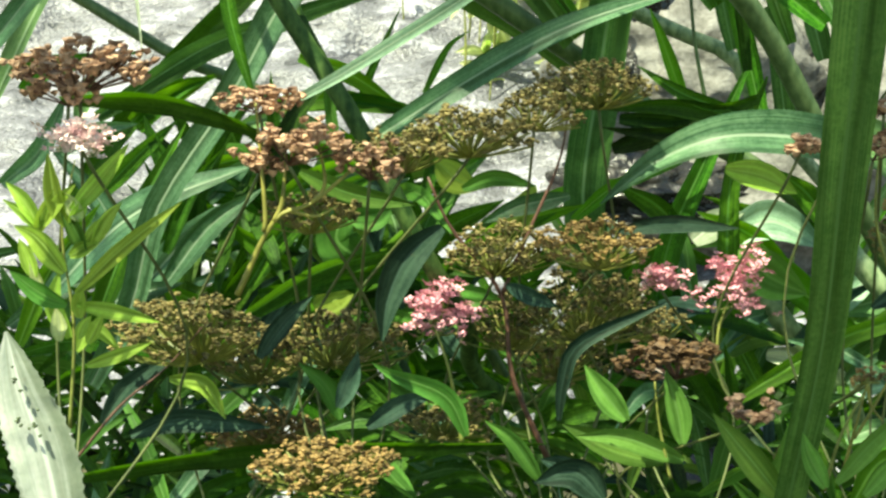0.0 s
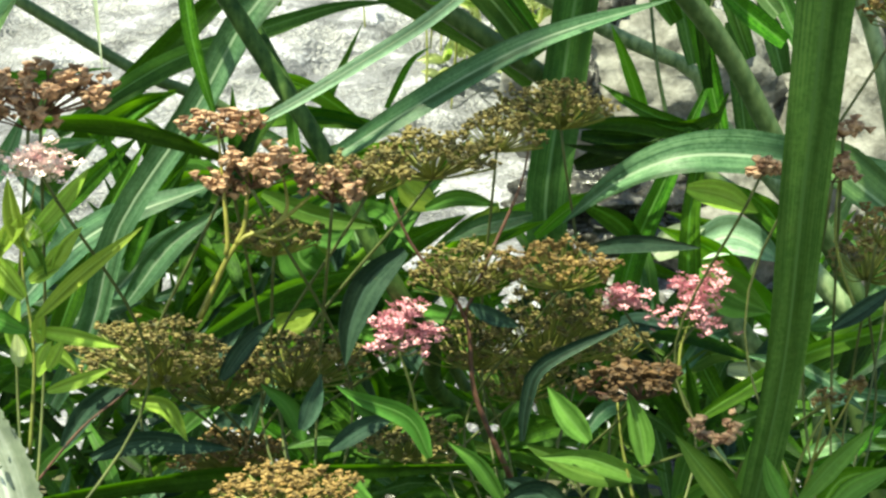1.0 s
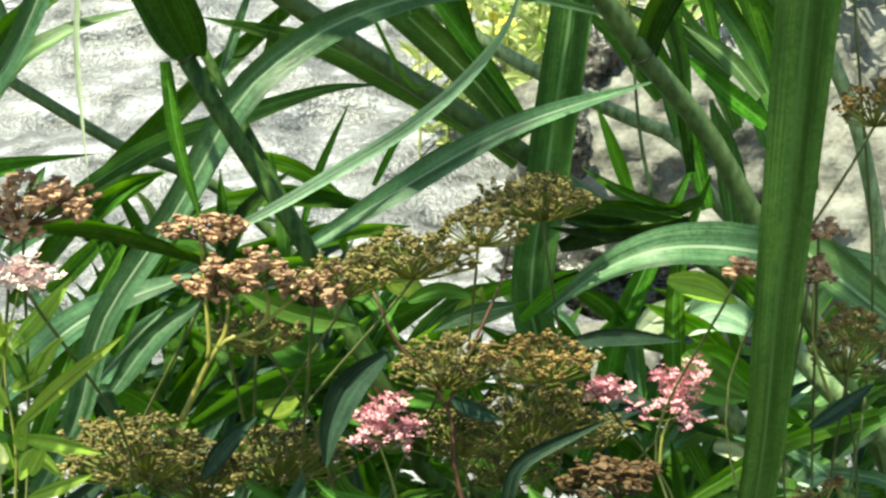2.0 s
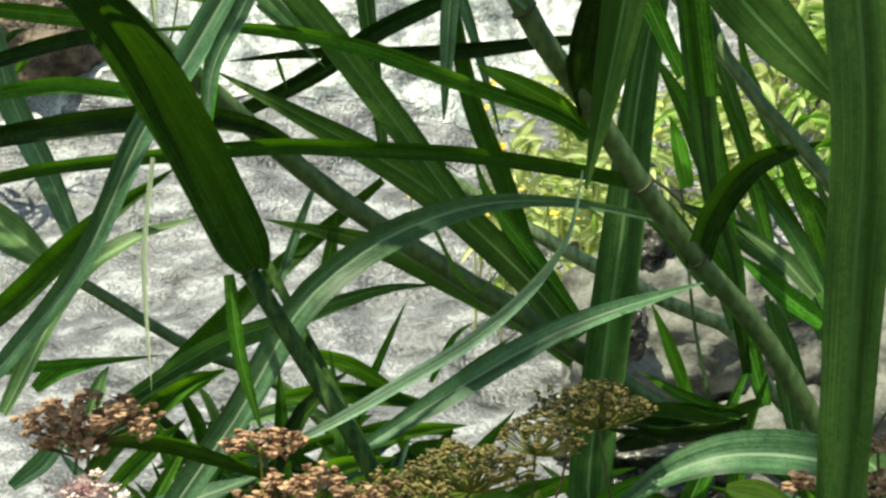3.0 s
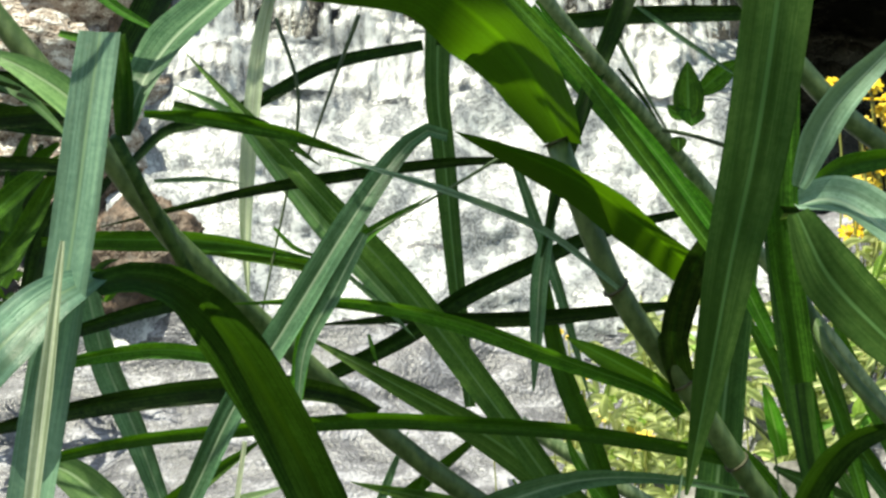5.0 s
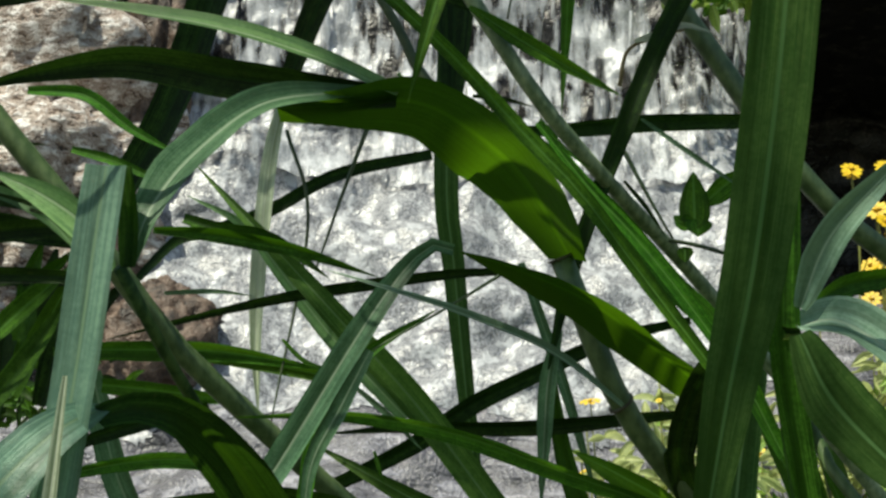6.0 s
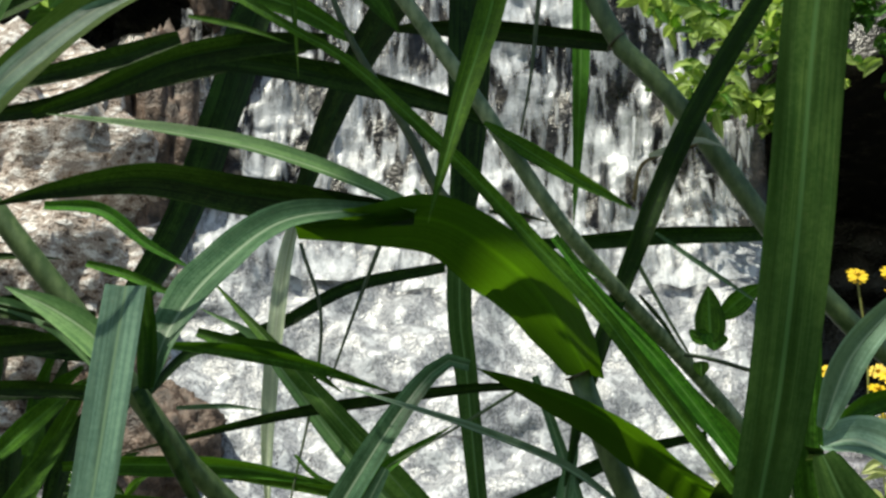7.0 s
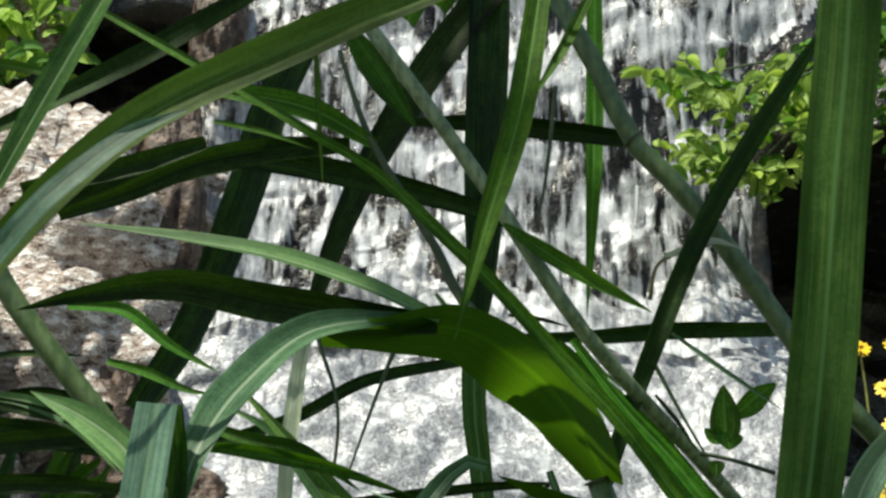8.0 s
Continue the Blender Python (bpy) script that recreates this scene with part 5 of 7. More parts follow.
blade(cane_h, 0.0159, [(0.294, 0.990, 1.149), (0.263, 0.990, 1.173), (0.232, 0.990, 1.199)], leaf_mid, a=0.7)
blade(cane_h, 0.0125, [(0.310, 1.040, 1.186), (0.286, 1.040, 1.252), (0.253, 1.040, 1.330), (0.245, 1.040, 1.384)], leaf_mid, a=0.7)
blade(cane_h, 0.0129, [(0.201, 1.000, 1.244), (0.195, 1.000, 1.272), (0.189, 1.000, 1.295)], leaf_bright, a=0.7)
blade(cane_h, 0.0110, [(0.212, 1.050, 1.090), (0.196, 1.050, 1.132), (0.184, 1.050, 1.161)], leaf_bright, a=0.7)
stalk(cane_h, 0.0017, [(0.227, 1.050, 1.092), (0.216, 1.050, 1.147), (0.206, 1.050, 1.251)], stem_green)
blade(cane_h, 0.0126, [(0.123, 0.980, 1.153), (0.092, 0.980, 1.196), (0.061, 0.980, 1.238), (0.050, 0.980, 1.268)], leaf_mid, a=0.5)
blade(cane_h, 0.0130, [(0.231, 0.920, 1.105), (0.205, 0.920, 1.097), (0.171, 0.920, 1.101), (0.131, 0.920, 1.098)], leaf_deep, a=0.5, twist=(-20, -20))
blade(cane_h, 0.0120, [(0.228, 0.940, 1.090), (0.202, 0.940, 1.083), (0.168, 0.940, 1.081), (0.134, 0.940, 1.085)], leaf_shaded, a=0.5, twist=(-20, -20))
blade(cane_h, 0.0096, [(0.219, 0.920, 1.095), (0.183, 0.920, 1.108), (0.153, 0.920, 1.126)], leaf_mid, a=0.5)
blade(cane_h, 0.0117, [(0.150, 0.940, 0.947), (0.128, 0.940, 0.968), (0.095, 0.940, 0.979)], leaf_mid, a=0.5, twist=(-15, -18))
blade(cane_h, 0.0123, [(0.093, 1.065, 1.012), (0.126, 1.065, 1.026), (0.176, 1.065, 1.036)], leaf_bright, a=0.5, twist=(-17, -35))
blade(cane_h, 0.0202, [(0.139, 1.095, 0.900), (0.156, 1.095, 0.919), (0.181, 1.095, 0.931)], leaf_bright, a=0.5, twist=(-16, -41))
blade(cane_h, 0.0181, [(0.345, 1.124, 0.897), (0.355, 1.124, 0.920), (0.372, 1.124, 0.938)], leaf_mid, a=0.5, twist=(-14, -22))
blade(cane_h, 0.0187, [(0.160, 1.048, 0.933), (0.171, 1.048, 0.959), (0.187, 1.048, 0.982)], leaf_mid, a=0.5, twist=(0, -27))
blade(cane_h, 0.0186, [(0.290, 1.044, 0.968), (0.262, 1.044, 0.995), (0.221, 1.044, 1.013)], leaf_bright, a=0.5, twist=(-21, -12))
blade(cane_h, 0.0165, [(0.344, 1.090, 0.954), (0.360, 1.090, 0.990), (0.387, 1.090, 1.017)], leaf_bright, a=0.5, twist=(-29, -19))
blade(cane_h, 0.0157, [(0.091, 1.037, 0.966), (0.112, 1.037, 0.984), (0.144, 1.037, 0.998)], leaf_mid, a=0.5, twist=(-23, -14))
blade(cane_h, 0.0101, [(0.113, 0.916, 1.028), (0.141, 0.916, 1.050), (0.183, 0.916, 1.064)], leaf_bright, a=0.5, twist=(-1, -7))
blade(cane_h, 0.0136, [(0.315, 1.061, 0.988), (0.281, 1.061, 1.006), (0.230, 1.061, 1.022)], leaf_mid, a=0.5, twist=(-5, -39))
blade(cane_h, 0.0151, [(0.092, 0.917, 0.959), (0.078, 0.917, 0.987), (0.058, 0.917, 1.004)], leaf_mid, a=0.5, twist=(-23, -25))
blade(cane_h, 0.0181, [(0.309, 1.008, 1.006), (0.291, 1.008, 1.032), (0.265, 1.008, 1.050)], leaf_mid, a=0.5, twist=(-4, -44))
blade(cane_h, 0.0131, [(0.142, 1.069, 0.949), (0.124, 1.069, 0.978), (0.098, 1.069, 0.995)], leaf_mid, a=0.5, twist=(-8, -18))
blade(cane_h, 0.0155, [(0.190, 0.959, 1.016), (0.172, 0.959, 1.033), (0.146, 0.959, 1.046)], leaf_mid, a=0.5, twist=(-18, -42))
blade(cane_h, 0.0187, [(0.057, 1.027, 0.927), (0.078, 1.027, 0.952), (0.108, 1.027, 0.967)], leaf_mid, a=0.5, twist=(-17, -24))
blade(cane_h, 0.0208, [(0.070, 1.138, 0.986), (0.098, 1.138, 1.004), (0.140, 1.138, 1.018)], leaf_mid, a=0.5, twist=(-4, -44))
blade(cane_h, 0.0188, [(0.352, 1.277, 1.127), (0.324, 1.277, 1.195), (0.297, 1.277, 1.240)], leaf_rib, a=0.6, b=0.2)
blade(cane_h, 0.0136, [(0.377, 1.184, 1.154), (0.361, 1.184, 1.213), (0.346, 1.184, 1.253)], leaf_grey, a=0.6, b=0.2)
blade(cane_h, 0.0154, [(0.322, 1.013, 1.126), (0.285, 1.013, 1.201), (0.247, 1.013, 1.252)], leaf_grey, a=0.6, b=0.2)
blade(cane_h, 0.0210, [(0.374, 1.250, 1.114), (0.362, 1.250, 1.152), (0.350, 1.250, 1.178)], leaf_grey, a=0.6, b=0.2)
blade(cane_h, 0.0171, [(0.252, 1.132, 1.162), (0.215, 1.132, 1.222), (0.178, 1.132, 1.262)], leaf_mid, a=0.6, b=0.2)
blade(cane_h, 0.0206, [(0.264, 1.196, 1.243), (0.240, 1.196, 1.309), (0.216, 1.196, 1.353)], leaf_mid, a=0.6, b=0.2)
blade(cane_h, 0.0171, [(0.327, 1.069, 1.196), (0.310, 1.069, 1.230), (0.292, 1.069, 1.253)], leaf_mid, a=0.6, b=0.2)
blade(cane_h, 0.0122, [(0.237, 1.020, 1.203), (0.228, 1.020, 1.266), (0.220, 1.020, 1.307)], leaf_mid, a=0.6, b=0.2)
blade(cane_h, 0.0180, [(0.309, 1.119, 1.052), (0.298, 1.119, 1.118), (0.287, 1.119, 1.161)], leaf_grey, a=0.6, b=0.2)
blade(cane_h, 0.0115, [(0.261, 1.005, 1.200), (0.241, 1.005, 1.273), (0.222, 1.005, 1.321)], leaf_mid, a=0.6, b=0.2)
blade(cane_h, 0.0162, [(0.253, 1.146, 1.160), (0.221, 1.146, 1.203), (0.188, 1.146, 1.232)], leaf_rib, a=0.6, b=0.2)
blade(cane_h, 0.0187, [(0.303, 1.118, 1.179), (0.261, 1.118, 1.212), (0.219, 1.118, 1.233)], leaf_grey, a=0.6, b=0.2)
blade(cane_h, 0.0161, [(0.272, 1.063, 1.081), (0.251, 1.063, 1.155), (0.231, 1.063, 1.204)], leaf_mid, a=0.6, b=0.2)
blade(cane_h, 0.0186, [(0.254, 1.132, 1.230), (0.246, 1.132, 1.295), (0.236, 1.132, 1.339)], leaf_mid, a=0.6, b=0.2)
blade(cane_h, 0.0154, [(0.269, 1.175, 1.242), (0.251, 1.175, 1.309), (0.234, 1.175, 1.354)], leaf_mid, a=0.6, b=0.2)
blade(cane_h, 0.0187, [(0.294, 1.250, 1.123), (0.279, 1.250, 1.182), (0.264, 1.250, 1.221)], leaf_grey, a=0.6, b=0.2)
blade(cane_h, 0.0186, [(0.355, 1.075, 1.093), (0.341, 1.075, 1.161), (0.326, 1.075, 1.207)], leaf_rib, a=0.6, b=0.2)
blade(cane_h, 0.0129, [(0.348, 1.145, 1.177), (0.336, 1.145, 1.212), (0.325, 1.145, 1.236)], leaf_grey, a=0.6, b=0.2)
blade(cane_h, 0.0179, [(0.410, 1.211, 1.207), (0.392, 1.211, 1.289), (0.373, 1.211, 1.344)], leaf_grey, a=0.6, b=0.2)
blade(cane_h, 0.0196, [(0.366, 1.293, 1.034), (0.352, 1.293, 1.101), (0.337, 1.293, 1.145)], leaf_grey, a=0.6, b=0.2)
blade(cane_h, 0.0158, [(0.377, 1.275, 1.195), (0.359, 1.275, 1.233), (0.342, 1.275, 1.258)], leaf_mid, a=0.6, b=0.2)
blade(cane_h, 0.0121, [(0.271, 1.085, 1.251), (0.246, 1.085, 1.332), (0.221, 1.085, 1.387)], leaf_rib, a=0.6, b=0.2)

# near cane whose wide leaves hang at the right
cane_i = cane(0.0037, [(0.148, 0.750, 1.482), (0.155, 0.755, 1.376), (0.167, 0.730, 1.306), (0.225, 0.700, 1.214), (0.212, 0.690, 1.078), (0.206, 0.690, 1.002), (0.199, 0.700, 0.917), (0.220, 0.760, 0.800), (0.280, 0.900, 0.500), (0.300, 0.920, 0.000)], "reed cane with wide hanging leaves", ())
blade(cane_i, 0.0271, [(0.173, 0.620, 0.947), (0.182, 0.610, 1.022), (0.184, 0.600, 1.102), (0.189, 0.595, 1.203), (0.191, 0.590, 1.277), (0.181, 0.590, 1.397)], leaf_top, prof=(0.53, 0.66, 0.83, 1.0, 1.12, 1.15), fold=0.12)
blade(cane_i, 0.0285, [(0.151, 0.570, 1.715), (0.136, 0.570, 1.588), (0.126, 0.570, 1.521), (0.117, 0.572, 1.450), (0.106, 0.575, 1.381), (0.096, 0.580, 1.335), (0.087, 0.585, 1.288), (0.077, 0.590, 1.238)], leaf_dull, prof=(0.8, 0.98, 1, 1, 1, 1, 1, 0.97, 0.9, 0.72, 0.45, 0.05), fold=0.12)
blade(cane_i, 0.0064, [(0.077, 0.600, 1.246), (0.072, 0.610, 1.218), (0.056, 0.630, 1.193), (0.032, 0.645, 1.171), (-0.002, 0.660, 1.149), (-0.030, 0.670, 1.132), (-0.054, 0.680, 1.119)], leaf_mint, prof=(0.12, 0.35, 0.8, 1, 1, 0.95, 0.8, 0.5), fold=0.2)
blade(cane_b, 0.0214, [(0.225, 0.926, 1.122), (0.219, 0.921, 1.155), (0.214, 0.916, 1.194), (0.197, 0.911, 1.251), (0.179, 0.900, 1.401), (0.172, 0.889, 1.463)], leaf_fold_shade, prof=(0.3, 0.5, 0.65, 0.85, 1, 1, 0.8, 0.3), fold=0.45)
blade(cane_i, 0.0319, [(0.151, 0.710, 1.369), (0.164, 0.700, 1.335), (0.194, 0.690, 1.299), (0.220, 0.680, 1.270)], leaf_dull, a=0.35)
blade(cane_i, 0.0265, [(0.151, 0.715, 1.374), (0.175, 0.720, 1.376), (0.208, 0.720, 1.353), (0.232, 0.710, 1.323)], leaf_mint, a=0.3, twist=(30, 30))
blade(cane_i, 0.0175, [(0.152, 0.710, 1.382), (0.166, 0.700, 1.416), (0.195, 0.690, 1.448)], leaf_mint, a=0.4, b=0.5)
blade(cane_i, 0.0119, [(0.163, 0.730, 1.387), (0.186, 0.740, 1.399), (0.224, 0.750, 1.406)], leaf_deep, a=0.6, b=0.6, twist=(-20, -20))
blade(cane_i, 0.0174, [(0.146, 0.700, 1.450), (0.145, 0.720, 1.368), (0.158, 0.740, 1.287)], leaf_deep, a=0.7, b=0.8, fold=0.5)
blade(cane_i, 0.0240, [(0.295, 0.780, 1.078), (0.232, 0.780, 1.091), (0.200, 0.780, 1.095), (0.170, 0.780, 1.093), (0.141, 0.790, 1.079), (0.113, 0.800, 1.055)], leaf_sage, a=0.8, twist=(25, 35))
blade(cane_i, 0.0263, [(0.239, 0.760, 1.102), (0.263, 0.760, 1.083), (0.295, 0.760, 1.058)], leaf_pale, a=0.5, b=0.8, twist=(20, 20))
blade(cane_i, 0.0122, [(0.187, 0.800, 0.936), (0.227, 0.800, 0.962), (0.259, 0.800, 0.979), (0.308, 0.800, 0.993)], leaf_bright, a=0.2, b=0.8)

# stout pale canes low behind the wide leaf
cane_j = cane(0.0093, [(0.233, 1.000, 0.991), (0.260, 1.000, 0.960), (0.290, 1.000, 0.922), (0.336, 1.020, 0.868), (0.400, 1.150, 0.700), (0.450, 1.200, 0.300), (0.450, 1.200, 0.000)], "stout pale green cane low on the bank", (), stem_pale)
blade(cane_j, 0.0239, [(0.234, 0.990, 0.988), (0.260, 0.990, 0.984), (0.302, 0.990, 0.950), (0.336, 0.990, 0.929)], leaf_bright, a=0.4)
cane_k = cane(0.0088, [(0.289, 0.950, 1.020), (0.303, 0.950, 1.002), (0.332, 0.950, 0.969), (0.387, 0.970, 0.911), (0.450, 1.100, 0.700), (0.500, 1.150, 0.300), (0.500, 1.150, 0.000)], "stout pale green cane beside the wide leaf", (1,), stem_pale)
blade(cane_k, 0.0262, [(0.294, 0.930, 0.929), (0.315, 0.930, 0.948), (0.337, 0.930, 0.963), (0.367, 0.930, 0.978)], leaf_rib, a=0.5, twist=(-20, -20))
blade(cane_k, 0.0181, [(0.313, 0.900, 0.936), (0.325, 0.900, 0.959), (0.340, 0.900, 0.977)], leaf_shaded, a=0.5)

# dark leaves low behind the broken leaf; the clump's shade is in their colour
blade(cane_g, 0.0187, [(-0.366, 0.930, 1.474), (-0.319, 0.930, 1.468), (-0.272, 0.930, 1.458)], leaf_shaded, twist=(-20, -20), a=0.9, b=0.5)
blade(cane_g, 0.0138, [(-0.370, 0.950, 1.437), (-0.323, 0.950, 1.439), (-0.280, 0.950, 1.435)], leaf_shaded, twist=(-20, -20), a=0.9, b=0.5)
blade(cane_g, 0.0154, [(-0.379, 0.960, 1.492), (-0.339, 0.960, 1.500), (-0.287, 0.960, 1.491)], leaf_shaded, twist=(-20, -20), a=0.9, b=0.5)
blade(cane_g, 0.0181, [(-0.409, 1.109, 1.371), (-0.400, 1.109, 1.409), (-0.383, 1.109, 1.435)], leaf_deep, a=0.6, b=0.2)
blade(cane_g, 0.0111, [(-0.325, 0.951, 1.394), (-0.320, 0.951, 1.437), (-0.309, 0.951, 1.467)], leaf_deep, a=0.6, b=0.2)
blade(cane_g, 0.0147, [(-0.323, 1.059, 1.367), (-0.306, 1.059, 1.420), (-0.277, 1.059, 1.457)], leaf_shaded, a=0.6, b=0.2)
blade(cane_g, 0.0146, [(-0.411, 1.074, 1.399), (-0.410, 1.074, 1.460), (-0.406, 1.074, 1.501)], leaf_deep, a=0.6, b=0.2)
blade(cane_g, 0.0184, [(-0.373, 1.152, 1.428), (-0.371, 1.152, 1.467), (-0.367, 1.152, 1.494)], leaf_shaded, a=0.6, b=0.2)
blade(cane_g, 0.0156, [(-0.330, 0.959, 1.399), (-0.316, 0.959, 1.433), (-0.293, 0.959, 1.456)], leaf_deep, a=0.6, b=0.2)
blade(cane_g, 0.0196, [(-0.362, 1.114, 1.361), (-0.346, 1.114, 1.421), (-0.317, 1.114, 1.462)], leaf_shaded, a=0.6, b=0.2)
blade(cane_g, 0.0196, [(-0.432, 1.157, 1.393), (-0.430, 1.157, 1.457), (-0.423, 1.157, 1.501)], leaf_shaded, a=0.6, b=0.2)
blade(cane_g, 0.0139, [(-0.383, 1.075, 1.346), (-0.378, 1.075, 1.391), (-0.367, 1.075, 1.422)], leaf_shaded, a=0.6, b=0.2)
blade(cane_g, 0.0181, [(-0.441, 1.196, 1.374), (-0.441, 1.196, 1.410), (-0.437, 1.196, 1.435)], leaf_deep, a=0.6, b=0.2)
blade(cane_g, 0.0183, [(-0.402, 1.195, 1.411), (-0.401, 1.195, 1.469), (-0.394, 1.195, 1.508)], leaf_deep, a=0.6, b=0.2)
blade(cane_g, 0.0169, [(-0.363, 1.027, 1.372), (-0.361, 1.027, 1.404), (-0.355, 1.027, 1.425)], leaf_shaded, a=0.6, b=0.2)
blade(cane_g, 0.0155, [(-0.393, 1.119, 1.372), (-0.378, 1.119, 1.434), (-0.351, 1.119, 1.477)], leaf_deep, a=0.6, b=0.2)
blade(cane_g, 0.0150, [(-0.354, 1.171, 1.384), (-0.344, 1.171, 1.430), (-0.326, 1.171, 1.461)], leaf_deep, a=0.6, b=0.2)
blade(cane_f, 0.0108, [(-0.069, 0.790, 1.370), (-0.086, 0.790, 1.337), (-0.101, 0.790, 1.306), (-0.105, 0.790, 1.265)], leaf_sage, a=0.5)
blade(cane_f, 0.0165, [(-0.142, 0.932, 1.679), (-0.217, 0.932, 1.664), (-0.277, 0.932, 1.649), (-0.324, 0.932, 1.635), (-0.364, 0.932, 1.629)], leaf_shaded, a=0.6, b=0.6, twist=(-20, -20))
blade(cane_f, 0.0121, [(-0.186, 0.750, 1.609), (-0.233, 0.750, 1.594), (-0.291, 0.750, 1.581)], leaf_shaded, a=0.6, b=0.6, twist=(-20, -20))
blade(cane_h, 0.0191, [(0.167, 0.950, 0.949), (0.188, 0.950, 0.960), (0.210, 0.950, 0.961)], leaf_mint, a=0.5, twist=(20, 20))
blade(cane_h, 0.0185, [(0.306, 1.000, 0.942), (0.325, 1.000, 0.960), (0.349, 1.000, 0.981)], leaf_mint, a=0.5, twist=(20, 20))
blade(cane_h, 0.0296, [(0.250, 1.050, 0.994), (0.280, 1.050, 1.004), (0.319, 1.050, 0.984)], leaf_mint, a=0.5, twist=(20, 20))
blade(cane_h, 0.0211, [(0.220, 1.050, 0.990), (0.239, 1.050, 1.004), (0.258, 1.050, 1.011)], leaf_straw_lit, a=0.5, twist=(20, 20))
blade(cane_h, 0.0161, [(0.316, 1.000, 0.880), (0.345, 1.000, 0.893), (0.374, 1.000, 0.892)], leaf_mint, a=0.5, twist=(20, 20))
blade(cane_h, 0.0123, [(0.292, 0.900, 0.883), (0.315, 0.900, 0.891), (0.345, 0.900, 0.886)], leaf_pale, a=0.5, twist=(20, 20))
blade(cane_h, 0.0145, [(0.265, 1.000, 0.915), (0.282, 1.000, 0.911), (0.299, 1.000, 0.893)], leaf_straw_lit, a=0.5, twist=(20, 20))
blade(cane_g, 0.0191, [(-0.100, 0.950, 0.979), (-0.073, 0.950, 1.019), (-0.031, 0.950, 1.047), (0.002, 0.950, 1.060)], leaf_mid, a=0.5, twist=(-10, -20))
blade(cane_g, 0.0191, [(-0.175, 0.950, 0.973), (-0.144, 0.950, 1.007), (-0.116, 0.950, 1.035)], leaf_sage, a=0.5, twist=(10, 20))
blade(cane_g, 0.0161, [(-0.089, 1.000, 1.024), (-0.049, 1.000, 1.050), (-0.002, 1.000, 1.057)], leaf_bright, a=0.5, twist=(-10, -20))
blade(cane_g, 0.0145, [(-0.022, 1.000, 1.015), (0.014, 1.000, 1.037), (0.050, 1.000, 1.040)], leaf_mid, a=0.5, twist=(-10, -20))
blade(cane_g, 0.0127, [(-0.037, 1.050, 1.066), (-0.002, 1.050, 1.071), (0.042, 1.050, 1.065)], leaf_deep, a=0.5, twist=(-10, -20))
blade(cane_g, 0.0145, [(-0.155, 1.000, 1.035), (-0.124, 1.000, 1.055), (-0.084, 1.000, 1.062)], leaf_bright, a=0.5, twist=(-10, -20))

# fresh leaves under the seed heads
blade(cane_g, 0.0160, [(-0.191, 1.050, 1.081), (-0.166, 1.050, 1.097), (-0.129, 1.050, 1.115)], leaf_bright, a=0.5, twist=(-10, -15))
blade(cane_g, 0.0140, [(-0.069, 1.050, 1.127), (-0.034, 1.050, 1.115), (0.010, 1.050, 1.086)], leaf_bright, a=0.5, twist=(-10, -15))
blade(cane_g, 0.0120, [(-0.050, 1.050, 1.098), (-0.013, 1.050, 1.094), (0.033, 1.050, 1.083)], leaf_mid, a=0.5, twist=(-10, -15))
blade(cane_g, 0.0140, [(-0.209, 1.000, 1.031), (-0.178, 1.000, 1.062), (-0.150, 1.000, 1.086)], leaf_mid, a=0.5, twist=(-10, -15))
blade(cane_g, 0.0140, [(-0.131, 1.000, 1.030), (-0.111, 1.000, 1.050), (-0.084, 1.000, 1.061)], leaf_sage, a=0.5, twist=(-10, -15))
blade(cane_g, 0.0130, [(-0.233, 1.000, 1.063), (-0.209, 1.000, 1.079), (-0.177, 1.000, 1.084)], leaf_sage, a=0.5, twist=(-10, -15))
blade(cane_g, 0.0120, [(-0.117, 1.050, 1.076), (-0.079, 1.050, 1.086), (-0.046, 1.050, 1.075)], leaf_pale, a=0.5, twist=(-10, -15))
blade(cane_g, 0.0140, [(-0.258, 0.950, 1.049), (-0.232, 0.950, 1.072), (-0.213, 0.950, 1.109)], leaf_sage, a=0.5, twist=(-10, -15))
blade(cane_g, 0.0120, [(-0.028, 1.000, 1.065), (0.007, 1.000, 1.076), (0.047, 1.000, 1.079)], leaf_bright, a=0.5, twist=(-10, -15))
blade(cane_g, 0.0110, [(0.027, 1.000, 1.100), (0.055, 1.000, 1.123), (0.075, 1.000, 1.139)], leaf_mid, a=0.5, twist=(-10, -15))
blade(cane_g, 0.0140, [(-0.255, 1.000, 1.107), (-0.236, 1.000, 1.122), (-0.204, 1.000, 1.126)], leaf_mid, a=0.5, twist=(-10, -15))
blade(cane_g, 0.0130, [(-0.151, 1.000, 1.038), (-0.162, 1.000, 1.062), (-0.173, 1.000, 1.090)], leaf_deep, a=0.5, twist=(-10, -15))
blade(cane_g, 0.0140, [(0.147, 0.950, 1.090), (0.185, 0.950, 1.088), (0.219, 0.950, 1.099)], leaf_shaded, a=0.5, twist=(-10, -15))
blade(cane_g, 0.0160, [(0.146, 0.970, 1.068), (0.177, 0.970, 1.077), (0.212, 0.970, 1.075)], leaf_shaded, a=0.5, twist=(-10, -15))

# thin strands among the canes
blade(cane_f, 0.0038, [(-0.054, 0.780, 1.527), (-0.035, 0.780, 1.504), (-0.018, 0.780, 1.499)], leaf_pale, a=0.6)
blade(cane_f, 0.0032, [(-0.012, 0.800, 1.519), (0.005, 0.800, 1.517), (0.024, 0.800, 1.512)], leaf_shaded, a=0.6)
blade(cane_f, 0.0029, [(0.027, 0.800, 1.505), (0.040, 0.800, 1.488), (0.055, 0.800, 1.475)], leaf_mid, a=0.6)
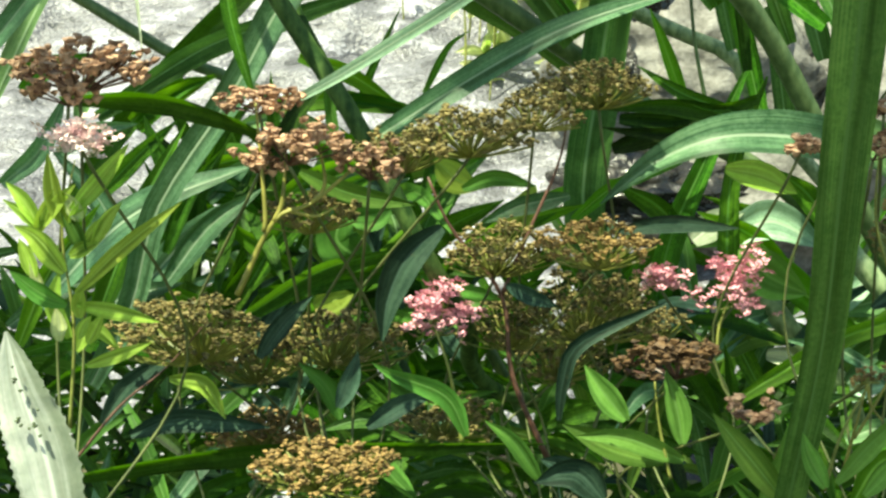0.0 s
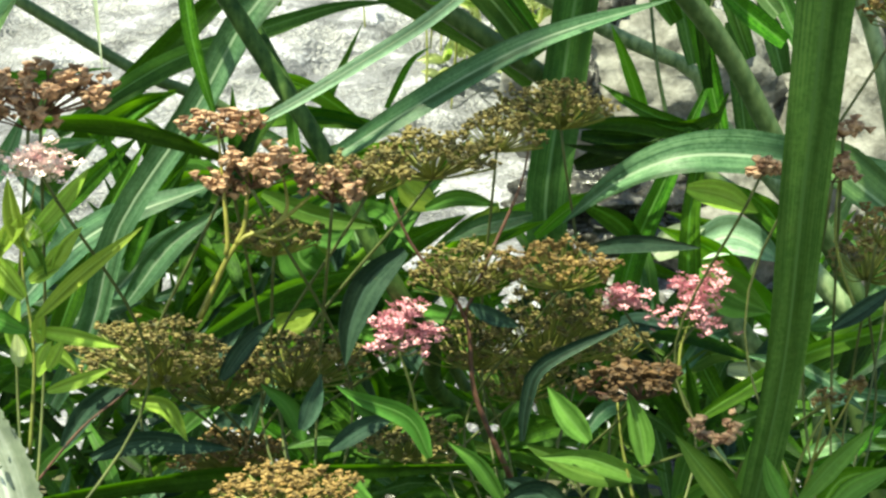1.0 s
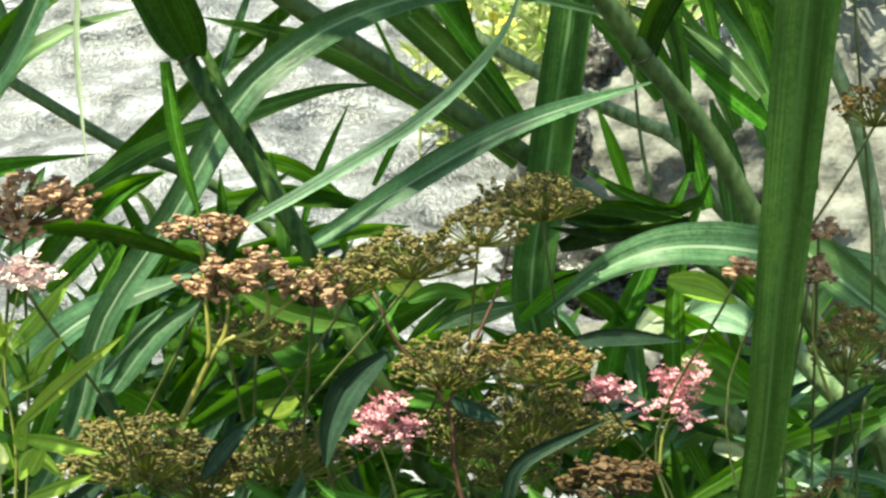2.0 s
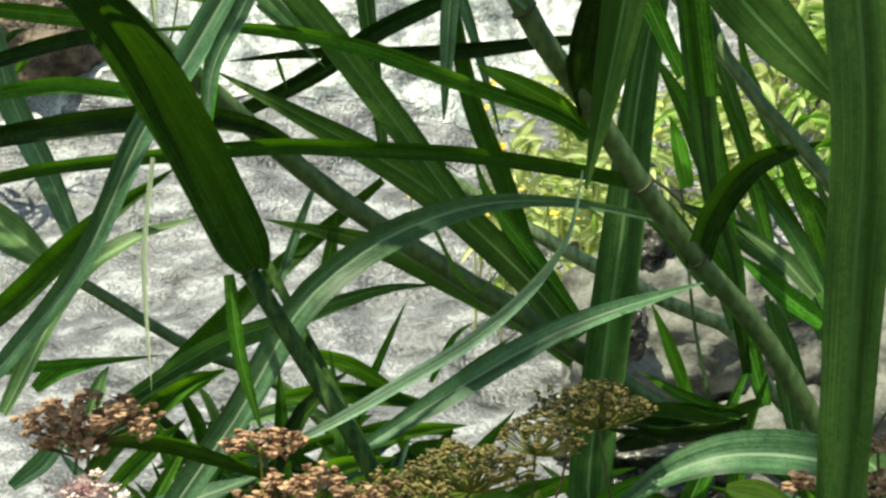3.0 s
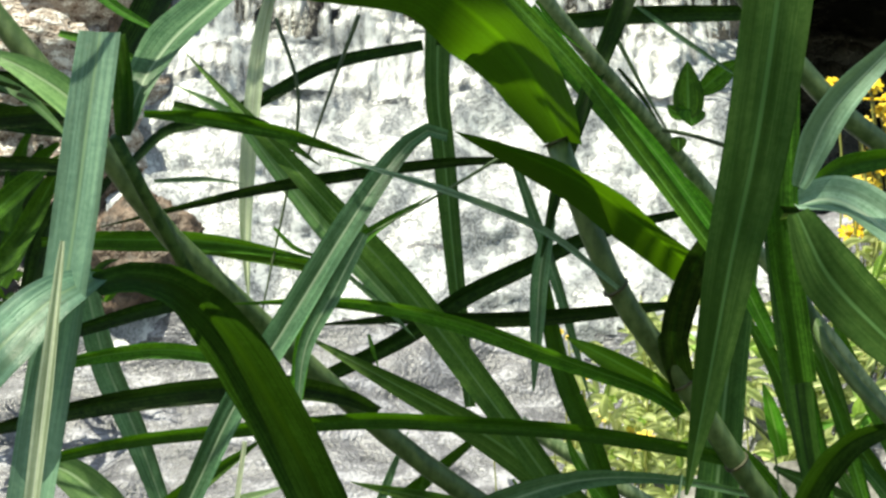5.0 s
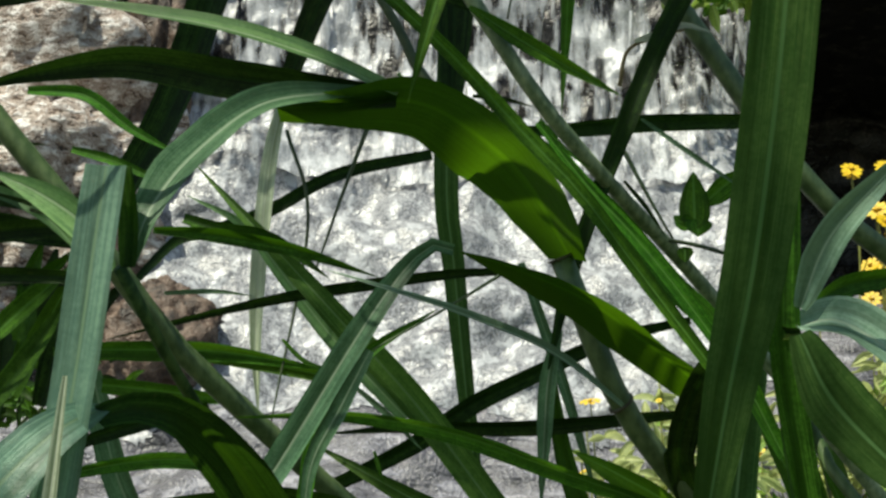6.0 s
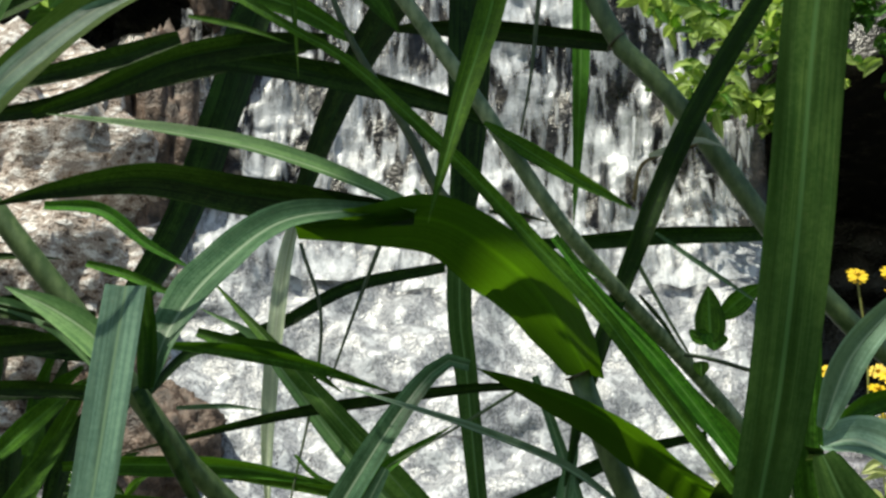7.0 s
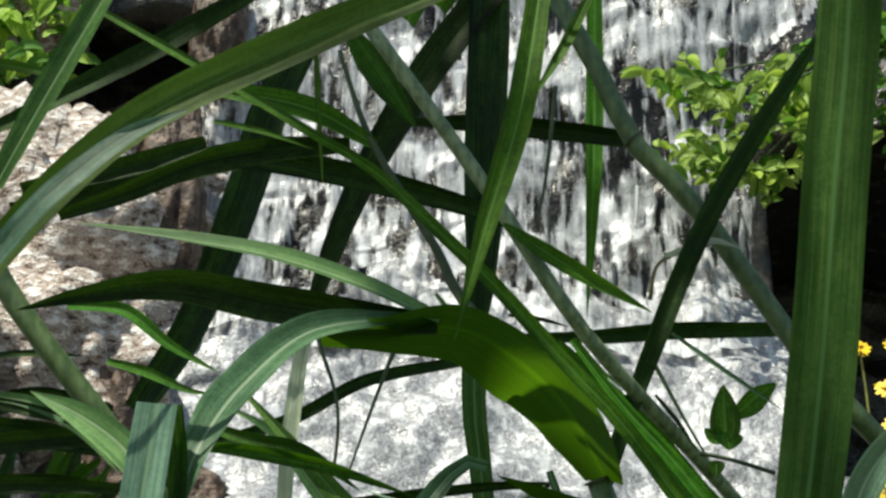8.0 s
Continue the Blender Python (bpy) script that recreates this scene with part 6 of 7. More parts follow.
blade(cane_d, 0.0033, [(0.083, 0.900, 1.491), (0.097, 0.900, 1.473), (0.109, 0.900, 1.454)], leaf_shaded, a=0.6)
blade(cane_d, 0.0036, [(0.095, 0.900, 1.532), (0.120, 0.900, 1.513), (0.145, 0.900, 1.495), (0.166, 0.900, 1.480)], leaf_sage, a=0.6)
blade(cane_f, 0.0042, [(-0.182, 0.750, 1.622), (-0.152, 0.750, 1.615), (-0.122, 0.750, 1.604)], leaf_mid, a=0.6)
blade(cane_f, 0.0036, [(-0.123, 0.740, 1.662), (-0.120, 0.740, 1.623), (-0.116, 0.740, 1.579)], leaf_mid, a=0.6)
blade(cane_c, 0.0048, [(-0.338, 0.850, 1.505), (-0.309, 0.850, 1.507), (-0.277, 0.850, 1.505)], leaf_shaded, a=0.6)
blade(cane_c, 0.0089, [(-0.335, 0.850, 1.480), (-0.306, 0.850, 1.475), (-0.276, 0.850, 1.459), (-0.249, 0.850, 1.432)], leaf_pale, a=0.6)
blade(cane_c, 0.0068, [(-0.262, 0.850, 1.502), (-0.237, 0.850, 1.495), (-0.211, 0.850, 1.484), (-0.193, 0.850, 1.481)], leaf_mid, a=0.6)
blade(cane_c, 0.0084, [(-0.274, 0.800, 1.525), (-0.240, 0.800, 1.522), (-0.211, 0.800, 1.501), (-0.180, 0.800, 1.484)], leaf_mid, a=0.6)
blade(cane_c, 0.0109, [(-0.202, 0.900, 1.468), (-0.176, 0.900, 1.460), (-0.143, 0.900, 1.453), (-0.106, 0.900, 1.428)], leaf_deep, a=0.6)
blade(cane_f, 0.0036, [(-0.213, 0.900, 1.419), (-0.180, 0.900, 1.420), (-0.155, 0.900, 1.417)], leaf_sage, a=0.6)
blade(cane_f, 0.0033, [(-0.136, 0.900, 1.389), (-0.121, 0.900, 1.375), (-0.099, 0.900, 1.368)], leaf_mid, a=0.6)
blade(cane_g, 0.0043, [(-0.088, 0.900, 1.358), (-0.067, 0.900, 1.340), (-0.045, 0.900, 1.318)], leaf_sage, a=0.6)
blade(cane_g, 0.0036, [(-0.019, 1.000, 1.293), (0.005, 1.000, 1.278), (0.044, 1.000, 1.254)], leaf_mid, a=0.6)
blade(cane_e, 0.0090, [(0.018, 1.020, 1.458), (0.032, 1.020, 1.416), (0.052, 1.020, 1.355), (0.073, 1.020, 1.278)], leaf_sage, a=0.6)
blade(cane_g, 0.0026, [(-0.067, 0.800, 1.315), (-0.064, 0.800, 1.305), (-0.061, 0.800, 1.296)], leaf_mid, a=0.6)
blade(cane_h, 0.0031, [(0.016, 0.950, 1.230), (0.046, 0.950, 1.177), (0.068, 0.950, 1.192)], leaf_bright, a=0.6)
blade(cane_g, 0.0076, [(-0.091, 1.050, 1.170), (-0.074, 1.050, 1.220), (-0.057, 1.050, 1.262)], leaf_sage, a=0.6)
blade(cane_g, 0.0110, [(-0.057, 1.050, 1.174), (-0.051, 1.050, 1.203), (-0.047, 1.050, 1.228)], leaf_mid, a=0.6)
blade(cane_g, 0.0121, [(-0.217, 1.000, 1.088), (-0.209, 1.000, 1.112), (-0.203, 1.000, 1.123)], leaf_pale, a=0.6)
blade(cane_g, 0.0169, [(-0.091, 1.050, 1.092), (-0.041, 1.050, 1.096), (0.021, 1.050, 1.085)], leaf_bright, a=0.6)
blade(cane_g, 0.0144, [(-0.186, 1.050, 1.076), (-0.157, 1.050, 1.104), (-0.128, 1.050, 1.113)], leaf_bright, a=0.6)
blade(cane_g, 0.0071, [(-0.034, 1.100, 1.062), (-0.021, 1.100, 1.106), (0.005, 1.100, 1.162)], leaf_mid, a=0.6)
blade(cane_h, 0.0062, [(0.022, 1.100, 1.097), (0.040, 1.100, 1.131), (0.057, 1.100, 1.144)], leaf_mid, a=0.6)
blade(cane_h, 0.0097, [(0.068, 1.000, 1.229), (0.088, 1.000, 1.189), (0.111, 1.000, 1.149)], leaf_mid, a=0.6)

# little climbing vine with heart-shaped leaves
vine = vine_stem([(0.104, 0.940, 1.461), (0.133, 0.940, 1.456), (0.166, 0.950, 1.448)])
heart_leaf(vine, (0.133, 0.940, 1.488), 0.021, -0.036, 0)
heart_leaf(vine, (0.135, 0.940, 1.467), 0.019, 0.011, 10)
heart_leaf(vine, (0.126, 0.940, 1.449), 0.011, 0.010, 0)
blade(vine, 0.0175, [(0.140, 0.945, 1.485), (0.155, 0.945, 1.498), (0.170, 0.945, 1.508)], leaf_mid, oval=True, twist=(-20, -20))
blade(vine, 0.0129, [(0.133, 0.940, 1.470), (0.125, 0.940, 1.471), (0.119, 0.940, 1.476)], leaf_mid, oval=True)

# flowering shrub: flat seed heads, pink flowers and narrow leaves
SHRUB = {}
SHRUB['a'] = shrub((-0.136, 0.720, 0), (-0.156, 0.660, 0.912))
SHRUB['b'] = shrub((-0.074, 0.780, 0), (-0.094, 0.720, 0.886))
SHRUB['c'] = shrub((-0.006, 0.760, 0), (-0.026, 0.700, 0.892))
SHRUB['d'] = shrub((0.102, 0.810, 0), (0.082, 0.750, 0.869))
SHRUB['e'] = shrub((0.176, 0.780, 0), (0.156, 0.720, 0.879))
SHRUB['f'] = shrub((0.260, 0.760, 0), (0.240, 0.700, 0.885))
seed_head(SHRUB['d'], (0.104, 0.785, 1.125), 0.034, 0.010, seed_olive)
seed_head(SHRUB['d'], (0.074, 0.750, 1.113), 0.023, 0.009, seed_olive)
seed_head(SHRUB['c'], (0.033, 0.690, 1.109), 0.033, 0.009, seed_olive)
seed_head(SHRUB['c'], (0.001, 0.670, 1.102), 0.025, 0.009, seed_olive)
seed_head(SHRUB['c'], (-0.014, 0.655, 1.097), 0.016, 0.007, seed_rust)
seed_head(SHRUB['d'], (0.055, 0.760, 1.039), 0.031, 0.012, seed_olive)
seed_head(SHRUB['d'], (0.101, 0.735, 1.046), 0.030, 0.011, seed_ochre)
seed_head(SHRUB['d'], (0.105, 0.780, 1.005), 0.039, 0.018, seed_olive)
seed_head(SHRUB['d'], (0.064, 0.800, 0.990), 0.028, 0.015, seed_olive)
seed_head(SHRUB['b'], (-0.107, 0.720, 1.008), 0.039, 0.015, seed_olive)
seed_head(SHRUB['b'], (-0.076, 0.740, 0.988), 0.029, 0.014, seed_olive)
seed_head(SHRUB['c'], (-0.030, 0.740, 0.998), 0.034, 0.014, seed_olive)
seed_head(SHRUB['c'], (-0.034, 0.640, 0.961), 0.033, 0.008, seed_ochre)
seed_head(SHRUB['d'], (0.024, 0.720, 0.959), 0.027, 0.010, seed_olive)
seed_head(SHRUB['b'], (-0.073, 0.760, 0.941), 0.031, 0.008, seed_ochre)
seed_head(SHRUB['f'], (0.262, 0.720, 1.053), 0.023, 0.015, seed_olive)
seed_head(SHRUB['f'], (0.240, 0.660, 1.076), 0.014, 0.009, seed_ochre)
seed_head(SHRUB['b'], (-0.042, 0.700, 1.069), 0.024, 0.009, seed_olive)
seed_head(SHRUB['a'], (-0.131, 0.620, 1.143), 0.029, 0.007, seed_rust)
seed_head(SHRUB['a'], (-0.141, 0.620, 1.132), 0.015, 0.005, seed_rust)
seed_head(SHRUB['c'], (-0.044, 0.645, 1.107), 0.023, 0.007, seed_rust)
seed_head(SHRUB['c'], (-0.062, 0.660, 1.125), 0.018, 0.004, seed_rust)
seed_head(SHRUB['b'], (-0.062, 0.660, 1.097), 0.010, 0.005, seed_rust)
seed_head(SHRUB['f'], (0.188, 0.670, 1.102), 0.007, 0.004, seed_rust)
seed_head(SHRUB['f'], (0.250, 0.700, 1.239), 0.014, 0.008, seed_brown)
seed_head(SHRUB['f'], (0.262, 0.700, 1.178), 0.021, 0.010, seed_ochre)
seed_head(SHRUB['f'], (0.223, 0.660, 1.121), 0.009, 0.004, seed_rust)
seed_head(SHRUB['f'], (0.217, 0.660, 1.101), 0.008, 0.006, seed_rust)
seed_head(SHRUB['e'], (0.129, 0.670, 1.000), 0.022, 0.007, seed_brown)
seed_head(SHRUB['e'], (0.161, 0.640, 0.985), 0.011, 0.008, seed_rust)
seed_head(SHRUB['f'], (0.212, 0.640, 0.998), 0.006, 0.004, seed_ochre)
seed_head(SHRUB['f'], (0.234, 0.660, 0.999), 0.004, 0.003, seed_ochre)
seed_head(SHRUB['c'], (0.022, 0.740, 1.008), 0.015, 0.012, petal_pink)
seed_head(SHRUB['e'], (0.175, 0.740, 1.023), 0.016, 0.014, petal_pink)
seed_head(SHRUB['e'], (0.139, 0.750, 1.024), 0.009, 0.006, petal_pink)
seed_head(SHRUB['a'], (-0.130, 0.600, 1.114), 0.008, 0.003, petal_pale)
seed_head(SHRUB['e'], (0.142, 0.800, 0.987), 0.021, 0.010, seed_olive)
seed_head(SHRUB['d'], (0.097, 0.830, 0.962), 0.029, 0.014, seed_olive)
blade(SHRUB['c'], 0.0170, [(0.019, 0.640, 1.069), (0.004, 0.640, 1.056), (-0.005, 0.640, 1.037), (-0.008, 0.640, 1.017)], shrub_dark, oval=True)
blade(SHRUB['c'], 0.0111, [(-0.030, 0.690, 0.972), (-0.024, 0.690, 0.986), (-0.020, 0.690, 1.000)], shrub_dark, oval=True)
blade(SHRUB['d'], 0.0115, [(-0.016, 0.680, 0.965), (-0.000, 0.680, 0.976), (0.018, 0.680, 0.982)], shrub_dark, oval=True)
blade(SHRUB['e'], 0.0090, [(0.079, 0.700, 0.961), (0.081, 0.700, 0.981), (0.090, 0.700, 1.001), (0.133, 0.700, 1.021)], shrub_dark, oval=True)
blade(SHRUB['d'], 0.0109, [(0.116, 0.750, 1.048), (0.143, 0.750, 1.052), (0.179, 0.750, 1.049)], shrub_dark, oval=True)
blade(SHRUB['c'], 0.0113, [(-0.069, 0.700, 0.995), (-0.057, 0.700, 1.012), (-0.042, 0.700, 1.026)], shrub_dark, oval=True)
blade(SHRUB['e'], 0.0138, [(0.106, 0.660, 0.973), (0.095, 0.660, 0.987), (0.086, 0.660, 1.000)], shrub_fresh, oval=True)
blade(SHRUB['e'], 0.0133, [(0.133, 0.660, 0.961), (0.130, 0.660, 0.978), (0.124, 0.660, 0.997)], shrub_fresh, oval=True)
blade(SHRUB['e'], 0.0147, [(0.174, 0.630, 0.943), (0.158, 0.630, 0.963), (0.140, 0.630, 0.985)], shrub_fresh, oval=True)
blade(SHRUB['e'], 0.0129, [(0.166, 0.640, 0.940), (0.176, 0.640, 0.959), (0.178, 0.640, 0.978)], shrub_fresh, oval=True)
blade(SHRUB['f'], 0.0297, [(0.199, 0.820, 1.027), (0.214, 0.820, 1.010), (0.238, 0.820, 0.998)], shrub_fresh, oval=True)
blade(SHRUB['f'], 0.0176, [(0.178, 0.780, 1.077), (0.198, 0.780, 1.073), (0.218, 0.780, 1.063)], shrub_lime, oval=True)
blade(SHRUB['e'], 0.0169, [(0.133, 0.700, 0.939), (0.104, 0.700, 0.949), (0.081, 0.700, 0.959)], shrub_fresh, oval=True)
blade(SHRUB['e'], 0.0126, [(0.138, 0.680, 0.946), (0.109, 0.680, 0.958), (0.085, 0.680, 0.959)], shrub_fresh, oval=True)
blade(SHRUB['d'], 0.0120, [(0.032, 0.680, 0.960), (0.022, 0.680, 0.980), (-0.003, 0.680, 0.991), (-0.013, 0.680, 0.997)], shrub_leaf, oval=True)
blade(SHRUB['d'], 0.0097, [(0.067, 0.670, 0.940), (0.054, 0.670, 0.960), (0.040, 0.670, 0.971)], shrub_leaf, oval=True)
blade(SHRUB['c'], 0.0116, [(-0.030, 0.720, 0.957), (-0.037, 0.720, 0.975), (-0.051, 0.720, 0.987)], shrub_leaf, oval=True)
blade(SHRUB['d'], 0.0101, [(0.056, 0.740, 1.022), (0.068, 0.740, 1.016), (0.083, 0.740, 1.010)], shrub_dark, oval=True)
# Sunlit sprigs: the sun on them is put in as lime leaf colour.
blade(SHRUB['a'], 0.0092, [(-0.141, 0.620, 1.074), (-0.145, 0.620, 1.086), (-0.147, 0.620, 1.105)], shrub_lime, oval=True)
blade(SHRUB['a'], 0.0092, [(-0.139, 0.620, 1.079), (-0.126, 0.620, 1.093), (-0.113, 0.620, 1.109)], shrub_lime, oval=True)
blade(SHRUB['a'], 0.0078, [(-0.138, 0.620, 1.045), (-0.118, 0.620, 1.064), (-0.092, 0.620, 1.084)], shrub_lime, oval=True)
blade(SHRUB['a'], 0.0113, [(-0.140, 0.610, 1.056), (-0.151, 0.610, 1.071), (-0.160, 0.610, 1.076)], shrub_lime, oval=True)
blade(SHRUB['a'], 0.0082, [(-0.138, 0.620, 1.040), (-0.122, 0.620, 1.037), (-0.103, 0.620, 1.032)], shrub_lime, oval=True)
blade(SHRUB['a'], 0.0069, [(-0.135, 0.620, 1.013), (-0.123, 0.620, 1.017), (-0.107, 0.620, 1.023)], shrub_lime, oval=True)
blade(SHRUB['a'], 0.0099, [(-0.140, 0.610, 1.042), (-0.150, 0.610, 1.047), (-0.163, 0.610, 1.057)], shrub_leaf, oval=True)
blade(SHRUB['a'], 0.0092, [(-0.144, 0.630, 1.023), (-0.150, 0.630, 1.038), (-0.147, 0.630, 1.053)], shrub_lime, oval=True)
blade(SHRUB['a'], 0.0082, [(-0.146, 0.650, 1.012), (-0.138, 0.650, 1.023), (-0.126, 0.650, 1.012)], shrub_lime, oval=True)
blade(SHRUB['f'], 0.0110, [(0.194, 0.620, 0.955), (0.209, 0.620, 0.973), (0.228, 0.620, 0.991)], shrub_fresh, oval=True)
blade(SHRUB['f'], 0.0097, [(0.183, 0.600, 0.960), (0.175, 0.600, 0.975), (0.172, 0.600, 0.985)], shrub_fresh, oval=True)
blade(SHRUB['f'], 0.0125, [(0.207, 0.620, 0.949), (0.219, 0.620, 0.962), (0.240, 0.620, 0.972)], shrub_fresh, oval=True)
blade(SHRUB['f'], 0.0101, [(0.220, 0.660, 1.026), (0.235, 0.660, 1.036), (0.251, 0.660, 1.047)], shrub_dark, oval=True)
blade(SHRUB['b'], 0.0127, [(-0.151, 0.720, 0.956), (-0.136, 0.720, 0.977), (-0.110, 0.720, 0.994)], shrub_dark, oval=True)
blade(SHRUB['b'], 0.0147, [(-0.139, 0.730, 0.947), (-0.113, 0.730, 0.955), (-0.067, 0.730, 0.950)], shrub_dark, oval=True)
blade(SHRUB['b'], 0.0101, [(-0.113, 0.700, 0.985), (-0.096, 0.700, 0.982), (-0.086, 0.700, 0.964)], shrub_lime, oval=True)
blade(SHRUB['d'], 0.0169, [(0.099, 0.700, 0.925), (0.082, 0.700, 0.937), (0.070, 0.700, 0.941)], shrub_dark, oval=True)
blade(SHRUB['d'], 0.0186, [(0.096, 0.660, 0.934), (0.082, 0.660, 0.948), (0.063, 0.660, 0.943)], shrub_dark, oval=True)
blade(SHRUB['c'], 0.0144, [(-0.009, 0.780, 0.977), (0.003, 0.780, 0.957), (0.034, 0.780, 0.947)], shrub_leaf, oval=True)
blade(SHRUB['d'], 0.0097, [(0.023, 0.800, 1.010), (0.042, 0.800, 1.006), (0.061, 0.800, 1.001)], shrub_leaf, oval=True)
blade(SHRUB['c'], 0.0124, [(-0.047, 0.700, 1.087), (-0.023, 0.700, 1.076), (0.009, 0.700, 1.070)], shrub_leaf, oval=True)
blade(SHRUB['d'], 0.0107, [(0.035, 0.780, 1.067), (0.053, 0.780, 1.073), (0.075, 0.780, 1.068)], shrub_leaf, oval=True)
blade(SHRUB['d'], 0.0129, [(0.096, 0.800, 1.060), (0.067, 0.800, 1.054), (0.048, 0.800, 1.045)], leaf_sage, oval=True)
blade(SHRUB['d'], 0.0217, [(0.026, 0.900, 1.068), (0.037, 0.900, 1.057), (0.051, 0.900, 1.050)], shrub_lime, oval=True)
blade(SHRUB['d'], 0.0217, [(0.069, 0.900, 1.025), (0.080, 0.900, 1.039), (0.087, 0.900, 1.053)], shrub_lime, oval=True)
blade(SHRUB['c'], 0.0217, [(-0.053, 0.900, 0.976), (-0.038, 0.900, 0.981), (-0.028, 0.900, 0.984)], shrub_lime, oval=True)
blade(SHRUB['c'], 0.0222, [(-0.031, 0.920, 1.030), (-0.013, 0.920, 1.032), (-0.002, 0.920, 1.041)], shrub_leaf, oval=True)
blade(SHRUB['c'], 0.0344, [(-0.018, 0.950, 0.995), (-0.040, 0.950, 1.010), (-0.032, 0.950, 1.033)], shrub_leaf, oval=True)
stalk(SHRUB['c'], 0.0016, [(-0.074, 0.660, 1.035), (-0.056, 0.655, 1.070), (-0.039, 0.655, 1.078), (-0.016, 0.655, 1.097)], stem_yellow)
stalk(SHRUB['c'], 0.0013, [(-0.056, 0.655, 1.070), (-0.052, 0.655, 1.080), (-0.050, 0.655, 1.104)], stem_yellow)
stalk(SHRUB['c'], 0.0012, [(-0.061, 0.655, 1.065), (-0.060, 0.655, 1.075), (-0.063, 0.655, 1.123)], stem_yellow)
stalk(SHRUB['c'], 0.0011, [(-0.039, 0.655, 1.078), (-0.033, 0.655, 1.087), (-0.036, 0.655, 1.108)], stem_yellow)
stalk(SHRUB['c'], 0.0011, [(-0.050, 0.655, 1.075), (-0.037, 0.655, 1.072), (-0.027, 0.655, 1.077)], stem_yellow)
stalk(SHRUB['f'], 0.0010, [(0.203, 0.640, 0.950), (0.209, 0.640, 0.977), (0.213, 0.640, 0.996)], stem_yellow)
stalk(SHRUB['f'], 0.0009, [(0.208, 0.640, 0.969), (0.217, 0.640, 0.985), (0.226, 0.640, 1.004)], stem_yellow)
stalk(SHRUB['f'], 0.0009, [(0.213, 0.640, 0.996), (0.215, 0.640, 0.985), (0.221, 0.640, 0.977)], stem_yellow)
blade(cane_h, 0.0229, [(0.308, 0.950, 0.907), (0.330, 0.950, 0.927), (0.369, 0.950, 0.938)], leaf_sage, a=0.4)
blade(cane_h, 0.0201, [(0.314, 1.000, 0.948), (0.346, 1.000, 0.956), (0.386, 1.000, 0.984)], leaf_pale, a=0.4)
blade(cane_h, 0.0129, [(0.256, 0.800, 0.906), (0.279, 0.800, 0.916), (0.311, 0.800, 0.946)], leaf_mid, a=0.4)
blade(cane_h, 0.0145, [(0.304, 1.000, 0.981), (0.327, 1.000, 1.005), (0.358, 1.000, 1.054)], leaf_pale, a=0.4)
blade(cane_h, 0.0141, [(0.230, 0.700, 0.916), (0.243, 0.700, 0.937), (0.266, 0.700, 0.942)], leaf_bright, a=0.4)
# More small sprig leaves, lime and near white for the sun on them.
blade(SHRUB['a'], 0.0063, [(-0.150, 0.620, 1.074), (-0.143, 0.620, 1.085), (-0.136, 0.620, 1.092)], shrub_lime, oval=True, twist=(27, -3))
blade(SHRUB['a'], 0.0081, [(-0.135, 0.620, 1.076), (-0.138, 0.620, 1.084), (-0.142, 0.620, 1.089)], weed_pale, oval=True, twist=(21, -31))
blade(SHRUB['a'], 0.0063, [(-0.154, 0.620, 1.070), (-0.149, 0.620, 1.082), (-0.145, 0.620, 1.090)], shrub_lime, oval=True, twist=(-27, -16))
blade(SHRUB['a'], 0.0068, [(-0.134, 0.620, 1.023), (-0.130, 0.620, 1.030), (-0.127, 0.620, 1.036)], shrub_lime, oval=True, twist=(11, 13))
blade(SHRUB['a'], 0.0073, [(-0.140, 0.620, 1.061), (-0.133, 0.620, 1.065), (-0.127, 0.620, 1.067)], shrub_lime, oval=True, twist=(14, -11))
blade(SHRUB['a'], 0.0060, [(-0.138, 0.620, 1.025), (-0.135, 0.620, 1.031), (-0.132, 0.620, 1.035)], shrub_lime, oval=True, twist=(22, 12))
blade(SHRUB['a'], 0.0048, [(-0.153, 0.620, 1.073), (-0.160, 0.620, 1.081), (-0.167, 0.620, 1.086)], shrub_lime, oval=True, twist=(-11, -6))
blade(SHRUB['a'], 0.0052, [(-0.153, 0.620, 1.045), (-0.155, 0.620, 1.053), (-0.157, 0.620, 1.059)], weed_pale, oval=True, twist=(19, 7))
blade(SHRUB['a'], 0.0069, [(-0.130, 0.620, 1.066), (-0.123, 0.620, 1.077), (-0.117, 0.620, 1.084)], shrub_lime, oval=True, twist=(-20, 29))
blade(SHRUB['a'], 0.0080, [(-0.146, 0.620, 1.024), (-0.146, 0.620, 1.033), (-0.147, 0.620, 1.039)], weed_pale, oval=True, twist=(14, -10))
blade(SHRUB['a'], 0.0086, [(-0.133, 0.620, 1.063), (-0.138, 0.620, 1.074), (-0.143, 0.620, 1.081)], shrub_leaf, oval=True, twist=(-30, 18))
blade(SHRUB['a'], 0.0065, [(-0.139, 0.620, 1.075), (-0.135, 0.620, 1.081), (-0.132, 0.620, 1.086)], shrub_lime, oval=True, twist=(-14, -37))
blade(SHRUB['a'], 0.0050, [(-0.133, 0.620, 1.067), (-0.129, 0.620, 1.073), (-0.125, 0.620, 1.078)], shrub_lime, oval=True, twist=(10, -23))
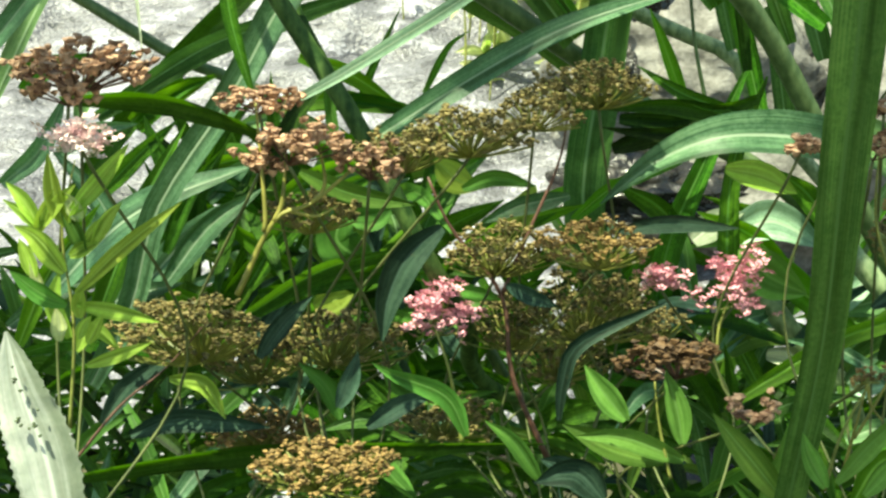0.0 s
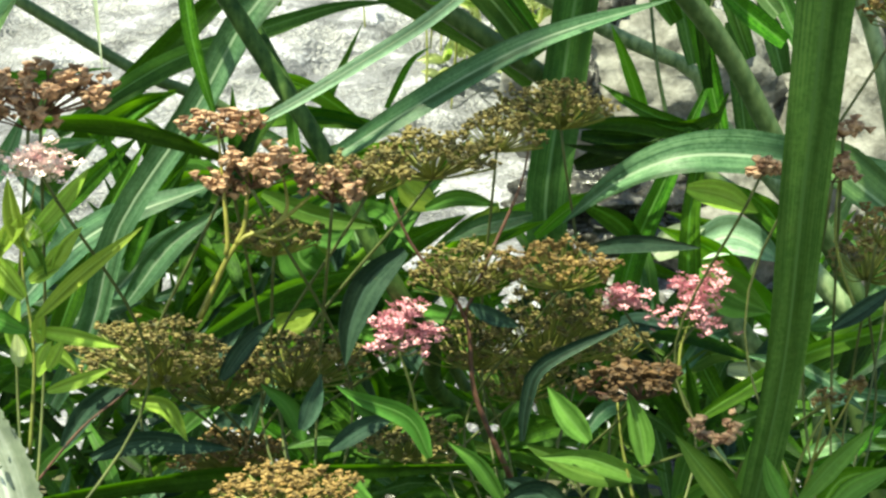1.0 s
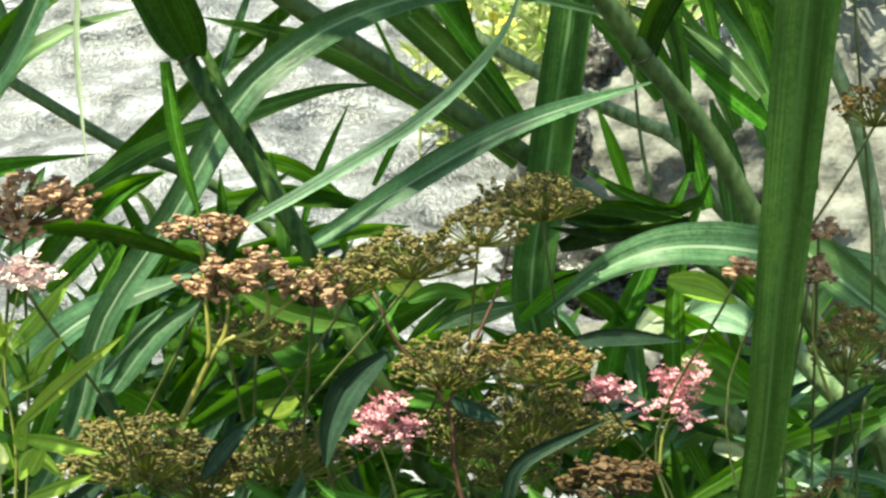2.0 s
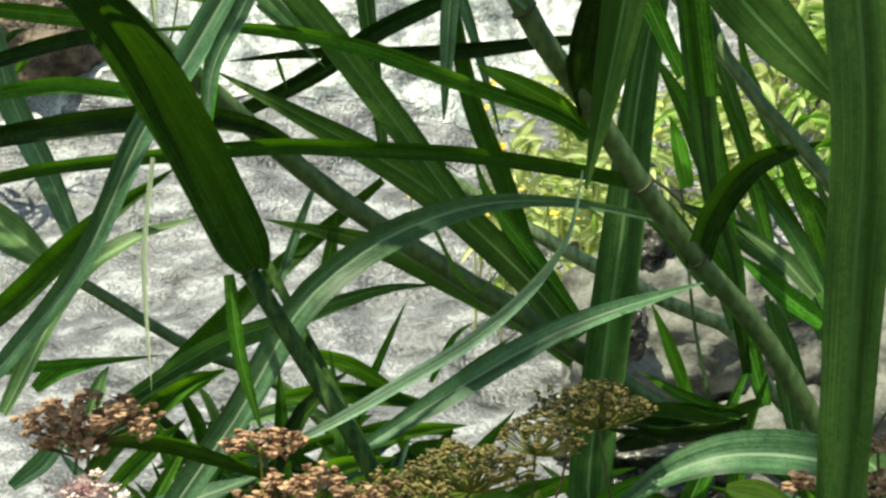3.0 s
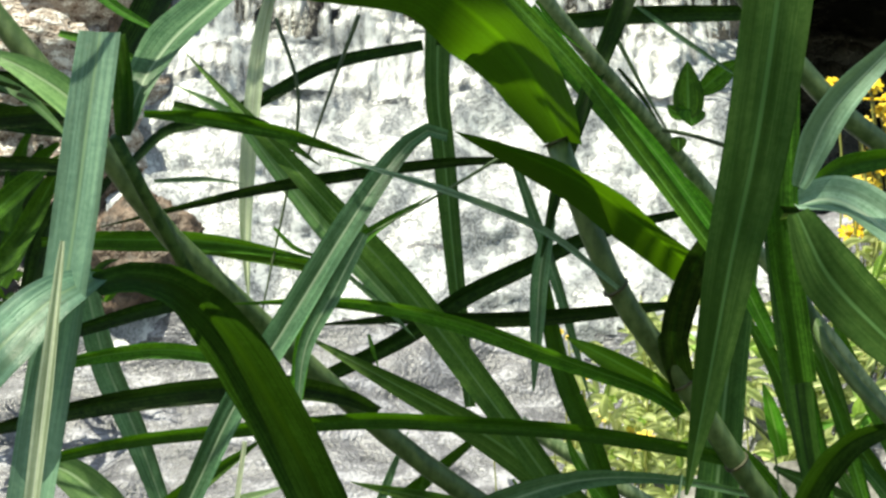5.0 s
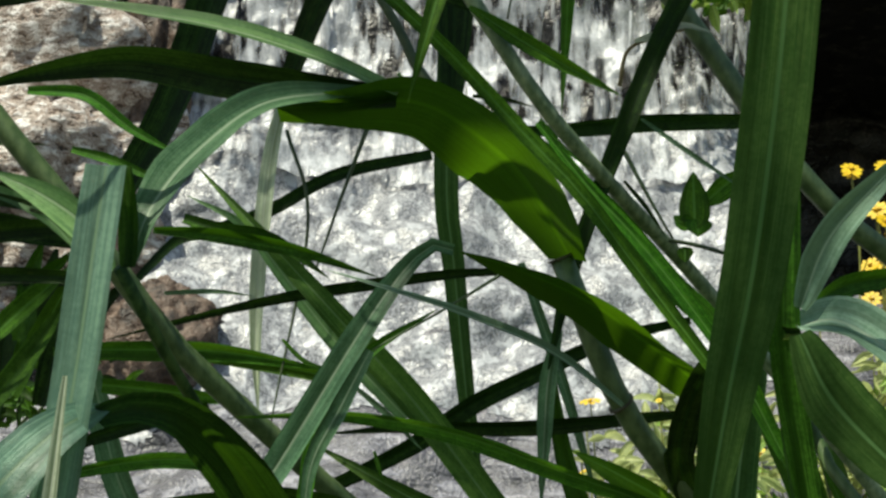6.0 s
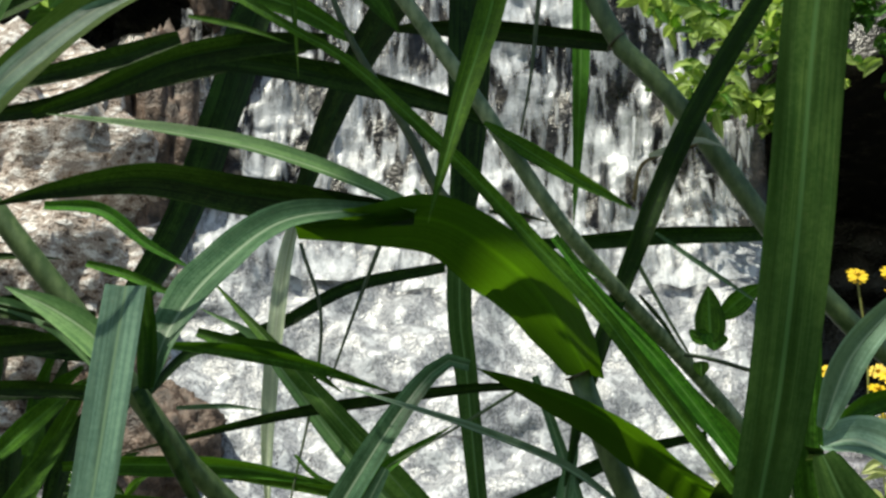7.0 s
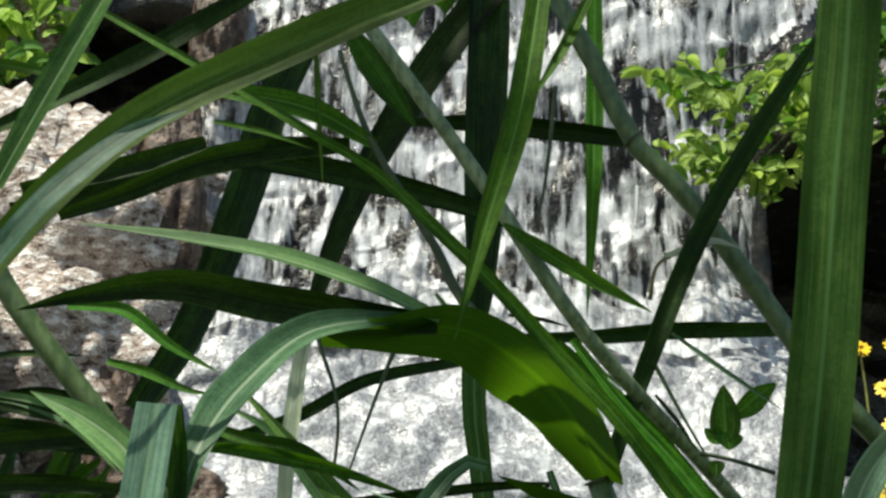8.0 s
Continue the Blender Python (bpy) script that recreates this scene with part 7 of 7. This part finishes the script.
blade(SHRUB['a'], 0.0076, [(-0.152, 0.620, 1.074), (-0.158, 0.620, 1.085), (-0.165, 0.620, 1.093)], shrub_lime, oval=True, twist=(-2, 28))
blade(SHRUB['a'], 0.0082, [(-0.137, 0.620, 1.034), (-0.136, 0.620, 1.043), (-0.135, 0.620, 1.048)], shrub_lime, oval=True, twist=(16, 27))
blade(SHRUB['a'], 0.0079, [(-0.155, 0.620, 1.052), (-0.158, 0.620, 1.062), (-0.161, 0.620, 1.069)], shrub_lime, oval=True, twist=(1, 0))
silver_leaf([(-0.119, 0.500, 0.981), (-0.124, 0.500, 1.012), (-0.131, 0.500, 1.036), (-0.135, 0.500, 1.057)], 0.0235)
stalk(SHRUB['a'], 0.0009, [(-0.146, 0.630, 0.982), (-0.142, 0.630, 1.028), (-0.145, 0.630, 1.070), (-0.138, 0.630, 1.101)], stem_olive)
stalk(SHRUB['c'], 0.0013, [(0.031, 0.700, 0.950), (0.025, 0.700, 0.985), (0.018, 0.700, 1.008)], stem_olive)
stalk(SHRUB['d'], 0.0018, [(0.081, 0.760, 0.920), (0.061, 0.760, 0.968), (0.055, 0.760, 1.012), (0.028, 0.760, 1.049), (0.016, 0.760, 1.076)], stem_red)
stalk(SHRUB['d'], 0.0012, [(0.055, 0.760, 1.012), (0.070, 0.760, 1.048), (0.085, 0.760, 1.084), (0.090, 0.760, 1.114)], stem_red)
stalk(SHRUB['b'], 0.0008, [(-0.164, 0.700, 0.940), (-0.138, 0.700, 0.971), (-0.115, 0.700, 0.990), (-0.093, 0.700, 1.014)], stem_red)
stalk(SHRUB['e'], 0.0010, [(0.167, 0.740, 0.984), (0.168, 0.740, 0.999), (0.173, 0.740, 1.014)], stem_olive)
stalk(SHRUB['e'], 0.0010, [(0.132, 0.680, 0.937), (0.126, 0.680, 0.963), (0.123, 0.680, 0.986)], stem_olive)
stalk(SHRUB['f'], 0.0010, [(0.192, 0.630, 0.948), (0.199, 0.630, 0.975), (0.211, 0.630, 0.999)], stem_olive)
stalk(SHRUB['f'], 0.0010, [(0.240, 0.680, 1.026), (0.227, 0.680, 1.065), (0.228, 0.680, 1.111)], stem_olive)
